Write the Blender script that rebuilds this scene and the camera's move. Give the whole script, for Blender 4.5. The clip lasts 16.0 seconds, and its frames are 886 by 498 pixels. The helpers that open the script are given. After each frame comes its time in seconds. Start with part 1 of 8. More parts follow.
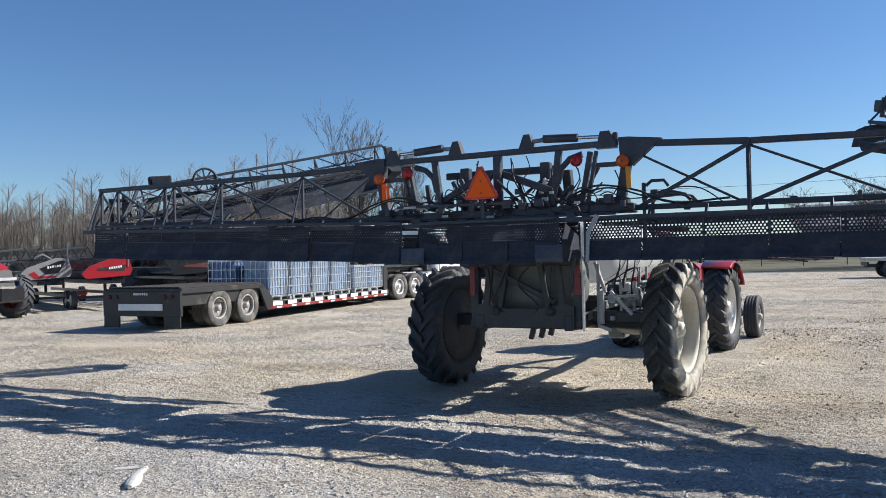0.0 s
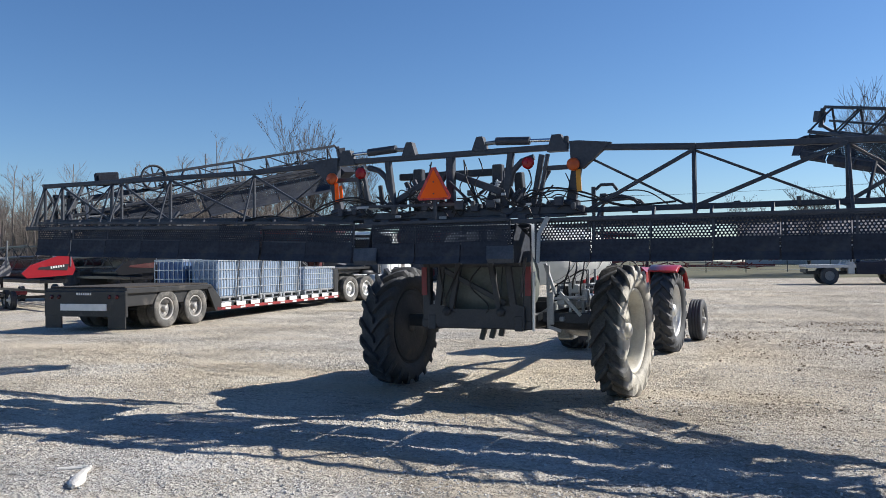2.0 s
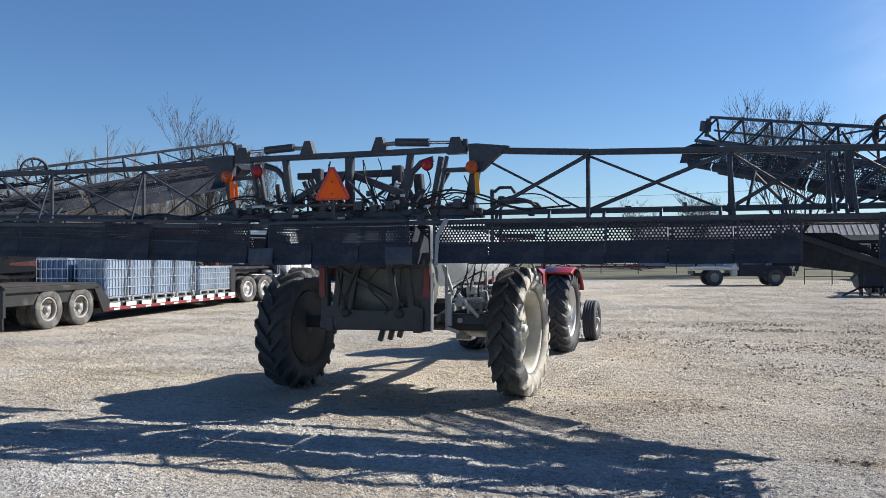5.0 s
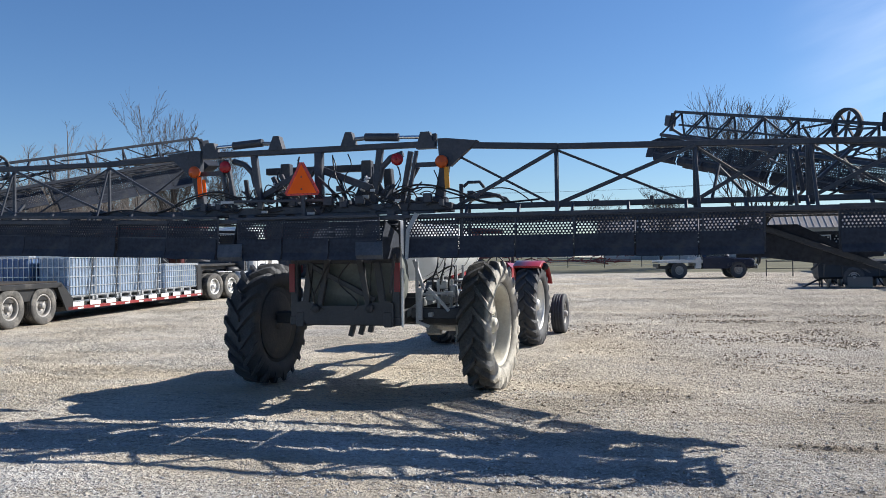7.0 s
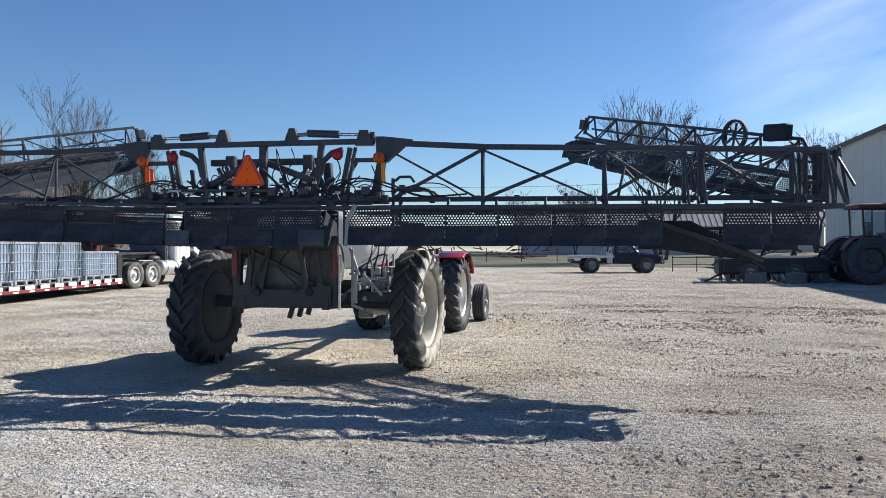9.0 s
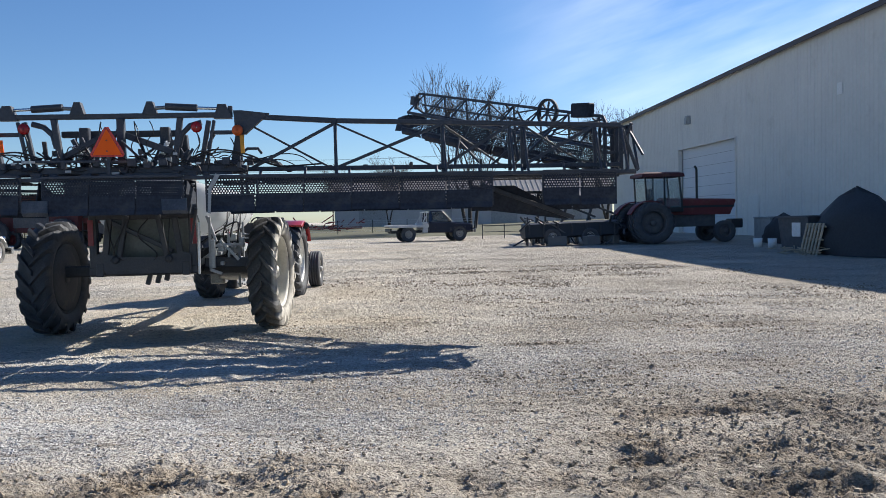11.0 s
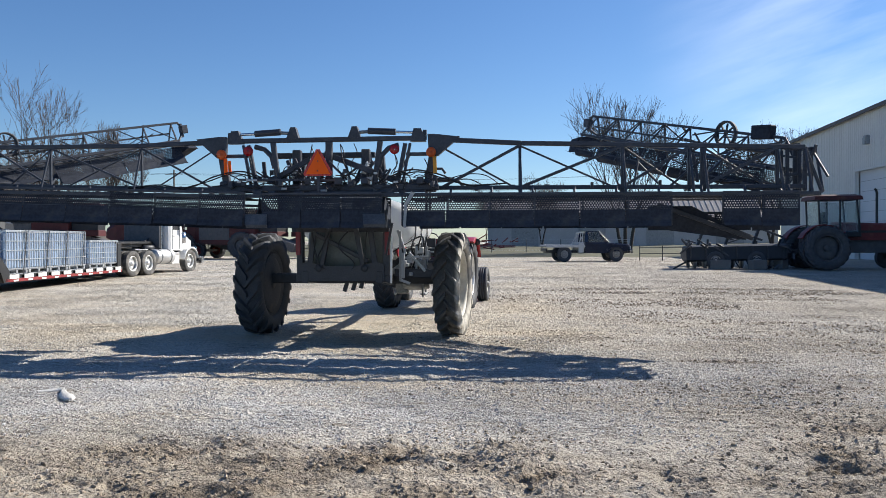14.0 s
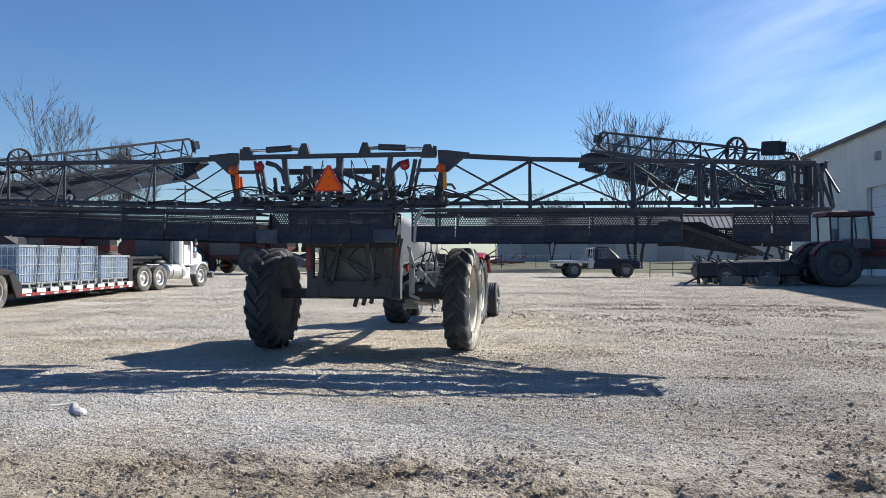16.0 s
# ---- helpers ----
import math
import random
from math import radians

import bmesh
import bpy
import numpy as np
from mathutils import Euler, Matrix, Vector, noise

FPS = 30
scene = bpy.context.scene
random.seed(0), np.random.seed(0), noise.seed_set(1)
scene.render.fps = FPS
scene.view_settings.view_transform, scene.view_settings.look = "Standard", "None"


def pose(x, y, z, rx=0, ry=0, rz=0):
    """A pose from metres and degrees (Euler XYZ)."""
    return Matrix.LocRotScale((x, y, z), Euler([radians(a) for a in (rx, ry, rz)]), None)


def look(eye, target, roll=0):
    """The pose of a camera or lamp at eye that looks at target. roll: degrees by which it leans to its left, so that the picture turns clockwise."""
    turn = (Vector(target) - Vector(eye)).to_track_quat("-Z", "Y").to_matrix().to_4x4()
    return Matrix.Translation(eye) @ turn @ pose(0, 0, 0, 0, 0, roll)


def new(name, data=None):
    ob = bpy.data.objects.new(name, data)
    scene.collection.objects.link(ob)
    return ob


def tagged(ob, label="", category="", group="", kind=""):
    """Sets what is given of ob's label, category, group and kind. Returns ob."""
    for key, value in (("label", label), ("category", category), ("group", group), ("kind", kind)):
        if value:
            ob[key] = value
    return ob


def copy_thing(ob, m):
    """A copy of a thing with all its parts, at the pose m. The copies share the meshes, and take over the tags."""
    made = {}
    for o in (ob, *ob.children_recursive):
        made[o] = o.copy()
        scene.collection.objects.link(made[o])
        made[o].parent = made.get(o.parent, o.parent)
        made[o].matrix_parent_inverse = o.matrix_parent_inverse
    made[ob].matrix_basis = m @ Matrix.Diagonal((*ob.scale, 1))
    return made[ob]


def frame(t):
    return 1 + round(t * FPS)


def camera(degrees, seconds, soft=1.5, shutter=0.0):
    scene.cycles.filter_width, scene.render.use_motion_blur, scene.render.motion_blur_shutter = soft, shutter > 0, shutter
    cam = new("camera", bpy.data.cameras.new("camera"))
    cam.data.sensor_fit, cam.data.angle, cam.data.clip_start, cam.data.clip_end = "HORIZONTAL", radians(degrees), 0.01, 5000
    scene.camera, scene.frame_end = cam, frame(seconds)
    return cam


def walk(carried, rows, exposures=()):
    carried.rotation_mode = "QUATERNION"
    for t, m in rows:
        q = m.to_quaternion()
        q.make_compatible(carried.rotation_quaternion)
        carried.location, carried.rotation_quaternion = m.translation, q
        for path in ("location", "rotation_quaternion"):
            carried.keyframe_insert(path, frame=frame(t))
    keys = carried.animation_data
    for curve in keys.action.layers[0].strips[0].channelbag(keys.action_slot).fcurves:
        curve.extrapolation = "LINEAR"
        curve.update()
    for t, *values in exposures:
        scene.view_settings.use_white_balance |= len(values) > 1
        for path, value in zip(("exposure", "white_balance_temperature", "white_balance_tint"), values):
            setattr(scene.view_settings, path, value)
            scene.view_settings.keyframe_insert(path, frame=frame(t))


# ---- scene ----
cam = camera(58.3, 16.0, soft=0.6)
PATH = [
    (0, (3.466, -9.805, 1.739), (2.547, -8.028, 1.759), -1.3),
    (0.5, (3.457, -9.825, 1.732), (2.483, -8.078, 1.755), -1.3),
    (1, (3.477, -9.822, 1.733), (2.509, -8.072, 1.755), -1.3),
    (1.5, (3.479, -9.865, 1.709), (2.565, -8.086, 1.735), -1.0),
    (2, (3.474, -9.853, 1.696), (2.666, -8.023, 1.724), -0.7),
    (2.5, (3.496, -9.844, 1.687), (2.706, -8.007, 1.718), -0.5),
    (3, (3.506, -9.834, 1.703), (2.779, -7.971, 1.731), -0.6),
    (3.5, (3.506, -9.813, 1.701), (2.871, -7.916, 1.729), -0.4),
    (4, (3.511, -9.814, 1.711), (2.906, -7.908, 1.738), -0.4),
    (6.5, (3.48, -9.79, 1.705), (2.963, -7.858, 1.726), -0.5),
    (7, (3.48, -9.852, 1.697), (2.981, -7.915, 1.711), -0.8),
    (7.5, (3.545, -10.011, 1.69), (3.033, -8.078, 1.701), -0.8),
    (8, (3.552, -10.211, 1.678), (3.038, -8.278, 1.682), -0.7),
    (8.5, (3.483, -10.453, 1.657), (3.018, -8.507, 1.657), -0.5),
    (9, (3.494, -10.711, 1.638), (3.195, -8.733, 1.635), -0.0),
    (9.2, (3.537, -10.819, 1.61), (3.443, -8.822, 1.577), 0.1),
    (11.3, (2.87, -11.99, 1.517), (3.045, -9.999, 1.442), -1.3),
    (11.5, (2.758, -12.085, 1.513), (2.882, -10.09, 1.45), -1.5),
    (12, (2.513, -12.276, 1.468), (2.585, -10.278, 1.416), -1.6),
    (12.5, (2.466, -12.371, 1.489), (2.42, -10.372, 1.449), -1.9),
    (13, (2.561, -12.402, 1.49), (2.39, -10.41, 1.458), -1.6),
    (13.5, (2.605, -12.419, 1.482), (2.418, -10.428, 1.457), -0.9),
    (14, (2.602, -12.449, 1.479), (2.405, -10.459, 1.458), -0.1),
    (14.5, (2.599, -12.474, 1.483), (2.396, -10.484, 1.469), 0.2),
    (15, (2.601, -12.476, 1.483), (2.395, -10.487, 1.479), 0.3),
    (15.5, (2.6, -12.476, 1.484), (2.395, -10.487, 1.492), 0.2),
    (16, (2.6, -12.472, 1.48), (2.379, -10.484, 1.498), 0.0),
]
walk(cam, [(t, look(eye, target, roll)) for t, eye, target, roll in PATH],
     exposures=[(0, 0.84), (16, 0.90)])

# ---- world, sun, exposure ----
SUN = Vector((1.16, 0.90, 1.0)).normalized()
world = bpy.data.worlds.new("sky")
scene.world = world
world.use_nodes = True
wt = world.node_tree
wt.nodes.clear()
w_out = wt.nodes.new("ShaderNodeOutputWorld")
w_bg = wt.nodes.new("ShaderNodeBackground")
w_sky = wt.nodes.new("ShaderNodeTexSky")
w_sky.sky_type = "NISHITA"
w_sky.sun_disc = False
w_sky.sun_elevation = math.asin(SUN.z)
w_sky.sun_rotation = math.atan2(SUN.x, SUN.y)
w_sky.altitude = 200
w_sky.air_density = 1.0
w_sky.dust_density = 0.25
w_sky.ozone_density = 3.0
# thin streaks of cirrus, laid out on the dome of the sky
w_co = wt.nodes.new("ShaderNodeTexCoord")
w_map = wt.nodes.new("ShaderNodeMapping")
w_map.vector_type = "TEXTURE"
w_map.inputs["Rotation"].default_value = (0.0, -0.30, 0.0)
w_map.inputs["Scale"].default_value = (0.50, 0.50, 0.085)
w_noise = wt.nodes.new("ShaderNodeTexNoise")
w_noise.inputs["Scale"].default_value = 1.1
w_noise.inputs["Detail"].default_value = 7
w_noise.inputs["Roughness"].default_value = 0.55
w_ramp = wt.nodes.new("ShaderNodeMapRange")
w_ramp.inputs["From Min"].default_value = 0.42
w_ramp.inputs["From Max"].default_value = 0.78
w_sep = wt.nodes.new("ShaderNodeVectorMath")
w_sep.operation = "DOT_PRODUCT"
w_sep.inputs[1].default_value = Vector((0.45, 0.86, 0.24)).normalized()
w_side = wt.nodes.new("ShaderNodeMapRange")
w_side.inputs["From Min"].default_value = 0.94
w_side.inputs["From Max"].default_value = 0.998
w_side.inputs["To Max"].default_value = 0.30
w_side.interpolation_type = "SMOOTHSTEP"
w_mul = wt.nodes.new("ShaderNodeMath")
w_mul.operation = "MULTIPLY"
w_mix = wt.nodes.new("ShaderNodeMix")
w_mix.data_type = "RGBA"
w_mix.inputs["B"].default_value = (17.5, 18.2, 19.2, 1)
wt.links.new(w_co.outputs["Generated"], w_map.inputs["Vector"])
wt.links.new(w_map.outputs["Vector"], w_noise.inputs["Vector"])
wt.links.new(w_noise.outputs["Fac"], w_ramp.inputs["Value"])
wt.links.new(w_co.outputs["Generated"], w_sep.inputs[0])
wt.links.new(w_sep.outputs["Value"], w_side.inputs["Value"])
wt.links.new(w_ramp.outputs["Result"], w_mul.inputs[0])
wt.links.new(w_side.outputs["Result"], w_mul.inputs[1])
wt.links.new(w_mul.outputs["Value"], w_mix.inputs["Factor"])
w_hsv = wt.nodes.new("ShaderNodeHueSaturation")
w_hsv.inputs["Saturation"].default_value = 1.12
w_tint = wt.nodes.new("ShaderNodeMix")
w_tint.data_type = "RGBA"
w_tint.blend_type = "MULTIPLY"
w_tint.inputs["Factor"].default_value = 1.0
w_tint.inputs["B"].default_value = (0.85, 0.97, 1.15, 1)
wt.links.new(w_sky.outputs["Color"], w_hsv.inputs["Color"])
wt.links.new(w_hsv.outputs["Color"], w_tint.inputs["A"])
wt.links.new(w_tint.outputs["Result"], w_mix.inputs["A"])
wt.links.new(w_mix.outputs["Result"], w_bg.inputs["Color"])
wt.links.new(w_bg.outputs["Background"], w_out.inputs["Surface"])
w_bg.inputs["Strength"].default_value = 0.058

sun_data = bpy.data.lights.new("sun", "SUN")
sun_data.energy = 4.1
sun_data.angle = radians(0.5)
sun_data.color = (1.0, 0.95, 0.87)
sun = new("sun", sun_data)
sun.matrix_world = look((0, 0, 60), Vector((0, 0, 60)) - SUN)


# ---- materials ----
def material(name, color, rough=0.6, metal=0.0, vary=0.25, scale=6.0, bump=0.0, bump_scale=40.0,
             dirt=None, dirt_amount=0.0, dirt_scale=3.0, spec=0.5, coat=0.0, island=0.0, flow=(1, 1, 1)):
    """A surface with tone changes at two scales, stains and fine relief, at real size."""
    m = bpy.data.materials.new(name)
    m.use_nodes = True
    nt = m.node_tree
    p = nt.nodes["Principled BSDF"]
    co = nt.nodes.new("ShaderNodeTexCoord")
    mp = nt.nodes.new("ShaderNodeMapping")
    mp.inputs["Scale"].default_value = flow
    nt.links.new(co.outputs["Object"], mp.inputs["Vector"])
    big = nt.nodes.new("ShaderNodeTexNoise")
    big.inputs["Scale"].default_value = scale
    big.inputs["Detail"].default_value = 5
    small = nt.nodes.new("ShaderNodeTexNoise")
    small.inputs["Scale"].default_value = scale * 9
    small.inputs["Detail"].default_value = 3
    for n in (big, small):
        nt.links.new(mp.outputs["Vector"], n.inputs["Vector"])
    add = nt.nodes.new("ShaderNodeMath")
    add.operation = "ADD"
    nt.links.new(big.outputs["Fac"], add.inputs[0])
    nt.links.new(small.outputs["Fac"], add.inputs[1])
    tone = nt.nodes.new("ShaderNodeMapRange")
    tone.inputs["From Min"].default_value = 0.65
    tone.inputs["From Max"].default_value = 1.35
    tone.inputs["To Min"].default_value = 1 - vary
    tone.inputs["To Max"].default_value = 1 + vary
    nt.links.new(add.outputs["Value"], tone.inputs["Value"])
    last = tone.outputs["Result"]
    if island:
        info = nt.nodes.new("ShaderNodeNewGeometry")
        info2 = nt.nodes.new("ShaderNodeMapRange")
        info2.inputs["To Min"].default_value = 1 - island
        info2.inputs["To Max"].default_value = 1 + island
        nt.links.new(info.outputs["Random Per Island"], info2.inputs["Value"])
        mu = nt.nodes.new("ShaderNodeMath")
        mu.operation = "MULTIPLY"
        nt.links.new(last, mu.inputs[0])
        nt.links.new(info2.outputs["Result"], mu.inputs[1])
        last = mu.outputs["Value"]
    scaled = nt.nodes.new("ShaderNodeVectorMath")
    scaled.operation = "SCALE"
    scaled.inputs[0].default_value = color
    nt.links.new(last, scaled.inputs["Scale"])
    out = scaled.outputs["Vector"]
    if dirt:
        dn = nt.nodes.new("ShaderNodeTexNoise")
        dn.inputs["Scale"].default_value = dirt_scale
        dn.inputs["Detail"].default_value = 8
        dn.inputs["Roughness"].default_value = 0.65
        nt.links.new(co.outputs["Object"], dn.inputs["Vector"])
        dr = nt.nodes.new("ShaderNodeMapRange")
        dr.inputs["From Min"].default_value = 0.62 - 0.3 * dirt_amount
        dr.inputs["From Max"].default_value = 0.85 - 0.3 * dirt_amount
        dr.inputs["To Max"].default_value = min(1.0, 0.5 + dirt_amount)
        nt.links.new(dn.outputs["Fac"], dr.inputs["Value"])
        mix = nt.nodes.new("ShaderNodeMix")
        mix.data_type = "RGBA"
        mix.inputs["B"].default_value = (*dirt, 1)
        nt.links.new(dr.outputs["Result"], mix.inputs["Factor"])
        nt.links.new(out, mix.inputs["A"])
        out = mix.outputs["Result"]
        rr = nt.nodes.new("ShaderNodeMapRange")
        rr.inputs["To Min"].default_value = rough
        rr.inputs["To Max"].default_value = 0.9
        nt.links.new(dr.outputs["Result"], rr.inputs["Value"])
        nt.links.new(rr.outputs["Result"], p.inputs["Roughness"])
    else:
        rr = nt.nodes.new("ShaderNodeMapRange")
        rr.inputs["From Min"].default_value = 0.3
        rr.inputs["From Max"].default_value = 0.7
        rr.inputs["To Min"].default_value = max(0.03, rough - 0.08)
        rr.inputs["To Max"].default_value = min(1, rough + 0.08)
        nt.links.new(big.outputs["Fac"], rr.inputs["Value"])
        nt.links.new(rr.outputs["Result"], p.inputs["Roughness"])
    nt.links.new(out, p.inputs["Base Color"])
    p.inputs["Metallic"].default_value = metal
    p.inputs["Specular IOR Level"].default_value = spec
    p.inputs["Coat Weight"].default_value = coat
    if bump:
        bn = nt.nodes.new("ShaderNodeTexNoise")
        bn.inputs["Scale"].default_value = bump_scale
        bn.inputs["Detail"].default_value = 6
        nt.links.new(co.outputs["Object"], bn.inputs["Vector"])
        bp = nt.nodes.new("ShaderNodeBump")
        bp.inputs["Strength"].default_value = min(1.0, bump)
        bp.inputs["Distance"].default_value = 0.02
        nt.links.new(bn.outputs["Fac"], bp.inputs["Height"])
        nt.links.new(bp.outputs["Normal"], p.inputs["Normal"])
    return m


DUST = (0.36, 0.31, 0.25)
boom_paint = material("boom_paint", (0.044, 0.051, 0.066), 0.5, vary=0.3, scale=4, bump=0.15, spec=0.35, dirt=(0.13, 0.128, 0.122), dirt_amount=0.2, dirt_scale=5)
hood_black = material("hood_black", (0.036, 0.042, 0.056), 0.72, vary=0.35, scale=3, bump=0.2, bump_scale=14, spec=0.12, dirt=(0.085, 0.085, 0.086), dirt_amount=0.22, dirt_scale=4)
worn_steel = material("worn_steel", (0.23, 0.24, 0.25), 0.42, 0.6, vary=0.3, scale=7, dirt=(0.10, 0.08, 0.06), dirt_amount=0.2)
chrome_steel = material("chrome_steel", (0.62, 0.63, 0.65), 0.16, 1.0, vary=0.1)
rubber = material("rubber", (0.058, 0.062, 0.070), 0.75, vary=0.3, scale=6, bump=0.3, bump_scale=30, dirt=(0.16, 0.14, 0.11), dirt_amount=0.12, dirt_scale=4)
dusty_rubber = material("dusty_rubber", (0.075, 0.073, 0.069), 0.88, vary=0.4, scale=5, bump=0.4, bump_scale=30, dirt=(0.22, 0.21, 0.185), dirt_amount=0.25, dirt_scale=3.5)
# grey steel lightened in its colour, as if the sun lay on it
sunlit_steel = material("sunlit_steel", (0.40, 0.42, 0.43), 0.5, 0.2, vary=0.2, scale=6, dirt=(0.17, 0.15, 0.13), dirt_amount=0.2)
sheen_plastic = material("sheen_plastic", (0.07, 0.074, 0.082), 0.30, vary=0.35, scale=5, bump=0.3, bump_scale=9, dirt=(0.16, 0.155, 0.145), dirt_amount=0.25, dirt_scale=5)
road_rubber = material("road_rubber", (0.085, 0.083, 0.079), 0.85, vary=0.3, scale=6, bump=0.3, bump_scale=30, dirt=(0.26, 0.245, 0.22), dirt_amount=0.45, dirt_scale=3)
# pale dust caked on the outer wall of the field tyre and the ends of its lugs
dn = dusty_rubber.node_tree
d_co, d_xyz, d_edge, d_noise, d_cut, d_mul, d_mix = (dn.nodes.new("ShaderNode" + k) for k in ("TexCoord", "SeparateXYZ", "MapRange", "TexNoise", "MapRange", "Math", "Mix"))
dn.links.new(d_co.outputs["Object"], d_xyz.inputs["Vector"])
dn.links.new(d_co.outputs["Object"], d_noise.inputs["Vector"])
d_noise.inputs["Scale"].default_value, d_noise.inputs["Detail"].default_value = 7, 7
d_edge.inputs["From Min"].default_value, d_edge.inputs["From Max"].default_value = 0.135, 0.180
d_cut.inputs["From Min"].default_value, d_cut.inputs["From Max"].default_value = 0.30, 0.55
d_cut.inputs["To Min"].default_value = 0.45
d_mul.operation, d_mix.data_type = "MULTIPLY", "RGBA"
dn.links.new(d_xyz.outputs["X"], d_edge.inputs["Value"])
dn.links.new(d_noise.outputs["Fac"], d_cut.inputs["Value"])
dn.links.new(d_edge.outputs["Result"], d_mul.inputs[0])
dn.links.new(d_cut.outputs["Result"], d_mul.inputs[1])
dn.links.new(d_mul.outputs["Value"], d_mix.inputs["Factor"])
d_base = dn.nodes["Principled BSDF"].inputs["Base Color"]
dn.links.new(d_base.links[0].from_socket, d_mix.inputs["A"])
d_mix.inputs["B"].default_value = (0.50, 0.475, 0.42, 1)
dn.links.new(d_mix.outputs["Result"], d_base)
hose_rubber = material("hose_rubber", (0.012, 0.012, 0.014), 0.45, vary=0.2)
cream_rim = material("cream_rim", (0.60, 0.58, 0.51), 0.5, vary=0.12, scale=5, dirt=DUST, dirt_amount=0.25)
tank_poly = material("tank_poly", (0.74, 0.76, 0.76), 0.38, vary=0.08, scale=2, dirt=(0.36, 0.36, 0.34), dirt_amount=0.2, dirt_scale=2)
# poly of the rear tank, its deep shade put into the colour
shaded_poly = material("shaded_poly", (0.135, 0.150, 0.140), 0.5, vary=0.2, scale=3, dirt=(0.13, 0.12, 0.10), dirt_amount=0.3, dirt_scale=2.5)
grey_paint = material("grey_paint", (0.30, 0.32, 0.33), 0.5, vary=0.2, scale=5, dirt=(0.15, 0.13, 0.11), dirt_amount=0.2)
dark_frame = material("dark_frame", (0.036, 0.039, 0.046), 0.5, vary=0.3, scale=5, bump=0.2, dirt=(0.09, 0.083, 0.076), dirt_amount=0.15)
orange_fluo = material("orange_fluo", (1.0, 0.145, 0.022), 0.8, vary=0.04, spec=0.08)
red_reflex = material("red_reflex", (0.55, 0.035, 0.025), 0.3, vary=0.1, scale=30)
red_lens = material("red_lens", (0.35, 0.012, 0.015), 0.25, vary=0.1)
dark_reflector = material("dark_reflector", (0.20, 0.012, 0.022), 0.35, vary=0.15, scale=12)
dull_red = material("dull_red", (0.070, 0.012, 0.013), 0.6, vary=0.25, scale=2, dirt=(0.12, 0.08, 0.06), dirt_amount=0.2)
dark_lens = material("dark_lens", (0.10, 0.010, 0.012), 0.3, vary=0.1)
nose_black = material("nose_black", (0.012, 0.012, 0.014), 0.35, vary=0.2, dirt=(0.08, 0.07, 0.06), dirt_amount=0.1)
amber_lens = material("amber_lens", (0.52, 0.085, 0.010), 0.3, vary=0.1)
yellow_paint = material("yellow_paint", (0.60, 0.27, 0.02), 0.5, vary=0.12)
red_paint = material("red_paint", (0.33, 0.016, 0.024), 0.32, vary=0.12, scale=3, coat=0.3, dirt=(0.25, 0.17, 0.13), dirt_amount=0.05)
faded_red = material("faded_red", (0.14, 0.020, 0.022), 0.6, vary=0.25, scale=2, dirt=(0.20, 0.11, 0.08), dirt_amount=0.2)
black_plastic = material("black_plastic", (0.020, 0.0215, 0.025), 0.5, vary=0.2)
grey_shield = material("grey_shield", (0.24, 0.24, 0.245), 0.4, vary=0.1)
white_paint = material("white_paint", (0.78, 0.78, 0.76), 0.3, vary=0.06, scale=3, coat=0.3, dirt=(0.45, 0.42, 0.37), dirt_amount=0.08)
navy_paint = material("navy_paint", (0.012, 0.018, 0.040), 0.25, vary=0.15, coat=0.4, dirt=(0.10, 0.09, 0.08), dirt_amount=0.1)
flatbed_white = material("flatbed_white", (0.55, 0.55, 0.54), 0.5, vary=0.15, dirt=(0.25, 0.22, 0.19), dirt_amount=0.2)
trailer_black = material("trailer_black", (0.019, 0.0195, 0.021), 0.5, vary=0.3, scale=3, dirt=(0.17, 0.15, 0.13), dirt_amount=0.2, dirt_scale=2)
deck_wood = material("deck_wood", (0.041, 0.034, 0.028), 0.85, vary=0.35, scale=3, bump=0.4, island=0.25, flow=(1, 0.1, 1))
trailer_red = material("trailer_red", (0.24, 0.026, 0.028), 0.45, vary=0.2, dirt=(0.18, 0.12, 0.10), dirt_amount=0.2)
reflector_white = material("reflector_white", (0.78, 0.77, 0.74), 0.45, vary=0.1, scale=9)
ibc_plastic = material("ibc_plastic", (0.25, 0.33, 0.45), 0.3, vary=0.30, scale=3.5)
ibc_blue = material("ibc_blue", (0.10, 0.17, 0.33), 0.35, vary=0.15, scale=2.0)
galvanised = material("galvanised", (0.58, 0.60, 0.62), 0.38, 0.7, vary=0.15, scale=14)
alu_wheel = material("alu_wheel", (0.68, 0.68, 0.67), 0.42, 0.7, vary=0.1)
steel_wheel = material("steel_wheel", (0.33, 0.325, 0.315), 0.55, 0.2, vary=0.2, dirt=DUST, dirt_amount=0.25)
siding = material("siding", (0.66, 0.645, 0.60), 0.55, vary=0.06, scale=0.6, dirt=(0.36, 0.33, 0.28), dirt_amount=0.05, dirt_scale=0.7)
trim_brown = material("trim_brown", (0.075, 0.055, 0.050), 0.5, vary=0.15)
door_white = material("door_white", (0.62, 0.645, 0.67), 0.5, vary=0.05, scale=1.0)
# concrete darkened in its colour for the shade the blocks lie in
concrete = material("concrete", (0.17, 0.165, 0.16), 0.85, vary=0.15, scale=2, bump=0.3)
roof_metal = material("roof_metal", (0.33, 0.30, 0.28), 0.5, vary=0.15, scale=1)
far_wall = material("far_wall", (0.42, 0.43, 0.44), 0.7, vary=0.1, scale=0.5)
bark = material("bark", (0.045, 0.039, 0.035), 0.9, vary=0.3, scale=3, bump=0.5, bump_scale=15)
twig = material("twig", (0.055, 0.045, 0.040), 0.9, vary=0.25, scale=1.5, island=0.3)
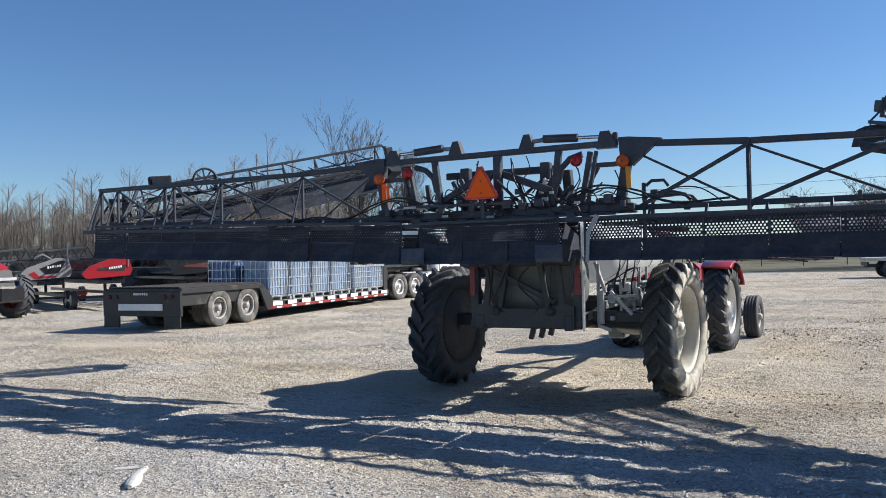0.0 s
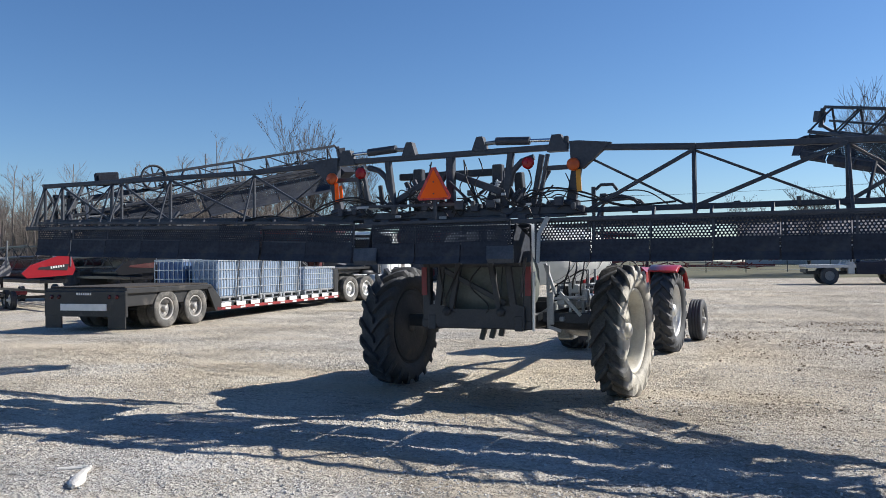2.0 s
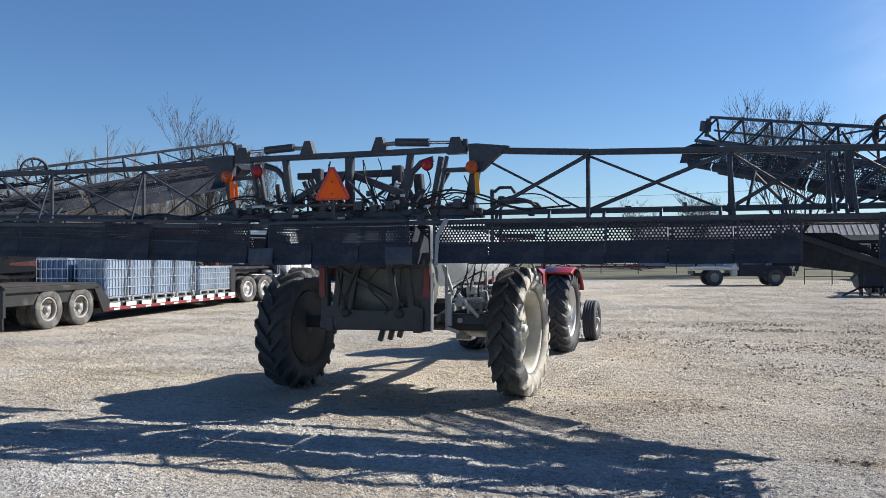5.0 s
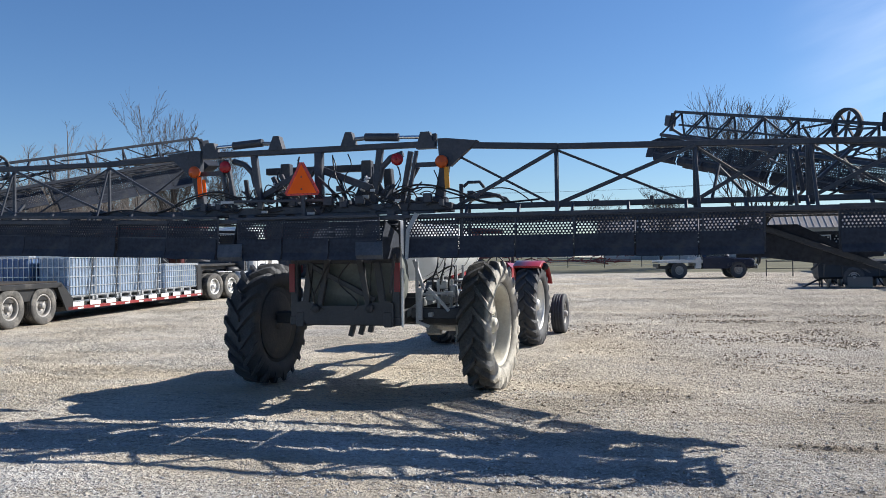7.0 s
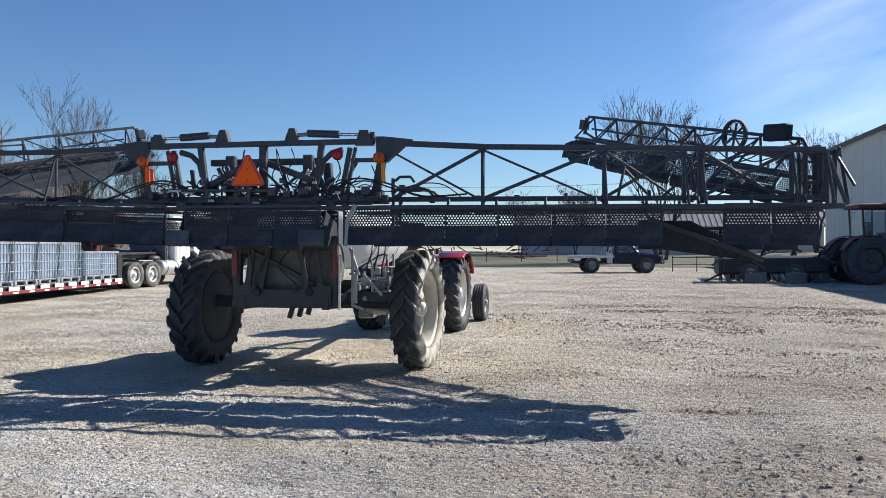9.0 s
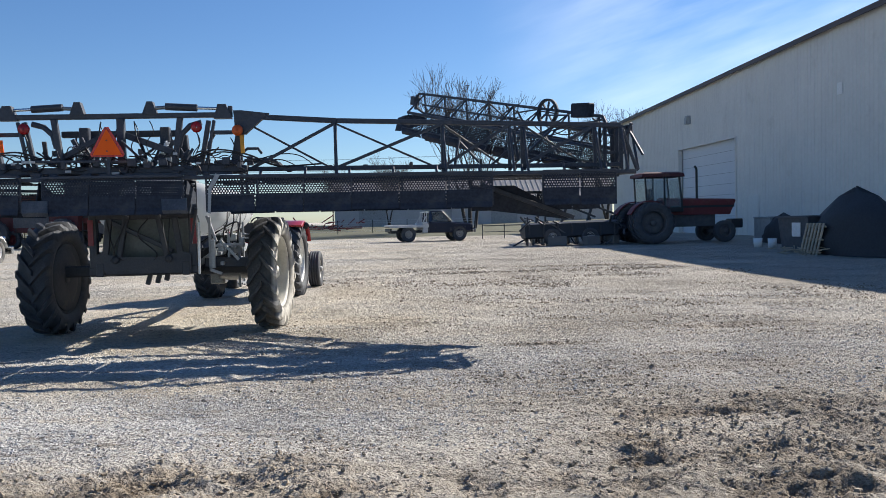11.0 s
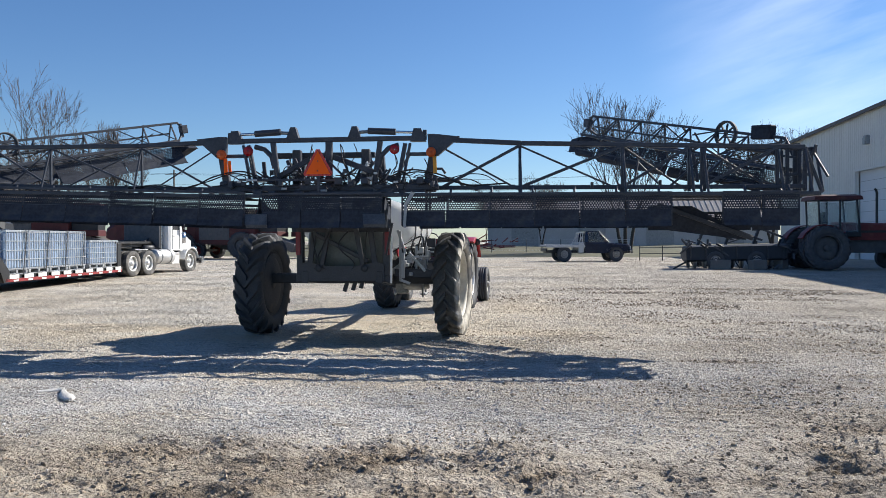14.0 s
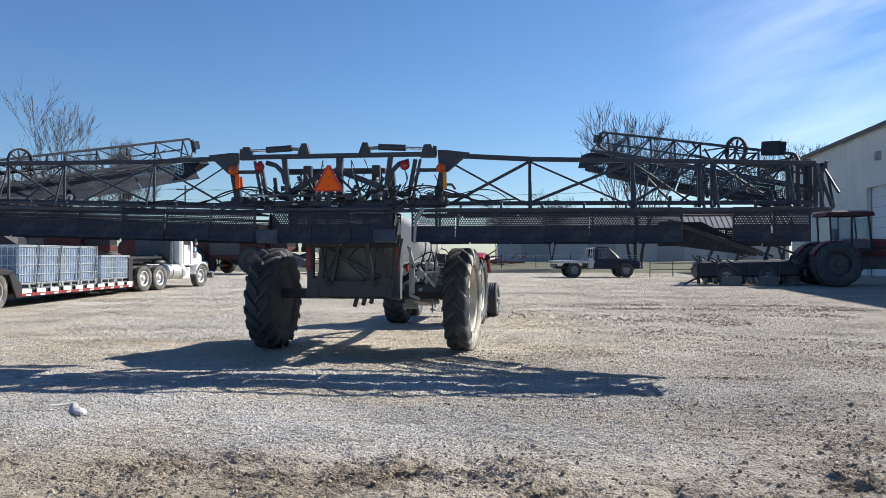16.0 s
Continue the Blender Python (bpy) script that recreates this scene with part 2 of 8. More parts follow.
grass_dry = material("grass_dry", (0.10, 0.098, 0.055), 0.95, vary=0.4, scale=0.5, bump=0.6, bump_scale=3, dirt=(0.15, 0.12, 0.08), dirt_amount=0.3, dirt_scale=0.25)
# paler than the near twigs: distance haze put into this brown
hazed_twig = material("hazed_twig", (0.135, 0.118, 0.108), 0.95, vary=0.2, scale=0.5, island=0.35)
leaf_litter = material("leaf_litter", (0.13, 0.105, 0.075), 0.95, vary=0.3, scale=0.7)
dark_cloth = material("dark_cloth", (0.03, 0.032, 0.036), 0.7, vary=0.3, scale=2, bump=0.4, bump_scale=8)
pale_wood = material("pale_wood", (0.42, 0.34, 0.24), 0.85, vary=0.3, scale=6, bump=0.2, flow=(1, 0.2, 1))
rag_white = material("rag_white", (0.55, 0.535, 0.51), 0.9, vary=0.12, scale=20, bump=0.4, bump_scale=60, dirt=(0.42, 0.37, 0.30), dirt_amount=0.1, dirt_scale=14)
pole_wood = material("pole_wood", (0.12, 0.095, 0.075), 0.9, vary=0.3, scale=4)
engine_grey = material("engine_grey", (0.085, 0.088, 0.095), 0.6, vary=0.3, dirt=(0.15, 0.12, 0.10), dirt_amount=0.2)

glass = bpy.data.materials.new("glass")
glass.use_nodes = True
gp = glass.node_tree.nodes["Principled BSDF"]
gp.inputs["Base Color"].default_value = (0.75, 0.82, 0.84, 1)
gp.inputs["Roughness"].default_value = 0.03
gp.inputs["Transmission Weight"].default_value = 0.9
gp.inputs["IOR"].default_value = 1.12

tinted_glass = bpy.data.materials.new("tinted_glass")
tinted_glass.use_nodes = True
tg = tinted_glass.node_tree.nodes["Principled BSDF"]
tg.inputs["Base Color"].default_value = (0.25, 0.30, 0.33, 1)
tg.inputs["Roughness"].default_value = 0.04
tg.inputs["Transmission Weight"].default_value = 0.75
tg.inputs["IOR"].default_value = 1.2


def gravel_material():
    """Crushed limestone over clay: pale stones, tan fines, darker churned mud in patches."""
    m = bpy.data.materials.new("gravel")
    m.use_nodes = True
    nt = m.node_tree
    N, L = nt.nodes, nt.links
    p = N["Principled BSDF"]
    p.inputs["Roughness"].default_value = 0.92
    p.inputs["Specular IOR Level"].default_value = 0.12
    co = N.new("ShaderNodeTexCoord")

    def tex(scale, detail, rough=0.55, flow=None):
        n = N.new("ShaderNodeTexNoise")
        n.inputs["Scale"].default_value = scale
        n.inputs["Detail"].default_value = detail
        n.inputs["Roughness"].default_value = rough
        if flow:
            q = N.new("ShaderNodeMapping")
            q.inputs["Scale"].default_value = flow[0]
            q.inputs["Rotation"].default_value = (0, 0, flow[1])
            L.new(co.outputs["Object"], q.inputs["Vector"])
            L.new(q.outputs["Vector"], n.inputs["Vector"])
        else:
            L.new(co.outputs["Object"], n.inputs["Vector"])
        return n.outputs["Fac"]

    def span(x, a, b, lo=0.0, hi=1.0):
        n = N.new("ShaderNodeMapRange")
        n.inputs["From Min"].default_value, n.inputs["From Max"].default_value = a, b
        n.inputs["To Min"].default_value, n.inputs["To Max"].default_value = lo, hi
        L.new(x, n.inputs["Value"])
        return n.outputs["Result"]

    def blend(f, a, b, kind="MIX"):
        n = N.new("ShaderNodeMix")
        n.data_type = "RGBA"
        n.blend_type = kind
        for s, v in ((n.inputs["Factor"], f), (n.inputs["A"], a), (n.inputs["B"], b)):
            if isinstance(v, tuple):
                s.default_value = (*v, 1)
            elif isinstance(v, float):
                s.default_value = v
            else:
                L.new(v, s)
        return n.outputs["Result"]

    stones = N.new("ShaderNodeTexVoronoi")
    stones.inputs["Scale"].default_value = 40
    L.new(co.outputs["Object"], stones.inputs["Vector"])
    stone_tone = N.new("ShaderNodeSeparateColor")
    L.new(stones.outputs["Color"], stone_tone.inputs["Color"])
    base = blend(span(tex(0.16, 7, 0.6), 0.43, 0.58), (0.68, 0.612, 0.505), (0.64, 0.612, 0.565))
    base = blend(span(tex(0.07, 5, 0.6), 0.46, 0.60, 0.0, 0.7), base, (0.66, 0.60, 0.505))
    stony = span(tex(0.45, 7, 0.66, ((0.5, 1.3, 1), 0.2)), 0.40, 0.58)
    zone = N.new("ShaderNodeAttribute")
    zone.attribute_name = "stone"
    base = blend(span(zone.outputs["Fac"], 0, 1, 0.0, 0.8), base, (0.545, 0.538, 0.525))
    each = N.new("ShaderNodeMix")
    each.data_type = "FLOAT"
    L.new(stony, each.inputs["Factor"])
    L.new(span(stone_tone.outputs["Red"], 0, 1, 0.88, 1.12), each.inputs["A"])
    L.new(span(stone_tone.outputs["Red"], 0, 1, 0.72, 1.22), each.inputs["B"])
    tint = N.new("ShaderNodeVectorMath")
    tint.operation = "SCALE"
    L.new(base, tint.inputs[0])
    L.new(each.outputs["Result"], tint.inputs["Scale"])
    grit = N.new("ShaderNodeVectorMath")
    grit.operation = "SCALE"
    L.new(tint.outputs["Vector"], grit.inputs[0])
    L.new(span(tex(70, 5, 0.75), 0.3, 0.7, 0.80, 1.20), grit.inputs["Scale"])
    # fines and clay driven up between the stones, in long bands
    col = blend(span(tex(0.30, 6, 0.62, ((0.35, 1.7, 1), 0.12)), 0.49, 0.62, 0.0, 0.85), grit.outputs["Vector"], (0.69, 0.60, 0.47))
    col = blend(span(tex(1.1, 7, 0.68, ((0.4, 1.8, 1), -0.2)), 0.54, 0.68, 0.0, 0.7), col, (0.54, 0.47, 0.38))
    side = N.new("ShaderNodeSeparateXYZ")
    L.new(co.outputs["Object"], side.inputs["Vector"])
    drift = N.new("ShaderNodeMath")
    drift.operation = "MULTIPLY"
    L.new(span(side.outputs["X"], 0.5, 8.0), drift.inputs[0])
    L.new(span(tex(0.35, 7, 0.66, ((0.4, 1.5, 1), 0.1)), 0.34, 0.60, 0.35, 0.95), drift.inputs[1])
    col = blend(drift.outputs["Value"], col, (0.47, 0.425, 0.365))
    mud_f = N.new("ShaderNodeAttribute")
    mud_f.attribute_name = "mud"
    wet = span(tex(5.0, 8, 0.7), 0.30, 0.50)
    mm = N.new("ShaderNodeMath")
    mm.operation = "MULTIPLY"
    L.new(mud_f.outputs["Fac"], mm.inputs[0])
    L.new(wet, mm.inputs[1])
    earth = blend(span(tex(11, 6, 0.7), 0.40, 0.62), (0.37, 0.30, 0.22), (0.185, 0.142, 0.102))
    col = blend(mm.outputs["Value"], col, earth)
    streak = span(tex(1.6, 7, 0.7, ((0.3, 2.4, 1), -0.1)), 0.57, 0.68, 0.0, 0.5)
    col = blend(streak, col, (0.36, 0.305, 0.24))
    clod = span(tex(6.5, 7, 0.70, ((0.5, 1.5, 1), 0.1)), 0.55, 0.63, 0.0, 0.75)
    col = blend(clod, col, (0.28, 0.24, 0.195))
    specks = span(tex(17, 5, 0.62), 0.58, 0.66, 0.0, 0.62)
    col = blend(specks, col, (0.27, 0.24, 0.205))
    # gaps between the stones darkened in the colour, as shade there
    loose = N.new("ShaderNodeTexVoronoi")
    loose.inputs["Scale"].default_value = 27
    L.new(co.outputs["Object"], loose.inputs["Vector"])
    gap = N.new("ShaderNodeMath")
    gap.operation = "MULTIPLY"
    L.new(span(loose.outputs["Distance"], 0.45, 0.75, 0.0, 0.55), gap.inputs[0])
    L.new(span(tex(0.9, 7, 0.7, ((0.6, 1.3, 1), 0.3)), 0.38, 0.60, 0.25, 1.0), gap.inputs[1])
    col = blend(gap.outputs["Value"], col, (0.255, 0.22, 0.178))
    track = N.new("ShaderNodeAttribute")
    track.attribute_name = "track"
    packed = N.new("ShaderNodeAttribute")
    packed.attribute_name = "fines"
    dirt = blend(span(tex(14, 6, 0.66), 0.35, 0.65), (0.56, 0.475, 0.36), (0.68, 0.59, 0.46))
    col = blend(packed.outputs["Fac"], col, dirt)
    worn = N.new("ShaderNodeMath")
    worn.operation = "MULTIPLY"
    L.new(track.outputs["Fac"], worn.inputs[0])
    L.new(span(tex(3.0, 6, 0.6), 0.35, 0.6), worn.inputs[1])
    col = blend(worn.outputs["Value"], col, (0.80, 0.71, 0.57))
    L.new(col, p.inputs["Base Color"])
    b1 = N.new("ShaderNodeBump")
    L.new(span(stony, 0, 1, 0.65, 1.0), b1.inputs["Strength"])
    b1.inputs["Distance"].default_value = 0.024
    L.new(stones.outputs["Distance"], b1.inputs["Height"])
    b2 = N.new("ShaderNodeBump")
    L.new(span(stony, 0, 1, 0.70, 1.0), b2.inputs["Strength"])
    b2.inputs["Distance"].default_value = 0.11
    L.new(tex(13, 6, 0.62), b2.inputs["Height"])
    L.new(b1.outputs["Normal"], b2.inputs["Normal"])
    b3 = N.new("ShaderNodeBump")
    b3.inputs["Distance"].default_value = 0.30
    L.new(span(tex(0.5, 5, 0.6), 0.40, 0.60, 0.25, 1.0), b3.inputs["Strength"])
    L.new(tex(3.6, 7, 0.66, ((0.7, 1.3, 1), 0.2)), b3.inputs["Height"])
    L.new(b2.outputs["Normal"], b3.inputs["Normal"])
    L.new(b3.outputs["Normal"], p.inputs["Normal"])
    return m


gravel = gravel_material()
# backlit poly lets some of the sun through
tp = tank_poly.node_tree
tp_out = tp.nodes["Material Output"]
tp_mix = tp.nodes.new("ShaderNodeMixShader")
tp_tr = tp.nodes.new("ShaderNodeBsdfTranslucent")
tp_tr.inputs["Color"].default_value = (0.86, 0.87, 0.86, 1)
tp_mix.inputs["Fac"].default_value = 0.45
tp.links.new(tp.nodes["Principled BSDF"].outputs["BSDF"], tp_mix.inputs[1])
tp.links.new(tp_tr.outputs["BSDF"], tp_mix.inputs[2])
tp.links.new(tp_mix.outputs["Shader"], tp_out.inputs["Surface"])
stone_mat = material("stone_mat", (0.50, 0.487, 0.465), 0.9, vary=0.2, scale=9, bump=0.3, island=0.18)
lump_mat = material("lump_mat", (0.51, 0.475, 0.42), 0.92, vary=0.25, scale=7, bump=0.4, island=0.30)
clod_mat = material("clod_mat", (0.33, 0.27, 0.20), 0.95, vary=0.35, scale=9, bump=0.5, island=0.3)


# ---- mesh building ----
class Geo:
    """Corners and faces of one part, collected piece by piece."""

    def __init__(self):
        self.v, self.f, self.round = [], [], []

    def put(self, verts, faces, smooth=False):
        n = len(self.v)
        self.v += [tuple(p) for p in verts]
        self.f += [tuple(i + n for i in q) for q in faces]
        self.round += [smooth] * len(faces)
        return self

    def box(self, c, s, m=None):
        """A block with its edges taken off."""
        x, y, z = (a / 2 for a in s)
        e = min(x, y, z) * 0.22
        e = min(e, 0.02)
        vs, fs, key = [], [], {}
        for sx in (-1, 1):
            for sy in (-1, 1):
                for sz in (-1, 1):
                    for k in range(3):
                        q = [sx * x, sy * y, sz * z]
                        for j in range(3):
                            if j != k:
                                q[j] -= (sx, sy, sz)[j] * e
                        key[sx, sy, sz, k] = len(vs)
                        vs.append(Vector(q))
        for k in range(3):
            a, b = [j for j in range(3) if j != k]
            for s1 in (-1, 1):
                ring = []
                for sa, sb in ((-1, -1), (1, -1), (1, 1), (-1, 1)):
                    t = [0, 0, 0]
                    t[k], t[a], t[b] = s1, sa, sb
                    ring.append(key[(*t, k)])
                flip = (s1 > 0) == (k == 1)
                fs.append(tuple(ring[::-1]) if flip else tuple(ring))
        for k in range(3):
            a, b = [j for j in range(3) if j != k]
            for sa in (-1, 1):
                for sb in (-1, 1):
                    t0, t1 = [0, 0, 0], [0, 0, 0]
                    t0[k], t1[k] = -1, 1
                    t0[a] = t1[a] = sa
                    t0[b] = t1[b] = sb
                    q = [key[(*t0, a)], key[(*t1, a)], key[(*t1, b)], key[(*t0, b)]]
                    if (sa * sb > 0) == (k != 1):
                        q = q[::-1]
                    fs.append(tuple(q))
        for sx in (-1, 1):
            for sy in (-1, 1):
                for sz in (-1, 1):
                    q = [key[sx, sy, sz, 0], key[sx, sy, sz, 1], key[sx, sy, sz, 2]]
                    fs.append(tuple(q if sx * sy * sz > 0 else q[::-1]))
        t = Matrix.Translation(c) @ (m or Matrix())
        return self.put([t @ p for p in vs], fs)

    def beam(self, a, b, w, h, up=(0, 0, 1)):
        """A rectangular tube from a to b, w across and h along up."""
        a, b = Vector(a), Vector(b)
        d = b - a
        if d.length < 1e-6:
            return self
        y = d.normalized()
        z = Vector(up) - y * y.dot(Vector(up))
        if z.length < 1e-3:
            z = Vector((1, 0, 0)) - y * y.x
        z.normalize()
        x = y.cross(z)
        r = Matrix((x, y, z)).transposed().to_4x4()
        return self.box((a + b) / 2, (w, d.length, h), r)

    def tube(self, pts, r, n=8, caps=True):
        """A round bar through points; r is one radius or one for each point."""
        pts = [Vector(p) for p in pts]
        rs = r if isinstance(r, (list, tuple)) else [r] * len(pts)
        vs, fs = [], []
        side = None
        for i, p in enumerate(pts):
            d = (pts[min(i + 1, len(pts) - 1)] - pts[max(i - 1, 0)]).normalized()
            if side is None:
                side = d.orthogonal().normalized()
            side = (side - d * side.dot(d)).normalized()
            oth = d.cross(side)
            for k in range(n):
                a = 2 * math.pi * k / n
                vs.append(p + (side * math.cos(a) + oth * math.sin(a)) * rs[i])
        for i in range(len(pts) - 1):
            for k in range(n):
                fs.append((i * n + k, i * n + (k + 1) % n, (i + 1) * n + (k + 1) % n, (i + 1) * n + k))
        self.put(vs, fs, n > 5)
        if caps:
            self.put([vs[k] for k in range(n)], [tuple(range(n))[::-1]])
            self.put([vs[-n + k] for k in range(n)], [tuple(range(n))])
        return self

    def lathe(self, profile, n=32, m=None, close=False):
        """Rings of (along x, radius) turned round the x axis."""
        vs, fs = [], []
        t = m or Matrix()
        for x, r in profile:
            for k in range(n):
                a = 2 * math.pi * k / n
                vs.append(t @ Vector((x, r * math.cos(a), r * math.sin(a))))
        k2 = len(profile)
        for i in range(k2 if close else k2 - 1):
            j = (i + 1) % k2
            for k in range(n):
                fs.append((i * n + k, j * n + k, j * n + (k + 1) % n, i * n + (k + 1) % n))
        return self.put(vs, fs, True)

    def plate(self, outline, t, m=None):
        """A plate t thick whose outline lies in the xz plane."""
        n = len(outline)
        q = m or Matrix()
        vs = [q @ Vector((x, -t / 2, z)) for x, z in outline] + [q @ Vector((x, t / 2, z)) for x, z in outline]
        fs = [tuple(range(n)), tuple(range(2 * n - 1, n - 1, -1))]
        fs += [(i, i + n, (i + 1) % n + n, (i + 1) % n) for i in range(n)]
        return self.put(vs, fs)

    def loft(self, rings, cap=True, smooth=False):
        """A skin over rings of equally many points."""
        n = len(rings[0])
        vs = [p for r in rings for p in r]
        fs = []
        for i in range(len(rings) - 1):
            for k in range(n):
                fs.append((i * n + k, i * n + (k + 1) % n, (i + 1) * n + (k + 1) % n, (i + 1) * n + k))
        self.put(vs, fs, smooth)
        if cap:
            self.put(rings[0], [tuple(range(n))[::-1]])
            self.put(rings[-1], [tuple(range(n))])
        return self

    def turn(self, m):
        self.v = [tuple(m @ Vector(p)) for p in self.v]
        return self


def part(name, geo, mat, parent=None, label="", at=None, weld=False):
    """One mesh object, under a thing or a part where a parent is given."""
    me = bpy.data.meshes.new(name)
    me.from_pydata(geo.v, [], geo.f)
    me.polygons.foreach_set("use_smooth", geo.round)
    me.materials.append(mat)
    bm = bmesh.new()
    bm.from_mesh(me)
    if weld:
        bmesh.ops.remove_doubles(bm, verts=bm.verts, dist=0.0006)
    if len(bm.faces) < 6000:
        bmesh.ops.recalc_face_normals(bm, faces=bm.faces)
    bm.to_mesh(me)
    bm.free()
    ob = new(name, me)
    if parent:
        ob.parent = parent
    if at is not None:
        ob.matrix_basis = at
    if label:
        ob["label"] = label
    return ob


def share(ob, name, parent, at):
    """Another part on the mesh of ob."""
    o = new(name, ob.data)
    o.parent = parent
    o.matrix_basis = at
    return o


def thing(name, label, category, at=None, group="", kind=""):
    ob = new(name)
    if at is not None:
        ob.matrix_basis = at
    return tagged(ob, label, category, group, kind)


def perforated(w, h, pitch=0.034, hole=0.0098, t=0.003):
    """A punched sheet in the xz plane, its holes in staggered rows."""
    g = Geo()
    nx, nz = max(1, round(w / pitch)), max(1, round(h / (pitch * 0.87)))
    dx, dz = w / nx, h / nz
    for j in range(nz):
        off = dx / 2 if j % 2 else 0
        z0, z1 = j * dz, (j + 1) * dz
        cells = [(i * dx + off, (i + 1) * dx + off) for i in range(nx if not off else nx - 1)]
        if off:
            for a, b in ((0, dx / 2), (w - dx / 2, w)):
                g.put([(a, -t / 2, z0), (b, -t / 2, z0), (b, -t / 2, (z0 + z1) / 2), (b, -t / 2, z1), (a, -t / 2, z1)], [(0, 1, 2, 3, 4)])
        for x0, x1 in cells:
            cx, cz = (x0 + x1) / 2, (z0 + z1) / 2
            outer = [(x1, cz), (x1, z1), (cx, z1), (x0, z1), (x0, cz), (x0, z0), (cx, z0), (x1, z0)]
            inner = [(cx + hole * math.cos(k * math.pi / 4), cz + hole * math.sin(k * math.pi / 4)) for k in range(8)]
            vs = [(x, -t / 2, z) for x, z in outer + inner] + [(x, t / 2, z) for x, z in inner]
            fs = []
            for k in range(8):
                k2 = (k + 1) % 8
                fs.append((k, k2, 8 + k2, 8 + k))
                fs.append((8 + k, 8 + k2, 16 + k2, 16 + k))
            g.put(vs, fs)
    return g


# ---- wheels ----
def tyre_geo(radius, width, rim, lugs=0, lug_depth=0.05, ribs=0, n=48):
    """A tyre round the x axis: bar lugs for field tyres, ribs for road ones."""
    g = Geo()
    w = width / 2
    R = radius - (lug_depth if lugs else 0)
    prof = [(-w * 0.62, rim), (-w * 0.90, rim + (R - rim) * 0.18), (-w, rim + (R - rim) * 0.48), (-w * 0.97, rim + (R - rim) * 0.80),
            (-w * 0.84, R * 0.985)]
    if ribs:
        for k in range(ribs):
            a = -w * 0.80 + 1.6 * w * k / ribs
            b = a + 1.6 * w / ribs
            e = (b - a) * 0.14
            prof += [(a + e, R), (b - e, R), (b - e * 0.6, R - 0.014), (b + e * 0.4, R - 0.014)]
        prof = prof[:-2]
    else:
        prof += [(-w * 0.45, R), (0, R), (w * 0.45, R)]
    prof += [(w * 0.84, R * 0.985), (w * 0.97, rim + (R - rim) * 0.80), (w, rim + (R - rim) * 0.48), (w * 0.90, rim + (R - rim) * 0.18), (w * 0.62, rim)]
    g.lathe(prof, n, close=True)
    for k in range(lugs):
        for s in (-1, 1):
            a0 = 2 * math.pi * (k + (0.5 if s > 0 else 0)) / lugs
            rings = []
            for f in (-0.06, 0.30, 0.65, 0.90, 1.04):
                x = s * f * w
                a = a0 + f * 0.72 * (2 * math.pi / lugs) * 1.35
                top = radius if f < 0.85 else radius - 0.012 if f < 1 else radius - 0.075
                low = R - 0.02 if f < 1 else R - 0.10
                half = 0.036 + 0.008 * f
                ring = []
                for da, rr in ((-half * 1.35, low), (half * 1.35, low), (half * 0.8, top), (-half * 0.8, top)):
                    q = a + da / radius
                    ring.append((x, rr * math.cos(q), rr * math.sin(q)))
                rings.append(ring)
            g.loft(rings)
    return g


def rim_geo(rim, width, dish=0.0, bolts=8, hub=0.11):
    """A drop-centre rim with its disc and a hub, the outer face towards +x."""
    g = Geo()
    w = width / 2
    g.lathe([(-w, rim + 0.02), (-w, rim - 0.015), (-w * 0.75, rim - 0.03), (-w * 0.3, rim * 0.93), (w * 0.3, rim * 0.93),
             (w * 0.75, rim - 0.03), (w, rim - 0.015), (w, rim + 0.02), (w * 0.9, rim + 0.02), (w * 0.7, rim - 0.005), (-w * 0.7, rim - 0.005), (-w * 0.9, rim + 0.02)], 40, close=True)
    d = dish
    g.lathe([(d - 0.02, rim * 0.95), (d + 0.02, rim * 0.80), (d + 0.05, rim * 0.55), (d + 0.02, rim * 0.36), (d + 0.02, 0.01),
             (d - 0.0, 0.01), (d - 0.0, rim * 0.36), (d + 0.03, rim * 0.55), (d, rim * 0.80), (d - 0.04, rim * 0.95)], 40, close=True)
    g.lathe([(d, hub), (d + 0.12, hub * 0.9), (d + 0.14, hub * 0.6), (d + 0.14, 0.005)], 16)
    for k in range(bolts):
        a = 2 * math.pi * k / bolts
        c = Vector((d + 0.035, hub * 1.7 * math.cos(a), hub * 1.7 * math.sin(a)))
        g.tube([c, c + Vector((0.03, 0, 0))], 0.013, 6)
    return g


def add_wheel(owner, at, radius, width, rim, tyre_mat, rim_mat, lugs=0, ribs=0, dish=0.05, hub=0.11, lug_depth=0.05, label=""):
    """wheel > tyre, rim; the outer face looks along +x of the pose."""
    hubg = Geo().lathe([(-width * 0.4, 0.005), (-width * 0.4, hub * 0.9), (dish, hub * 0.9), (dish, 0.005)], 16)
    wheel = part("wheel", hubg, rim_mat, owner, label, at)
    part("tyre", tyre_geo(radius, width, rim, lugs, lug_depth, ribs), tyre_mat, wheel)
    part("rim", rim_geo(rim, width * 0.72, dish, hub=hub), rim_mat, wheel)
    return wheel


def copy_wheel(wheel, owner, at):
    w = wheel.copy()
    scene.collection.objects.link(w)
    w.parent = owner
    w.matrix_basis = at
    for c in wheel.children:
        o = c.copy()
        scene.collection.objects.link(o)
        o.parent = w
    return w


# ---- ground ----
def spread(lo, hi, step, far, grow=1.22):
    mid = list(np.arange(lo, hi + 1e-6, step))
    out, d = [], step
    while (out[-1] if out else hi) < far:
        d *= grow
        out.append((out[-1] if out else hi) + d)
    low, d = [], step
    while (low[-1] if low else lo) > -far:
        d *= grow
        low.append((low[-1] if low else lo) - d)
    return np.array(low[::-1] + mid + out)


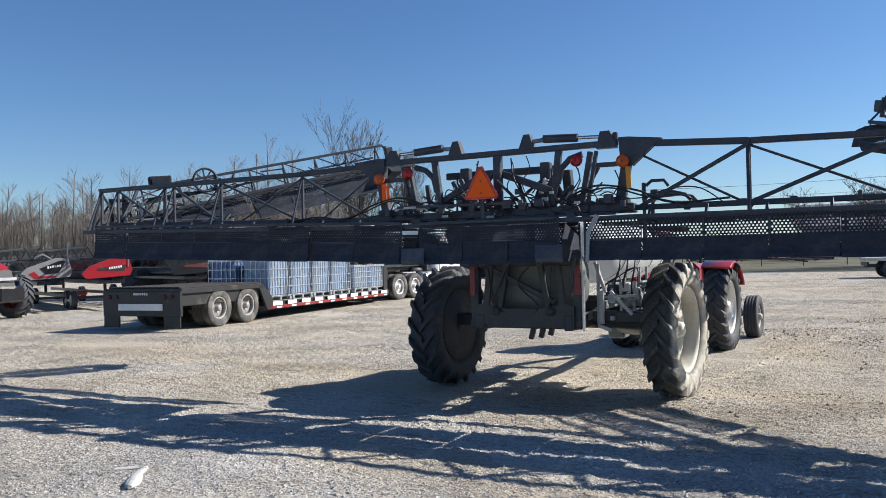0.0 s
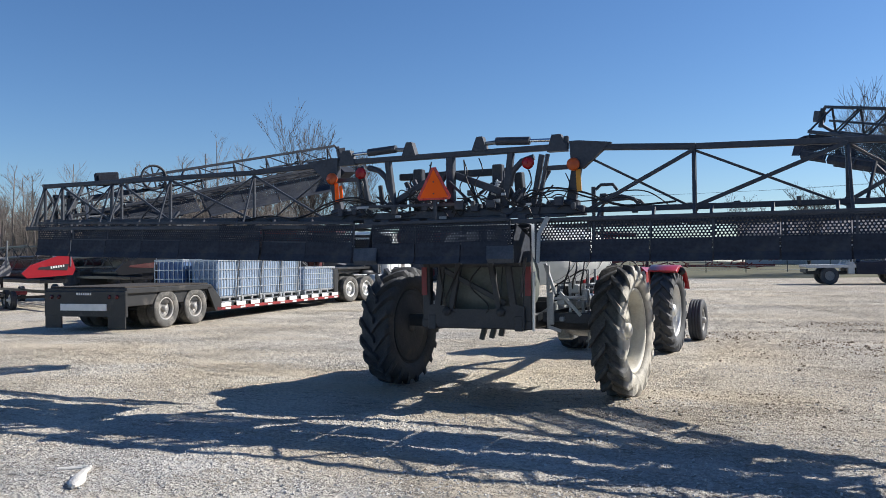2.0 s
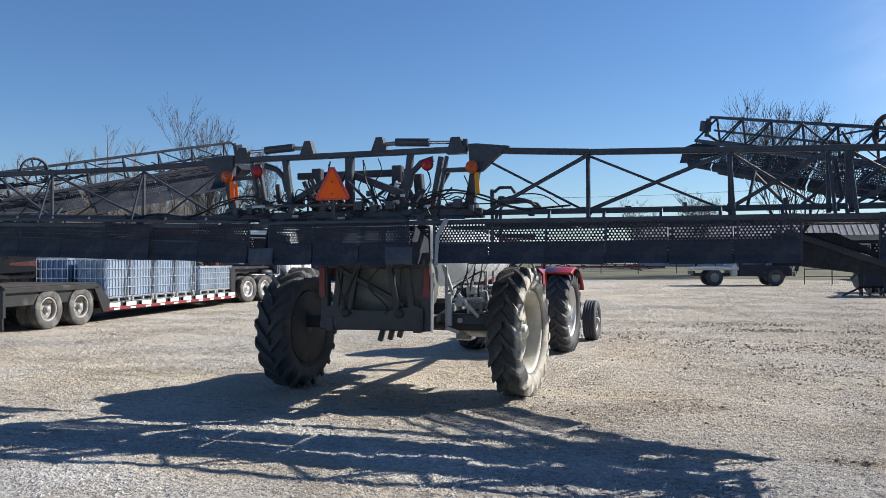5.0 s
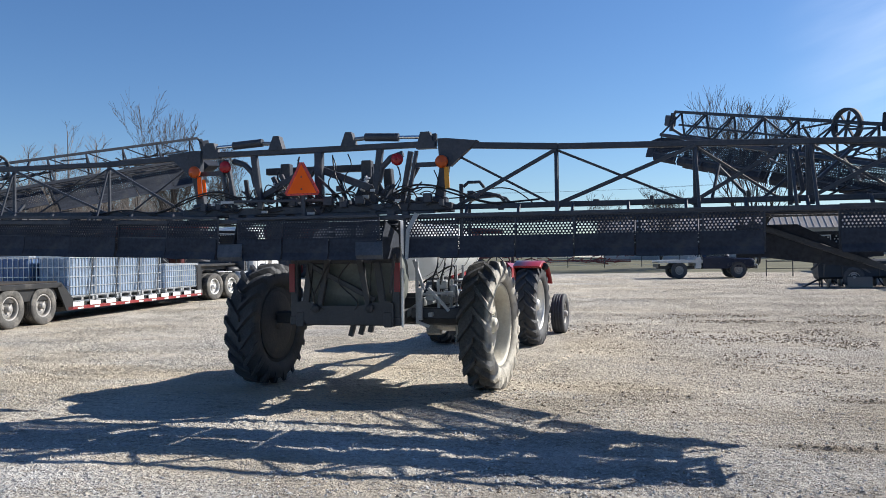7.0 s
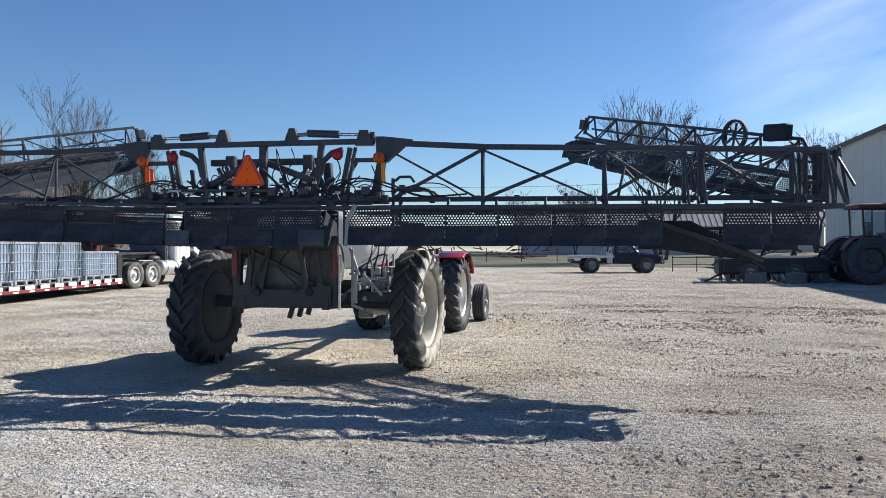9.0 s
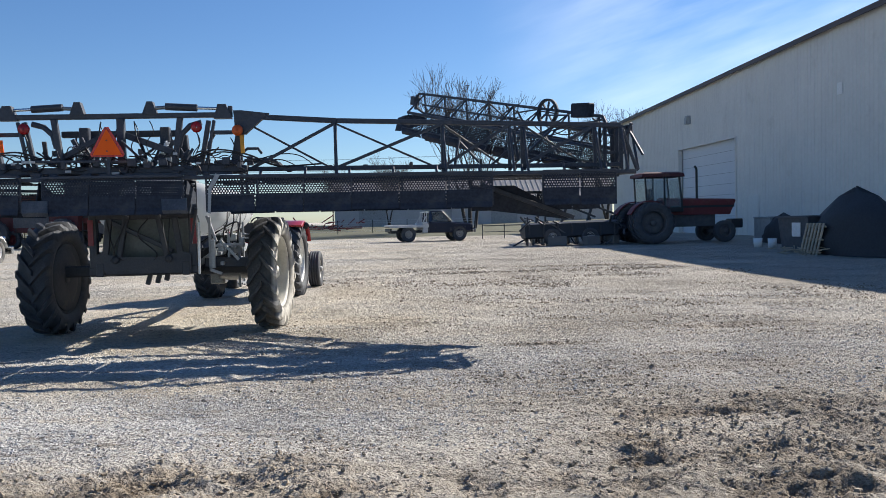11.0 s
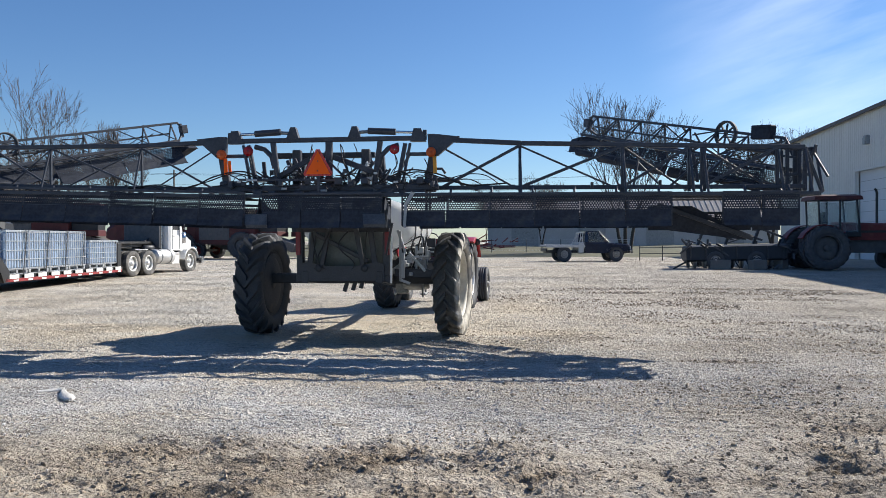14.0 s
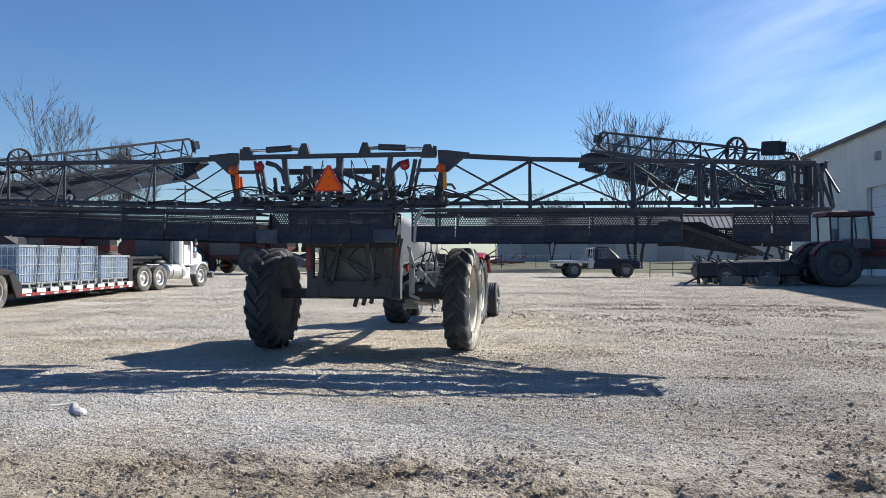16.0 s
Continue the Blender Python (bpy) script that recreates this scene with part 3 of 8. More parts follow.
MUD = ((0.4, -7.1, 1.0, 0.45, 1.0), (1.7, -7.1, 1.2, 0.55, 1.0), (2.9, -7.5, 0.55, 0.35, 1.2), (5.0, -6.85, 1.0, 0.7, 1.2), (5.9, -6.0, 1.2, 0.6, 1.1), (4.0, -7.5, 1.6, 0.6, 0.7), (7.6, -1.4, 1.5, 0.3, 0.6), (5.5, -4.3, 2.2, 0.7, 0.45),
       (6.6, -7.2, 1.4, 0.9, 1.1), (1.5, -8.0, 3.0, 0.7, 0.9), (5.5, -7.6, 2.4, 0.8, 0.9), (-0.9, -7.4, 1.2, 0.5, 0.7), (5.9, -0.1, 0.4, 0.10, 0.9), (4.64, -4.64, 0.3, 0.08, 0.9), (2.4, -6.75, 0.35, 0.12, 0.7), (5.1, -2.4, 0.6, 0.10, 0.9), (4.6, -5.1, 0.30, 0.10, 0.6),
       (6.3, -3.4, 0.8, 0.15, 0.6), (8.0, -2.0, 1.2, 0.2, 0.5), (8.5, -5.5, 1.4, 0.8, 0.8), (3.8, -0.1, 0.6, 0.15, 0.5), (-1.0, -7.6, 0.8, 0.5, 0.6))


def mud_at(x, y):
    s = np.zeros_like(x)
    for cx, cy, sx, sy, k in MUD:
        s = np.maximum(s, k * np.exp(-((x - cx) / sx) ** 2 - ((y - cy) / sy) ** 2))
    return np.clip(s, 0, 1)


def stony_at(x, y):
    """How much clean grey stone lies at a place; the rest is tan fines."""
    band = np.exp(-((y + 4.3 - 0.10 * (x - 2)) / 2.0) ** 4) * np.clip((x + 4.5) / 3.0, 0.15, 1)
    return np.clip(band * (0.75 + 0.9 * lumps(x, y, 111, 1.7, 4)), 0, 1)


FINES = ((-5.0, 0.3, 3.0, 0.9, 0.9), (-2.4, -0.6, 1.8, 0.6, 0.8), (2.6, 5.5, 1.0, 3.0, 0.6), (-0.2, 2.6, 2.4, 1.6, 0.5), (-9.0, 2.2, 3.5, 1.2, 0.8), (2.8, 0.4, 1.4, 0.6, 0.5))


def fines_at(x, y):
    """Where wheels have packed tan dirt smooth over the stones."""
    s = np.zeros_like(x)
    for cx, cy, sx, sy, k in FINES:
        s = np.maximum(s, k * np.exp(-((x - cx) / sx) ** 2 - ((y - cy) / sy) ** 2))
    return np.clip(s * (1.15 + 0.8 * lumps(x * 0.6, y, 121, 0.9, 4)), 0, 0.92)


def waves(x, y, seed, scale, octaves=4):
    """Smooth uneven relief as a sum of crossing waves."""
    r = np.random.RandomState(seed)
    out, amp = np.zeros_like(x), 1.0
    for o in range(octaves):
        for _ in range(6):
            a, ph = r.uniform(0, 2 * np.pi), r.uniform(0, 2 * np.pi)
            k = 2 * np.pi / scale * 2 ** o * r.uniform(0.7, 1.4)
            out += amp * np.sin(k * (x * np.cos(a) + y * np.sin(a)) + ph)
        amp *= 0.55
    return out / 6


def lattice(x, y, seed, scale):
    """Smooth random heights on a square lattice."""
    r = np.random.RandomState(seed)
    tab = r.uniform(-1, 1, (256, 256))
    u, v = x / scale + 1000.3, y / scale + 1000.7
    i, j = np.floor(u).astype(int), np.floor(v).astype(int)
    fu, fv = u - i, v - j
    fu, fv = fu * fu * (3 - 2 * fu), fv * fv * (3 - 2 * fv)
    i0, i1, j0, j1 = i % 256, (i + 1) % 256, j % 256, (j + 1) % 256
    return (tab[i0, j0] * (1 - fu) + tab[i1, j0] * fu) * (1 - fv) + (tab[i0, j1] * (1 - fu) + tab[i1, j1] * fu) * fv


def lumps(x, y, seed, scale, octaves):
    return sum(0.58 ** o * lattice(x * math.cos(o) - y * math.sin(o), x * math.sin(o) + y * math.cos(o), seed + o, scale / 2 ** o) for o in range(octaves))


wide = spread(-9.0, 11.0, 0.036, 1500, 1.16)
gx = np.concatenate([wide[wide < -2.01], np.arange(-2.0, 7.8, 0.026), wide[wide > 7.81]])
wide = spread(-10.0, 1.0, 0.034, 1500, 1.16)
gy = np.concatenate([wide[wide < -8.61], np.arange(-8.6, -5.0, 0.022), wide[wide > -4.98]])
GX, GY = np.meshgrid(gx, gy)
near = np.exp(-np.maximum(0, np.maximum(np.abs(GX) - 10, np.abs(GY + 4) - 7)) / 6)
def patchy(x, y):
    s = np.clip((lumps(x, y, 61, 0.55, 4) + 0.35) / 0.7, 0, 1)
    return 0.45 + 0.55 * s * s * (3 - 2 * s)


md = mud_at(GX, GY) * patchy(GX, GY)
GZ = near * (0.007 * waves(GX, GY, 3, 2.4) + 0.010 * lumps(GX, GY, 31, 0.36, 3) + 0.013 * np.abs(lumps(GX, GY, 71, 0.13, 3)) * np.clip(0.55 + 0.8 * lumps(GX, GY, 81, 1.3, 3), 0.1, 1.2))
jit = np.random.RandomState(4).standard_normal(GX.shape)
GZ = GZ + near * 0.0025 * jit
GZ = GZ + md * (0.030 * lumps(GX, GY, 41, 0.30, 4) + 0.050 * (0.55 - np.abs(lumps(GX * 0.75, GY * 1.25, 51, 0.15, 3))) + 0.005 * jit - 0.016)
GZ -= 0.012 * near
rise = np.clip((GY - 4) / 32, 0, 1)
GZ += 0.21 * rise * rise * (3 - 2 * rise)      # the yard climbs a little towards the road
ny, nx = GX.shape
idx = np.arange(nx * ny).reshape(ny, nx)
quads = np.stack([idx[:-1, :-1], idx[:-1, 1:], idx[1:, 1:], idx[1:, :-1]], -1).reshape(-1, 4)
gm = bpy.data.meshes.new("ground")
gm.from_pydata(np.stack([GX, GY, GZ], -1).reshape(-1, 3).tolist(), [], quads.tolist())
gm.polygons.foreach_set("use_smooth", [True] * len(gm.polygons))
layer = gm.attributes.new("mud", "FLOAT", "POINT")
layer.data.foreach_set("value", md.reshape(-1).astype(np.float32))
# pale line worn by a tyre, from the sprayer's wheel towards the truck
lane = np.exp(-((GX - (1.42 + GY * 0.235)) / 0.11) ** 2) * np.clip((GY - 0.5) / 1.5, 0, 1) * np.clip((12 - GY) / 5, 0, 1)
layer = gm.attributes.new("stone", "FLOAT", "POINT")
layer.data.foreach_set("value", stony_at(GX, GY).reshape(-1).astype(np.float32))
layer = gm.attributes.new("fines", "FLOAT", "POINT")
layer.data.foreach_set("value", fines_at(GX, GY).reshape(-1).astype(np.float32))
layer = gm.attributes.new("track", "FLOAT", "POINT")
layer.data.foreach_set("value", lane.reshape(-1).astype(np.float32))
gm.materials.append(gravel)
ground = tagged(new("ground", gm), "pale crushed limestone gravel yard with muddy ruts", "ground", kind="structure")


def ground_z(x, y):
    i = int(np.clip(np.searchsorted(gx, x), 0, nx - 1))
    j = int(np.clip(np.searchsorted(gy, y), 0, ny - 1))
    return float(GZ[j, i])


def scatter(name, label, xs, ys, size, seed, mat, round_=False):
    """Many small stones or clods of uneven shape, lying on the ground, in one mesh."""
    r = np.random.RandomState(seed)
    n = len(xs)
    base = np.array([(1, 0, 0), (-1, 0, 0), (0, 1, 0), (0, -1, 0), (0, 0, 1), (0, 0, -0.4)], float)
    tri = np.array([(0, 2, 4), (2, 1, 4), (1, 3, 4), (3, 0, 4), (2, 0, 5), (1, 2, 5), (3, 1, 5), (0, 3, 5)])
    if round_:
        g = (1 + 5 ** 0.5) / 2
        base = np.array([(-1, g, 0), (1, g, 0), (-1, -g, 0), (1, -g, 0), (0, -1, g), (0, 1, g), (0, -1, -g), (0, 1, -g), (g, 0, -1), (g, 0, 1), (-g, 0, -1), (-g, 0, 1)], float) / 1.9
        tri = np.array([(0, 11, 5), (0, 5, 1), (0, 1, 7), (0, 7, 10), (0, 10, 11), (1, 5, 9), (5, 11, 4), (11, 10, 2), (10, 7, 6), (7, 1, 8),
                        (3, 9, 4), (3, 4, 2), (3, 2, 6), (3, 6, 8), (3, 8, 9), (4, 9, 5), (2, 4, 11), (6, 2, 10), (8, 6, 7), (9, 8, 1)])
    nv = len(base)
    i = np.clip(np.searchsorted(gx, xs), 0, nx - 1)
    j = np.clip(np.searchsorted(gy, ys), 0, ny - 1)
    z = GZ[j, i] + size * 0.15
    st = r.uniform(0.55, 1.3, (n, 1, 3)) * size[:, None, None] * np.array((1, 0.8, 0.62))
    q = base[None] * st + r.uniform(-0.24, 0.24, (n, nv, 3)) * size[:, None, None]
    a = r.uniform(0, 6.28, n)
    ca, sa = np.cos(a)[:, None], np.sin(a)[:, None]
    v = np.stack([xs[:, None] + q[..., 0] * ca - q[..., 1] * sa, ys[:, None] + q[..., 0] * sa + q[..., 1] * ca, z[:, None] + q[..., 2]], -1)
    f = tri[None] + nv * np.arange(n)[:, None, None]
    me = bpy.data.meshes.new(name)
    me.from_pydata(v.reshape(-1, 3).tolist(), [], f.reshape(-1, 3).tolist())
    me.materials.append(mat)
    return tagged(new(name, me), label, "gravel", kind="stuff")


rs = np.random.RandomState(11)
COUNT = 130000
sx = rs.uniform(-7.5, 11.0, COUNT)
sy = -10.3 + 13.5 * rs.uniform(0, 1, COUNT) ** 1.7
keep = (waves(sx, sy, 17, 1.9, 3) + rs.uniform(-0.6, 0.6, COUNT) > 0.25 - 1.1 * stony_at(sx, sy)) & (mud_at(sx, sy) * patchy(sx, sy) < 0.22) & (fines_at(sx, sy) < 0.45)
sx, sy = sx[keep], sy[keep]
scatter("gravel_stones", "loose pale crushed stones lying on the yard", sx, sy, 0.006 + 0.013 * rs.uniform(0, 1, len(sx)) ** 2.2, 12, stone_mat)
lx, ly = rs.uniform(-10.5, 15.0, 64000), -5.5 + 24.0 * rs.uniform(0, 1, 64000) ** 1.35
keep = lumps(lx, ly, 91, 1.6, 4) + rs.uniform(-0.7, 0.7, 64000) > -0.1 + 1.2 * fines_at(lx, ly)
lx, ly = lx[keep], ly[keep]
scatter("gravel_lumps", "uneven lumps of packed gravel over the yard", lx, ly, (0.006 + 0.012 * rs.uniform(0, 1, len(lx)) ** 3) * (0.8 + 0.03 * np.clip(ly + 4, 0, 20)), 14, lump_mat)
cx0, cy0 = rs.uniform(-2.5, 10.5, 120000), rs.uniform(-9.5, 1, 120000)
keep = rs.uniform(0, 1, 120000) < mud_at(cx0, cy0) ** 1.2 * patchy(cx0, cy0) * 0.8
cx0, cy0 = cx0[keep], cy0[keep]
scatter("mud_clods", "brown lumps of churned mud on the gravel", cx0, cy0, 0.006 + 0.017 * rs.uniform(0, 1, len(cx0)) ** 3, 13, clod_mat, True)


ex, ey = rs.uniform(0.5, 13.0, 90000), -7.0 + 19.0 * rs.uniform(0, 1, 90000) ** 1.3
keep = (lumps(ex * 0.75, ey * 1.15, 101, 1.1, 5) + rs.uniform(-0.6, 0.6, 90000) > 0.62) & (rs.uniform(0, 1, 90000) < 0.25 + 0.75 * np.clip((ex - 0.5) / 6, 0, 1))
ex, ey = ex[keep], ey[keep]
scatter("earth_clods", "dark brown earth clods strewn in bands over the gravel", ex, ey, (0.007 + 0.020 * rs.uniform(0, 1, len(ex)) ** 3) * (0.9 + 0.05 * np.clip(ey + 4, 0, 14)), 15, clod_mat)


# ---- pulled hooded sprayer ----
sprayer = thing("hooded_sprayer", "black pulled hooded crop sprayer with wings half unfolded, standing on gravel", "sprayer", pose(0, 0, 0))
CX = -0.1          # middle of the boom
YB = -1.6          # plane of the boom's truss
add_wheel(sprayer, pose(1.53, 0.05, 0.80, 0, 0, -5), 0.81, 0.40, 0.51, dusty_rubber, cream_rim, lugs=19, lug_depth=0.06, dish=-0.04, hub=0.10, label="tall dusty field tyre on a cream steel rim")
# left rim coloured tyre black, standing for the tank's shadow on it
add_wheel(sprayer, pose(-1.55, 0.05, 0.80, 0, 0, 178), 0.81, 0.43, 0.51, rubber, rubber, lugs=19, lug_depth=0.06, dish=-0.13, hub=0.10, label="tall black field tyre, its rim blackened for the shade")
frame_g = Geo()
frame_g.beam((-1.40, 0.05, 0.88), (1.40, 0.05, 0.88), 0.16, 0.16)
for s in (-1, 1):
    frame_g.beam((s * 0.55, -1.1, 0.95), (s * 0.45, 2.6, 0.85), 0.10, 0.18)
    frame_g.beam((s * 0.45, 2.6, 0.85), (0, 4.1, 0.55), 0.10, 0.14)
    frame_g.beam((s * 0.62, 0.9, 1.0), (s * 0.62, 0.9, 1.35), 0.10, 0.10)
frame_g.beam((-0.6, 2.6, 0.85), (0.6, 2.6, 0.85), 0.12, 0.12)
frame_g.beam((0.25, 0.6, 0.90), (1.15, 0.6, 0.90), 0.25, 0.20)
part("chassis", frame_g, dark_frame, sprayer)
# disc closing the left wheel, in the same black for shadow
part("wheel_disc", Geo().lathe([(-0.012, 0.01), (-0.03, 0.20), (-0.012, 0.38), (0.012, 0.495), (0.03, 0.495), (0.0, 0.38), (-0.012, 0.20), (0.004, 0.01)], 40, pose(-1.41, 0.05, 0.80, 0, 0, 178)), rubber, sprayer)


def oval(cx, cz, rx, rz, y, n=32, p=2.35):
    out = []
    for k in range(n):
        a = 2 * math.pi * k / n
        c, s = math.cos(a), math.sin(a)
        out.append((cx + rx * math.copysign(abs(c) ** (2 / p), c), y, cz + rz * math.copysign(abs(s) ** (2 / p), s)))
    return out


TZ, TH = 1.75, 0.42
tank_g = Geo().loft([oval(0.05, TZ, 0.30, 0.16, -0.52), oval(0.05, TZ, 0.80, 0.36, -0.42), oval(0.05, TZ, 0.90, TH, -0.22), oval(0.05, TZ, 0.90, TH, 2.3),
                     oval(0.05, TZ, 0.84, 0.37, 2.48), oval(0.05, TZ, 0.45, 0.22, 2.58)], smooth=True)
tank = part("tank", tank_g, tank_poly, sprayer, "white poly liquid tank")
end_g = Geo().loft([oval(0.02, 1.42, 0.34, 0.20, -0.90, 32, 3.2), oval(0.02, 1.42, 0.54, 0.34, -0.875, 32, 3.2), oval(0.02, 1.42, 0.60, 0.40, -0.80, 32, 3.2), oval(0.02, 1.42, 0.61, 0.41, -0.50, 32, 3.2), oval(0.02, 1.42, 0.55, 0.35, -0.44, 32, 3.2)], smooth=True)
part("rinse_tank", end_g, shaded_poly, sprayer, "grey-green rinse tank, its shade put into the colour")
for y in (0.0, 0.75, 1.5, 2.15):
    band = Geo()
    band.loft([oval(0.05, TZ, 0.912, TH + 0.012, y - 0.025), oval(0.05, TZ, 0.912, TH + 0.012, y + 0.025)], cap=False)
    part("strap", band, dark_frame, tank)
part("lid", Geo().lathe([(0, 0.22), (0.05, 0.22), (0.06, 0.19), (0.10, 0.18), (0.11, 0.01)], 24, pose(0.05, 1.2, 2.16, 0, -90, 0)), black_plastic, tank)
for y in (0.2, 1.3):
    part("saddle", Geo().plate([(-0.72, 0.95), (0.82, 0.95), (0.90, 1.45), (0.55, 1.14), (-0.45, 1.14), (-0.80, 1.45)], 0.05, pose(0, y, 0)), dark_frame, sprayer)
# tank cradle and the grey ladder side with its plumbing
cradle = Geo()
for s in (-1, 1):
    cradle.beam((s * 0.80, -0.5, 1.12), (s * 0.80, 2.4, 1.12), 0.06, 0.10)
    for y in (-0.4, 0.7, 1.9):
        cradle.beam((s * 0.80, y, 1.12), (s * 0.55, y, 0.95), 0.06, 0.08)
part("cradle", cradle, grey_paint, sprayer)
lad = Geo()
for y in (0.55, 0.95):
    lad.beam((0.98, y, 0.55), (0.98, y, 1.55), 0.04, 0.03)
for z in (0.6, 0.85, 1.1, 1.35):
    lad.beam((0.98, 0.55, z), (0.98, 0.95, z), 0.08, 0.025)
part("ladder", lad, grey_paint, sprayer, "grey steel ladder beside the tank")
rail = Geo()
for dy in (0.75, 1.25):
    rail.tube([(1.02, dy, 1.7), (1.02, dy, 2.42), (1.08, dy, 2.50), (1.40, dy, 2.52), (1.55, dy, 2.48), (1.62, dy, 2.40)], 0.024, 8)
rail.tube([(1.05, 0.75, 2.62), (1.12, 0.75, 2.68), (1.28, 0.75, 2.68), (1.34, 0.75, 2.60)], 0.022, 8)
rail.beam((1.02, 0.75, 2.42), (1.02, 0.75, 2.66), 0.05, 0.05)
rail.beam((1.16, 0.75, 2.42), (1.16, 0.75, 2.56), 0.14, 0.09)
part("handrail", rail, dark_frame, sprayer)
box_g = Geo()
box_g.box((0.98, 0.30, 1.16), (0.18, 0.30, 0.16)).box((0.98, -0.15, 1.14), (0.14, 0.20, 0.12))
box_g.beam((0.95, -0.7, 0.98), (0.95, 1.0, 0.98), 0.05, 0.05)
part("valve_box", box_g, grey_paint, sprayer, "light grey control box")
pump = Geo().lathe([(-0.22, 0.01), (-0.22, 0.10), (-0.10, 0.13), (0.10, 0.13), (0.22, 0.10), (0.22, 0.01)], 20, pose(0.85, 0.75, 0.78))
pump.box((0.60, 0.9, 0.70), (0.22, 0.30, 0.22))
part("pump", pump, worn_steel, sprayer)
for a, b in (((0.02, -0.75, 0.92), (-0.04, -0.75, 0.72)), ((0.14, -0.75, 0.92), (0.09, -0.75, 0.74)), ((0.25, -0.75, 0.92), (0.21, -0.75, 0.77))):
    part("stand_leg", Geo().beam(a, b, 0.055, 0.06), dark_frame, sprayer)

# rear lift frame that carries the boom
lift = Geo()
YR = -1.0
for s in (-1, 1):
    lift.beam((s * 0.64, YR, 0.90), (s * 0.64, YR, 1.75), 0.10, 0.10, (0, 1, 0))
    lift.beam((s * 0.64, YR, 1.70), (s * 0.58, YR - 0.1, 2.70), 0.10, 0.12, (0, 1, 0))
    lift.beam((s * 0.34, YR - 0.05, 0.95), (s * 0.20, YR - 0.05, 1.66), 0.07, 0.07)
    lift.beam((s * 0.50, YR - 0.06, 1.0), (s * 0.42, YR - 0.06, 1.62), 0.05, 0.08)
lift.beam((-0.70, YR, 0.93), (0.70, YR, 0.93), 0.112, 0.11)
lift.beam((-0.66, YR, 1.64), (0.66, YR, 1.64), 0.08, 0.07)
lift.beam((-0.45, YR - 0.04, 1.60), (0.38, YR - 0.04, 1.18), 0.06, 0.06)
lift.beam((-0.95, YR - 0.1, 2.72), (0.50, YR - 0.1, 2.72), 0.09, 0.08)
part("lift_frame", lift, dark_frame, sprayer)
lower = Geo().plate([(-0.44, 0.885), (0.62, 0.885), (0.62, 1.13), (0.52, 1.16), (0.20, 1.10), (-0.30, 1.10), (-0.50, 1.16), (-0.60, 1.14), (-0.62, 1.02), (-0.54, 0.93)], 0.03, pose(0, YR - 0.075, 0.01))
for x in (-0.34, 0.34):
    lower.lathe([(-0.03, 0.01), (-0.03, 0.045), (0.02, 0.05), (0.02, 0.01)], 16, pose(x, YR - 0.11, 1.08, 0, 0, -90))
part("tail_plate", lower, dark_frame, sprayer)
for s in (-1, 1):
    part("reflector", Geo().box((s * 0.66, YR - 0.065, 1.44), (0.07, 0.012, 0.34)), dark_reflector, sprayer, "red reflective strip")
part("ladder_strip", Geo().beam((0.71, YR - 0.02, 0.86), (0.72, YR - 0.02, 1.55), 0.025, 0.04, (0, 1, 0)), galvanised, sprayer, "pale galvanised steel strip")

# middle of the boom
mid = Geo()
mid.beam((-1.50, YB, 2.88), (1.30, YB, 2.89), 0.08, 0.062)
mid.beam((-1.72, YB - 0.05, 2.21), (1.48, YB - 0.05, 2.21), 0.10, 0.085)
mid.beam((-1.60, YB + 0.35, 2.22), (1.40, YB + 0.35, 2.22), 0.10, 0.10)
mid.beam((-1.75, YB - 0.18, 2.10), (1.55, YB - 0.18, 2.10), 0.07, 0.05)
for x in (-1.2, -0.55, 0.1, 0.7, 1.2):
    mid.beam((x, YB - 0.05, 2.24), (x, YB + 0.40, 2.24), 0.08, 0.05)
for s in (-1, 1):
    c = CX
    mid.beam((c + s * 1.11, YB, 2.82), (c + s * 1.00, YB, 2.24), 0.055, 0.06, (0, 1, 0))
    mid.beam((c + s * 1.18, YB - 0.02, 2.82), (c + s * 1.07, YB - 0.02, 2.24), 0.035, 0.05, (0, 1, 0))
    mid.beam((c + s * 0.76, YB, 2.86), (c + s * 0.68, YB, 2.24), 0.07, 0.07, (0, 1, 0))
    mid.tube([(c + s * 1.02, YB, 2.80), (c + s * 0.88, YB, 2.76), (c + s * 0.78, YB, 2.66), (c + s * 0.74, YB, 2.50)], 0.035, 8)
    mid.beam((c + s * 1.12, YB, 2.67), (c + s * 1.45, YB, 2.67), 0.035, 0.05)
    mid.beam((c + s * 0.50, YB + 0.3, 2.78), (c + s * 0.50, YB + 0.3, 2.20), 0.12, 0.10, (0, 1, 0)).beam((c + s * 0.585, YB + 0.24, 2.70), (c + s * 0.60, YB + 0.24, 2.28), 0.018, 0.02, (0, 1, 0))
    mid.beam((c + s * 0.62, YB + 0.25, 2.60), (c + s * 0.28, YB + 0.25, 2.22), 0.05, 0.06)
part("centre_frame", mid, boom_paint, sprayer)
mid2 = Geo()
mid2.beam((-0.14, YB + 0.05, 2.70), (1.05, YB + 0.05, 2.24), 0.06, 0.08)
mid2.beam((-0.06, YB, 2.86), (-0.06, YB, 2.22), 0.09, 0.09, (0, 1, 0))
mid2.beam((-0.34, YB + 0.05, 2.62), (-0.95, YB + 0.05, 2.30), 0.06, 0.07)
mid2.beam((-0.70, YB + 0.15, 2.62), (-0.56, YB + 0.15, 2.32), 0.045, 0.05)
mid2.beam((-0.60, YB + 0.15, 2.64), (-0.46, YB + 0.15, 2.32), 0.045, 0.05)
part("centre_brace", mid2, boom_paint, sprayer)
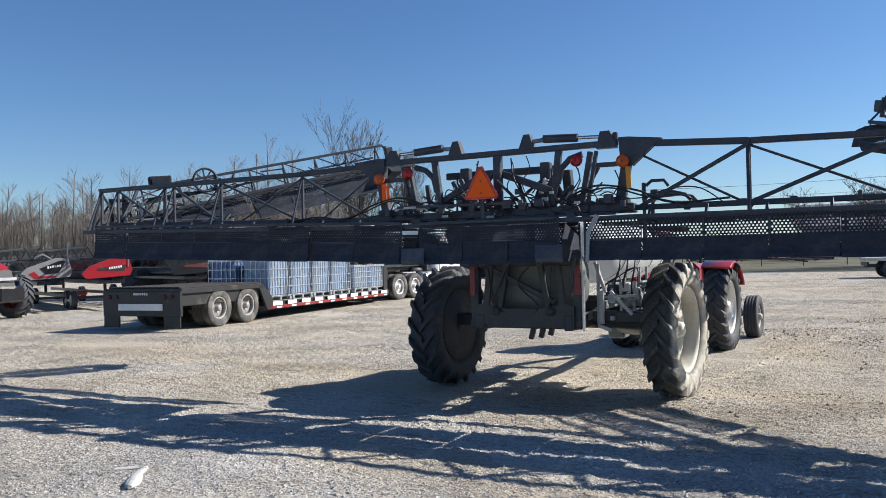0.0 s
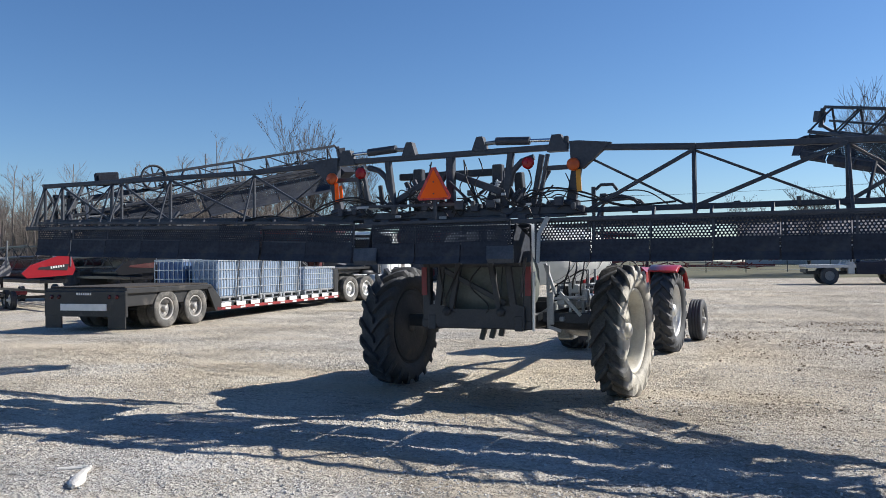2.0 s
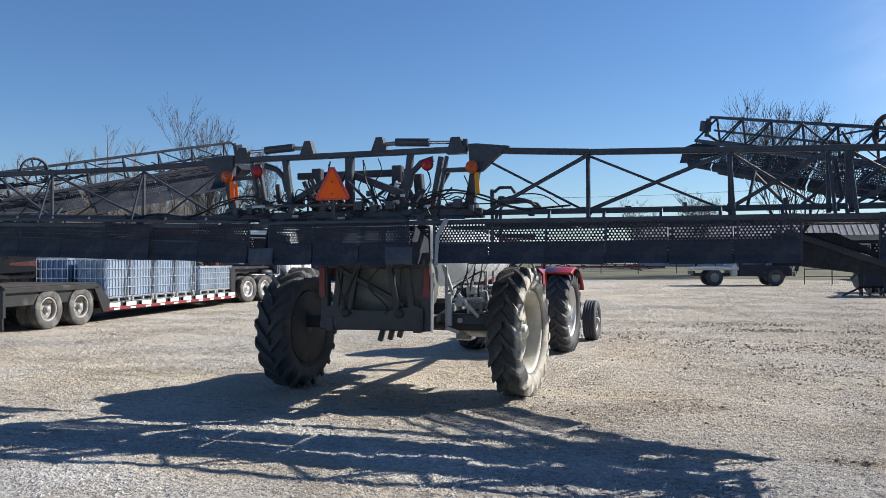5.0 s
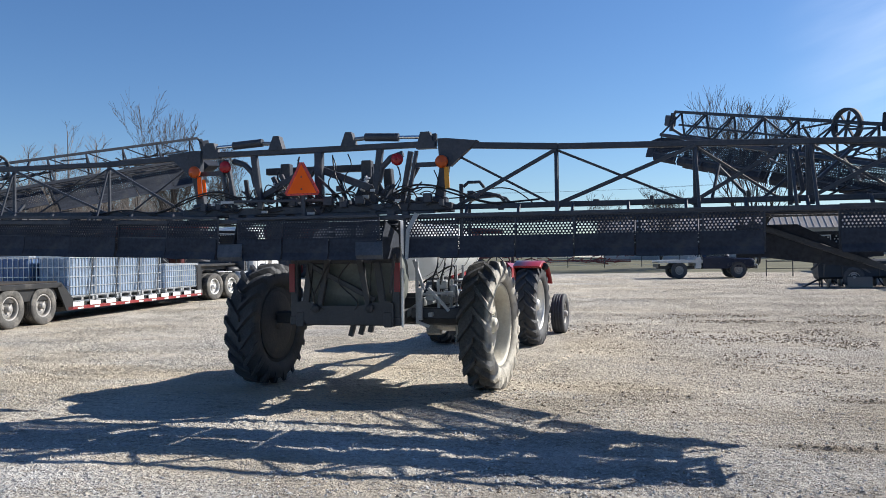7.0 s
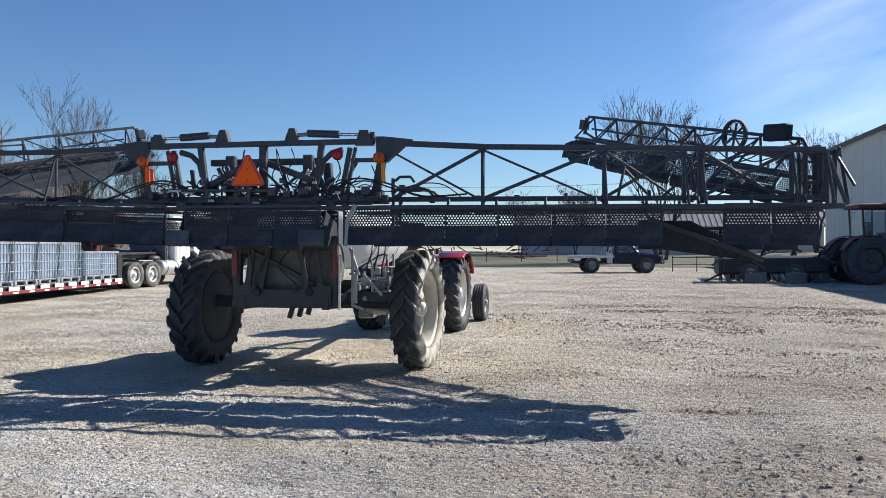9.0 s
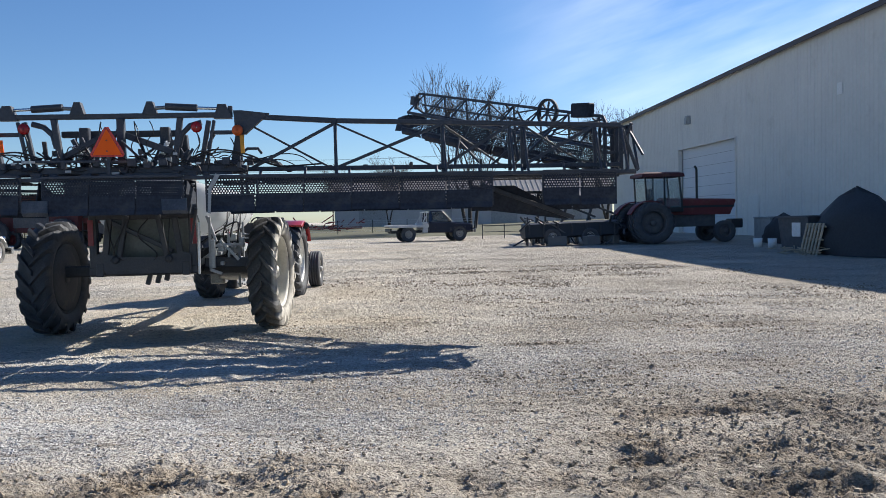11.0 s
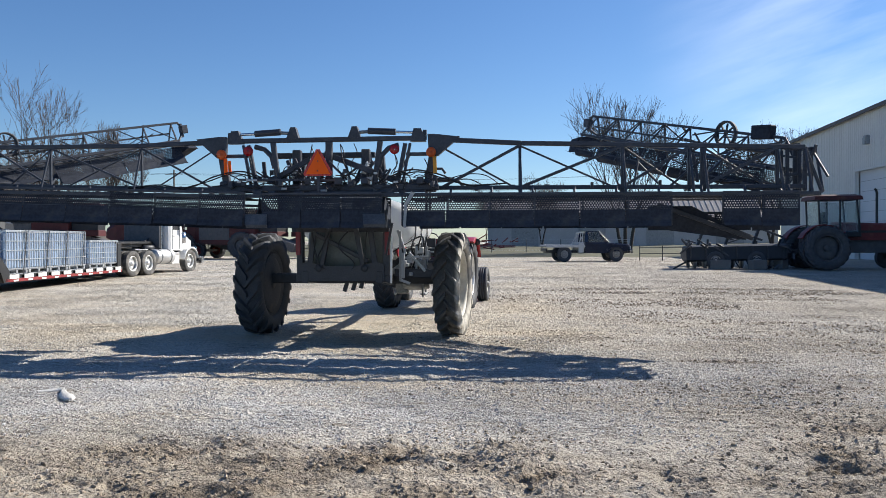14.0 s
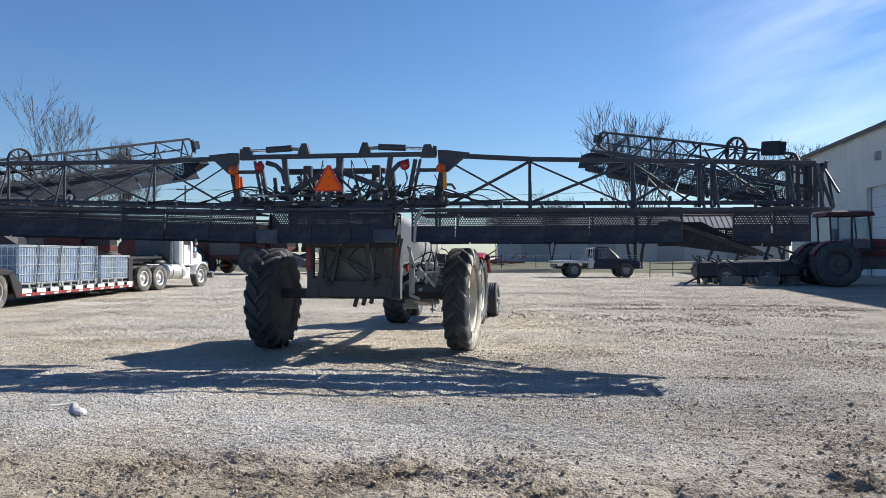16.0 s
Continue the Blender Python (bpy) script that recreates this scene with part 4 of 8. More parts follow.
for x0, x1 in ((-1.36, -0.60), (1.13, 0.33)):
    z0 = 2.98
    cyl = Geo().tube([(x0 + (x1 - x0) * 0.32, YB, z0), (x0 + (x1 - x0) * 0.80, YB, z0 + 0.02)], 0.045, 14)
    ram = part("hydraulic_ram", cyl, boom_paint, sprayer)
    part("rod", Geo().tube([(x0, YB, z0 - 0.01), (x0 + (x1 - x0) * 0.34, YB, z0)], 0.020, 10), chrome_steel, ram)
    part("clevis", Geo().tube([(x0 + (x1 - x0) * 0.80, YB, z0 + 0.01), (x1, YB, z0)], 0.024, 8), worn_steel, ram)
for x in (-0.57, 0.30):
    part("ram_bracket", Geo().plate([(x - 0.09, 2.90), (x + 0.09, 2.90), (x + 0.04, 3.06), (x - 0.03, 3.06)], 0.10, pose(0, YB, 0)), boom_paint, sprayer)
for x in (-1.40, 1.18):
    part("ram_bracket", Geo().plate([(x - 0.10, 2.84), (x + 0.12, 2.84), (x + 0.05, 3.02), (x - 0.05, 3.02)], 0.096, pose(0, YB, 0)), boom_paint, sprayer)

# slow-moving emblem: orange triangle with a dark red edge
emb = Geo().plate([(-0.185, 0), (0.185, 0), (0.205, 0.03), (0.025, 0.36), (-0.025, 0.36), (-0.205, 0.03)], 0.004, pose(-0.15, -1.872, 2.362))
emblem = part("warning_triangle", emb, red_reflex, sprayer, "fluorescent orange triangle with dark red border")
part("triangle_centre", Geo().plate([(-0.172, 0.022), (0.172, 0.022), (0.0, 0.338)], 0.004, pose(-0.15, -1.879, 2.362)), orange_fluo, emblem)
part("bolt", Geo().tube([(-0.15, -1.883, 2.56), (-0.15, -1.890, 2.56)], 0.009, 8), boom_paint, emblem)
part("bolt", Geo().tube([(-0.15, -1.883, 2.43), (-0.15, -1.890, 2.43)], 0.009, 8), boom_paint, emblem)
part("emblem_post", Geo().beam((-0.15, -1.84, 2.1), (-0.15, -1.84, 2.7), 0.04, 0.02, (0, 1, 0)), boom_paint, sprayer)
for s, xr, xa in ((-1, -1.20, -1.57), (1, 0.866, 1.375)):
    lamp = part("tail_lamp", Geo().lathe([(0, 0.01), (0, 0.055), (0.03, 0.068), (0.055, 0.066), (0.06, 0.01)], 20, pose(xr, YB - 0.01, 2.735, 0, 0, -90)), red_lens, sprayer, "round red tail lamp")
    part("wire", Geo().tube([(xr, YB, 2.66), (xr + 0.02, YB + 0.02, 2.52), (xr - 0.03, YB, 2.40), (xr + 0.04, YB, 2.28)], 0.007, 5), hose_rubber, lamp)
    lamp = part("amber_lamp", Geo().lathe([(0, 0.01), (0, 0.058), (0.03, 0.070), (0.055, 0.066), (0.06, 0.01)], 20, pose(xa, YB - 0.06, 2.685, 0, 0, -90)), amber_lens, sprayer, "round amber warning lamp")
    part("reflector", Geo().beam((xa + 0.045 , YB - 0.07, 2.63), (xa + 0.055, YB - 0.07, 2.40), 0.05, 0.014, (0, 1, 0)), yellow_paint if s > 0 else orange_fluo, sprayer, "faded reflective strip")
    part("reflector", Geo().beam((xa + 0.10, YB - 0.065, 2.60), (xa + 0.115, YB - 0.065, 2.42), 0.04, 0.012, (0, 1, 0)), orange_fluo, sprayer, "orange reflective strip") if s < 0 else None


def hose(owner, pts, r=0.013, name="hose"):
    """A slack hose through points, rounded."""
    pts = [Vector(p) for p in pts]
    out = []
    for i in range(len(pts) - 1):
        p0, p1, p2, p3 = pts[max(i - 1, 0)], pts[i], pts[i + 1], pts[min(i + 2, len(pts) - 1)]
        for k in range(6):
            t = k / 6
            out.append(0.5 * ((2 * p1) + (p2 - p0) * t + (2 * p0 - 5 * p1 + 4 * p2 - p3) * t * t + (3 * p1 - p0 - 3 * p2 + p3) * t ** 3))
    out.append(pts[-1])
    return part(name, Geo().tube(out, r * 0.68, 6), hose_rubber, owner)


rh = random.Random(5)
for k in range(14):
    x0, x1 = rh.uniform(-1.5, 1.3), 0
    x1 = x0 + rh.uniform(-0.6, 0.6)
    y = YB + rh.uniform(-0.1, 0.35)
    z0 = rh.uniform(2.25, 2.45)
    hose(sprayer, [(x0, y, z0), (x0 * 0.6 + x1 * 0.4, y, z0 + rh.uniform(-0.12, 0.18)), (x1, y + 0.1, rh.uniform(2.26, 2.5))], rh.choice((0.011, 0.014, 0.018)))
for s in (-1, 1):
    hose(sprayer, [(s * 0.2 + CX, YB, 2.82), (s * 0.24 + CX, YB - 0.03, 2.6), (s * 0.33 + CX, YB, 2.42), (s * 0.55 + CX, YB, 2.30)], 0.013)
    hose(sprayer, [(CX + s * 0.9, YB - 0.05, 2.36), (CX + s * 1.2, YB - 0.08, 2.45), (CX + s * 1.6, YB - 0.06, 2.38), (CX + s * 1.95, YB - 0.04, 2.24), (CX + s * 2.5, YB, 2.26)], 0.016)
    hose(sprayer, [(CX + s * 0.9, YB - 0.05, 2.34), (CX + s * 1.3, YB - 0.08, 2.42), (CX + s * 1.7, YB - 0.06, 2.31), (CX + s * 2.1, YB - 0.04, 2.21)], 0.013)
for k in range(4):
    x = -0.45 + k * 0.27
    hose(sprayer, [(x, YR - 0.08, 1.62), (x + rh.uniform(-0.15, 0.15), YR - 0.10, 1.4), (x + rh.uniform(-0.2, 0.2), YR - 0.10, 1.15), (x + rh.uniform(-0.1, 0.1), YR - 0.06, 1.0)], rh.choice((0.010, 0.014)))
hose(sprayer, [(0.4, 0.6, 1.25), (0.98, 0.35, 1.55), (1.0, 0.2, 1.25), (0.95, 0.15, 1.1)], 0.018)
hose(sprayer, [(0.9, -0.2, 1.5), (0.99, -0.35, 1.3), (0.93, -0.3, 1.05)], 0.016)


# valves, clamps and coil springs along the middle of the boom
for k in range(15):
    x = -1.45 + k * 0.19 + rh.uniform(-0.05, 0.05)
    part("clamp", Geo().box((x, YB - 0.13 + rh.uniform(-0.03, 0.03), rh.choice((2.27, 2.14, 2.30))), (rh.uniform(0.05, 0.13), 0.06, rh.uniform(0.04, 0.10))), rh.choice((boom_paint, boom_paint, dark_frame)), sprayer)
for x, z in ((0.40, 2.42), (-0.62, 2.36), (-0.72, 2.38)):
    pts = [(x + 0.07 * k / 36 + 0.028 * math.cos(k), YB + 0.12 + 0.028 * math.sin(k), z + 0.16 * k / 36) for k in range(37)]
    part("coil_spring", Geo().tube(pts, 0.010, 5), galvanised, sprayer, "pale coil spring")
mid3 = Geo().beam((-1.3, YB - 0.14, 2.33), (0.2, YB - 0.14, 2.31), 0.035, 0.03)
part("pipe_rail", mid3, boom_paint, sprayer)
part("pipe_rail", Geo().beam((-0.3, YB - 0.12, 2.155), (1.3, YB - 0.12, 2.15), 0.03, 0.03), boom_paint, sprayer)
part("label_plate", Geo().box((0.52, YB - 0.12, 2.335), (0.09, 0.012, 0.04)), grey_paint, sprayer)
part("label_plate", Geo().box((-0.98, YB - 0.12, 2.305), (0.14, 0.012, 0.03)), grey_paint, sprayer)


# hoods: punched sheet above, plain skirt below
def hood(owner, x0, x1, y, zt=2.07, zb=1.62, panels=0, tilt=0.0, seed=1, punched=0.46, hole=0.0098, climb=0.0):
    """A row of hood panels along x at y; each has a punched upper half and a solid skirt."""
    r = random.Random(seed)
    n = panels or max(1, round((x1 - x0) / 0.62))
    w = (x1 - x0) / n
    h = zt - zb
    base = pose(x0, y, zb + climb, tilt, math.degrees(math.atan2(climb, x1 - x0)))
    top = perforated(w - 0.012, h * punched, hole=hole)
    k1 = 1 - punched - 0.02
    first = None
    skirt0 = Geo().loft([[(0, -0.05, -0.0), (w - 0.016, -0.05, -0.0), (w - 0.016, -0.042, 0), (0, -0.042, 0)],
                         [(0, -0.012, h * k1 * 0.35), (w - 0.016, -0.012, h * k1 * 0.35), (w - 0.016, -0.004, h * k1 * 0.35), (0, -0.004, h * k1 * 0.35)],
                         [(0, -0.004, h * (k1 + 0.01)), (w - 0.016, -0.004, h * (k1 + 0.01)), (w - 0.016, 0.004, h * (k1 + 0.01)), (0, 0.004, h * (k1 + 0.01))]])
    firsts = None
    for k in range(n):
        wob = pose(k * w + 0.004, r.uniform(-0.012, 0.012), r.uniform(-0.006, 0.006), r.uniform(-2.5, 2.5), r.uniform(-0.5, 0.5), r.uniform(-0.8, 0.8))
        a = base @ wob @ pose(0.002, 0.010, h * k1)
        b = base @ wob
        if first is None:
            first = part("punched_panel", top, hood_black, owner, at=a, weld=True)
            firsts = part("hood_skirt", skirt0, hood_black, owner, at=b)
        else:
            share(first, "punched_panel", owner, a)
            share(firsts, "hood_skirt", owner, b)
    strip = Geo()
    for k in range(n + 1):
        o = 0.0 if k in (0, n) else r.choice((0.0, 0.03, 0.04))
        strip.beam((k * w + o, 0.02, 0.02), (k * w + o, 0.02, h + 0.03), 0.022, 0.010, (0, 1, 0))
    strip.beam((0, 0.012, h + 0.02), (x1 - x0, 0.012, h + 0.02), 0.035, 0.035)
    strip.beam((0, 0.018, h * k1), (x1 - x0, 0.018, h * k1), 0.014, 0.020)
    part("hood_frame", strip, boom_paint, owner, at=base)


def hood_tops(owner, x0, x1, z, seed, front=0.80, climb=0.0):
    """The hoods' roof: two rows of folded sheets over the nozzles, with gaps between them."""
    r = random.Random(seed)
    x = x0
    while x < x1 - 0.1:
        w = min(r.uniform(0.50, 0.95), x1 - x)
        cut = front * r.uniform(0.05, 0.55)
        for ya, yb in ((-0.22, cut), (cut + r.choice((0.01, 0.05, 0.10, 0.20)), front + r.uniform(-0.10, 0.03))):
            d = r.choice((0.002, 0.002, 0.004, 0.02))
            g = Geo().loft([[(x + d, YB + ya, z), (x + w - d, YB + ya, z), (x + w - d, YB + ya, z - 0.004), (x + d, YB + ya, z - 0.004)],
                            [(x + d, YB + (ya + yb) / 2, z + 0.008), (x + w - d, YB + (ya + yb) / 2, z + 0.008), (x + w - d, YB + (ya + yb) / 2, z + 0.004), (x + d, YB + (ya + yb) / 2, z + 0.004)],
                            [(x + d, YB + yb, z), (x + w - d, YB + yb, z), (x + w - d, YB + yb, z - 0.004), (x + d, YB + yb, z - 0.004)]])
            g.turn(pose(x1, 0, 0) @ pose(0, 0, 0, 0, math.degrees(math.atan2(climb, x1 - x0))) @ pose(-x1, 0, 0)) if climb else g
            part("hood_top", g, hood_black, owner)
        x += w


def truss(name, s, end=6.4):
    """One inner boom, s = 1 to +x: chords, posts, crossed braces, hoods front and rear."""
    m = pose(CX, 0, 0) if s > 0 else pose(CX, 0, 0, 0, 0, 0) @ Matrix.Diagonal((-1, 1, 1, 1))
    rise = 0.0 if s > 0 else 0.085

    def P(x, y, z):
        return (CX + s * x, y, z + rise * (x - 1.5) / 3)

    g = Geo()
    g.beam(P(1.50, YB, 2.205), P(end, YB, 2.185), 0.07, 0.055)
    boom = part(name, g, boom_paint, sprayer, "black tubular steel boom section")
    for a, b, w in ((P(1.52, YB, 2.87), P(2.7, YB, 2.80), 0.064), (P(2.7, YB, 2.80), P(end, YB, 2.70), 0.060),
                    (P(1.50, YB - 0.23, 2.10), P(end + 0.1, YB - 0.23, 2.08), 0.05), (P(1.50, YB + 0.42, 2.10), P(end + 0.1, YB + 0.42, 2.07), 0.045)):
        part("chord", Geo().beam(a, b, w + 0.005, w), boom_paint, boom)
    hinge = Geo()
    o = [P(1.42, 0, 2.94), P(1.52, 0, 2.94), P(1.86, 0, 2.90), P(1.56, 0, 2.64), P(1.44, 0, 2.66)]
    hinge.plate([(q[0], q[2]) for q in o], 0.09, pose(0, YB, 0))
    hinge.beam(P(1.50, YB, 2.70), P(1.40, YB, 2.16), 0.10, 0.09, (0, 1, 0))
    hinge.beam(P(1.38, YB, 2.86), P(1.38, YB, 3.00), 0.05, 0.05, (0, 1, 0))
    hinge.box(P(1.34, YB, 2.24), (0.34, 0.16, 0.16))
    part("hinge_plate", hinge, boom_paint, boom)
    thin = 0.92 if s > 0 else 0.66
    xs = [(2.68, 0.045), (4.05, 0.05), (4.92, 0.045), (5.10, 0.08), (6.05, 0.05), (end, 0.055)]
    for x, w in xs:
        zt = 2.79 - (x - 2.7) * 0.025
        part("post", Geo().beam(P(x, YB, zt), P(x, YB, 2.13), w * thin, 0.05 * thin, (0, 1, 0)), boom_paint, boom)
        part("post", Geo().beam(P(x, YB, zt), P(x + 0.02, YB - 0.23, 2.10), 0.032 * thin, 0.032 * thin, (0, 1, 0)), boom_paint, boom)
    spans = ((1.60, 2.68), (2.68, 4.05), (4.05, 4.92), (5.10, 6.05))
    for a, b in spans:
        zt = 2.78 - (a - 2.0) * 0.02
        part("brace", Geo().beam(P(a, YB + 0.02, zt + (0.0 if a > 2 else -0.02)), P(b, YB + 0.30, 2.18), 0.026 * thin, 0.026 * thin), boom_paint, boom)
        part("brace", Geo().beam(P(a, YB - 0.02, 2.20), P(b, YB - 0.02, zt - 0.02), 0.036 * thin, 0.042 * thin), boom_paint, boom)
    for k in range(9):
        x = 1.75 + k * 0.55
        part("hanger", Geo().beam(P(x, YB - 0.10, 2.20), P(x, YB - 0.20, 2.08), 0.03, 0.03), boom_paint, boom)
    a, b = (CX + s * 1.10, CX + s * 6.25)
    lo, hi = min(a, b), max(a, b)
    if s > 0:
        hood(boom, lo, lo + 3.55, YB - 0.26, 2.08, 1.66, seed=2, hole=0.0105)
        hood(boom, lo + 4.20, hi, YB - 0.26, 2.08, 1.67, seed=3)
        hood(boom, lo + 0.1, hi - 0.2, YB + 0.85, 1.85, 1.655, tilt=-4, seed=4)
        hood_tops(boom, lo + 0.05, hi, 2.05, 14)
    else:
        hood(boom, lo, hi, YB - 0.26, 2.12, 1.685, seed=5, climb=0.15)
        hood(boom, lo + 0.2, hi - 0.1, YB + 0.85, 1.99, 1.655, tilt=-4, seed=6, climb=0.15)
        hood_tops(boom, lo, hi - 0.05, 2.08, 16, climb=0.15)
    ends = Geo()
    ends.beam(P(end, YB, 2.70), P(end + 0.22, YB, 2.10), 0.038, 0.038)
    ends.beam(P(end, YB + 0.42, 2.10), P(end + 0.18, YB + 0.1, 2.74), 0.034, 0.034)
    ends.beam(P(end + 0.1, YB - 0.23, 2.08), P(end + 0.1, YB + 0.42, 2.10), 0.06, 0.06)
    part("end_frame", ends, boom_paint, boom)
    return boom


boom_r = truss("boom", 1)
boom_l = truss("boom", -1)
part("hood_flap", Geo().plate([(4.38, 1.62), (4.65, 1.62), (5.72, 1.48), (5.72, 1.56), (4.98, 1.96), (4.38, 1.96)], 0.012, pose(0, -1.0, 0)), hood_black, boom_r)
part("flap_arm", Geo().beam((4.5, -1.04, 1.98), (5.8, -1.04, 1.50), 0.04, 0.06), boom_paint, boom_r)
for x0, x1 in ((5.40, 5.78), (5.80, 6.18)):
    part("hood_flap", Geo().plate([(x0, 1.61), (x1, 1.62), (x1, 1.80), (x0, 1.80)], 0.010, pose(0, -1.0, 0)), hood_black, boom_r)
hood(sprayer, -0.93, 0.72, YB - 0.28, 2.10, 1.66, panels=3, seed=7, hole=0.0080)
hood(sprayer, -0.93, 0.72, YB + 0.45, 2.06, 1.66, panels=3, seed=8)
hood_tops(sprayer, -0.93, 0.72, 2.04, 18, 0.45)
for x in (-1.02, 0.735):
    part("hood_end", Geo().plate([(-0.36, 0), (0.36, 0), (0.30, 0.28), (-0.18, 0.42)], 0.012, pose(x, YB + 0.06, 1.66, 0, 0, 90)), hood_black, sprayer)
for x in (-1.16, 0.47):
    flap = Geo().loft([[(x, YB - 0.30, 1.84), (x + 0.30, YB - 0.30, 1.84), (x + 0.30, YB - 0.29, 1.845), (x, YB - 0.29, 1.845)],
                       [(x + 0.02, YB - 0.36, 1.70), (x + 0.32, YB - 0.36, 1.70), (x + 0.32, YB - 0.35, 1.70), (x + 0.02, YB - 0.35, 1.70)],
                       [(x + 0.03, YB - 0.34, 1.655), (x + 0.32, YB - 0.34, 1.655), (x + 0.32, YB - 0.33, 1.655), (x + 0.03, YB - 0.33, 1.655)]])
    part("bent_flap", flap, sheen_plastic, sprayer, "bent glossy black flap")
gus = Geo().plate([(1.02, 1.66), (1.055, 1.65), (1.075, 1.95), (1.18, 2.12), (1.13, 2.14), (1.035, 1.96)], 0.012, pose(0, YB - 0.30, 0))
part("gusset", gus, grey_paint, sprayer, "pale bent steel gusset")
# light steel brace by the middle hood
part("hood_stay", Geo().beam((0.84, YB - 0.1, 1.72), (0.72, YB + 0.1, 1.28), 0.03, 0.03, (0, 1, 0)), dark_frame, sprayer)


def wing(s, swing, lift, length=4.55):
    """A folding outer wing, hinged at the boom's end, swung forward and raised."""
    hx = CX + s * 6.45
    d = Vector((-s * math.cos(radians(swing)), math.sin(radians(swing)), 0))
    yaw = math.degrees(math.atan2(d.y, d.x))
    m = pose(hx, YB + 0.45, 2.42) @ pose(0, 0, 0, 0, 0, yaw) @ pose(0, 0, 0, 0, -lift, 0)
    g = Geo()
    L = length
    g.beam((0.3, 0, 0.42), (L, 0, 0.34), 0.042, 0.042).beam((0.0, -0.1, 0.0), (L - 0.1, -0.1, 0.0), 0.05, 0.05).beam((0.0, 0.28, 0.0), (L - 0.1, 0.28, 0.0), 0.045, 0.045)
    g.beam((0.0, 0.05, 0.18), (L - 0.2, 0.05, 0.16), 0.03, 0.03)
    g.beam((0, -0.1, 0.0), (0.3, 0, 0.42), 0.045, 0.045)
    g.tube([(L, 0, 0.34), (L + 0.06, 0, 0.24), (L + 0.02, 0, 0.08), (L - 0.1, -0.1, 0.0)], 0.022, 8)
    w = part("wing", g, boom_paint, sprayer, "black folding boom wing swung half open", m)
    for k in range(8):
        x = 0.35 + k * (L - 0.5) / 7
        part("post", Geo().beam((x, 0, 0.40 - 0.01 * k), (x, -0.1, 0.0), 0.024, 0.024, (0, 1, 0)), boom_paint, w)
        part("post", Geo().beam((x, 0, 0.40 - 0.01 * k), (x + 0.05, 0.28, 0.0), 0.022, 0.022, (0, 1, 0)), boom_paint, w)
        if k < 7:
            part("brace", Geo().beam((x, 0, 0.38), (x + (L - 0.5) / 7, -0.1, 0.02), 0.018, 0.018), boom_paint, w)
            part("brace", Geo().beam((x, -0.1, 0.0), (x + (L - 0.5) / 7, 0.28, 0.0), 0.018, 0.018), boom_paint, w)
    hole = 0.0112 if s > 0 else 0.0085
    lean = 24 if s > 0 else -24
    hood(w, 2.05, L - 0.05, -0.16, -0.05, -0.46, tilt=lean, seed=20 + s, punched=0.60, hole=hole)
    hood(w, 2.15, L - 0.15, 0.42, 0.0, -0.36, tilt=lean, seed=30 + s, punched=0.70, hole=hole)
    hood(w, 0.30, 1.90, -0.20, 0.02, -0.34, tilt=lean * 1.6, seed=50 + s, punched=0.72, hole=hole)
    hood(w, 0.25, 1.75, 0.38, -0.02, -0.34, tilt=lean * 0.4, seed=60 + s, punched=0.72, hole=hole)
    cap = Geo().loft([[(L - 0.05, -0.30, -0.16), (L - 0.05, -0.06, -0.02), (L - 0.05, 0.30, -0.06), (L - 0.05, 0.36, -0.34)], [(L + 0.16, -0.28, -0.20), (L + 0.20, -0.08, -0.10), (L + 0.20, 0.26, -0.13), (L + 0.14, 0.34, -0.36)]])
    part("hood_end", cap, hood_black, w)
    knob = Geo().box((L + 0.10, 0, 0.20), (0.14, 0.12, 0.16)).beam((L + 0.05, 0, 0.05), (L + 0.05, 0, 0.32), 0.05, 0.05)
    part("end_latch", knob, boom_paint, w)
    ring = Geo().lathe([(-0.03, 0.20), (-0.03, 0.170), (0.03, 0.170), (0.03, 0.20)], 28, pose(1.35, 0, 0.36, 0, 0, 90), close=True)
    for k in range(4):
        a = k * math.pi / 4
        ring.beam((1.35 + 0.16 * math.cos(a), 0, 0.36 + 0.16 * math.sin(a)), (1.35 - 0.16 * math.cos(a), 0, 0.36 - 0.16 * math.sin(a)), 0.03, 0.02)
    part("gauge_wheel", ring, rubber, w)
    part("marker_tank", Geo().box((0.66, 0.02, 0.46), (0.34, 0.14, 0.20), pose(0, 0, 0, 0, 8, 0)).box((0.66, -0.062, 0.46), (0.26, 0.03, 0.12), pose(0, 0, 0, 0, 8, 0)), hood_black, w, "black foam marker box")
    rr = random.Random(40 + s)
    for k in range(30):
        a = Vector((rr.uniform(0.1, 2.4), rr.uniform(-0.2, 0.4), rr.uniform(-0.3, 0.35)))
        b = a + Vector((rr.uniform(-0.6, 0.6), rr.uniform(-0.3, 0.3), rr.uniform(-0.35, 0.35)))
        b.z = min(b.z, 0.38)
        b.x = max(b.x, 0.0)
        part("link", Geo().beam(a, b, rr.choice((0.016, 0.024, 0.035)), 0.022), boom_paint, w)
    for k in range(5):
        a = rr.uniform(0.3, L - 1.2)
        hose(w, [(a, 0.0, 0.22), (a + 0.4, 0.04, 0.10 + rr.uniform(-0.1, 0.1)), (a + 0.9, 0.0, 0.2)], 0.013)
    ram = part("wing_ram", Geo().tube([(0.35, 0.1, 0.22), (1.05, 0.1, 0.20)], 0.045, 12), boom_paint, w)
    part("rod", Geo().tube([(1.05, 0.1, 0.20), (1.55, 0.1, 0.18)], 0.022, 10), chrome_steel, ram)
    # hinge head between boom and wing
    head = part("hinge_head", Geo().tube([(0, 0.02, -0.36), (0, 0.02, 0.38)], 0.05, 10), boom_paint, sprayer, at=pose(hx, YB + 0.45, 2.42))
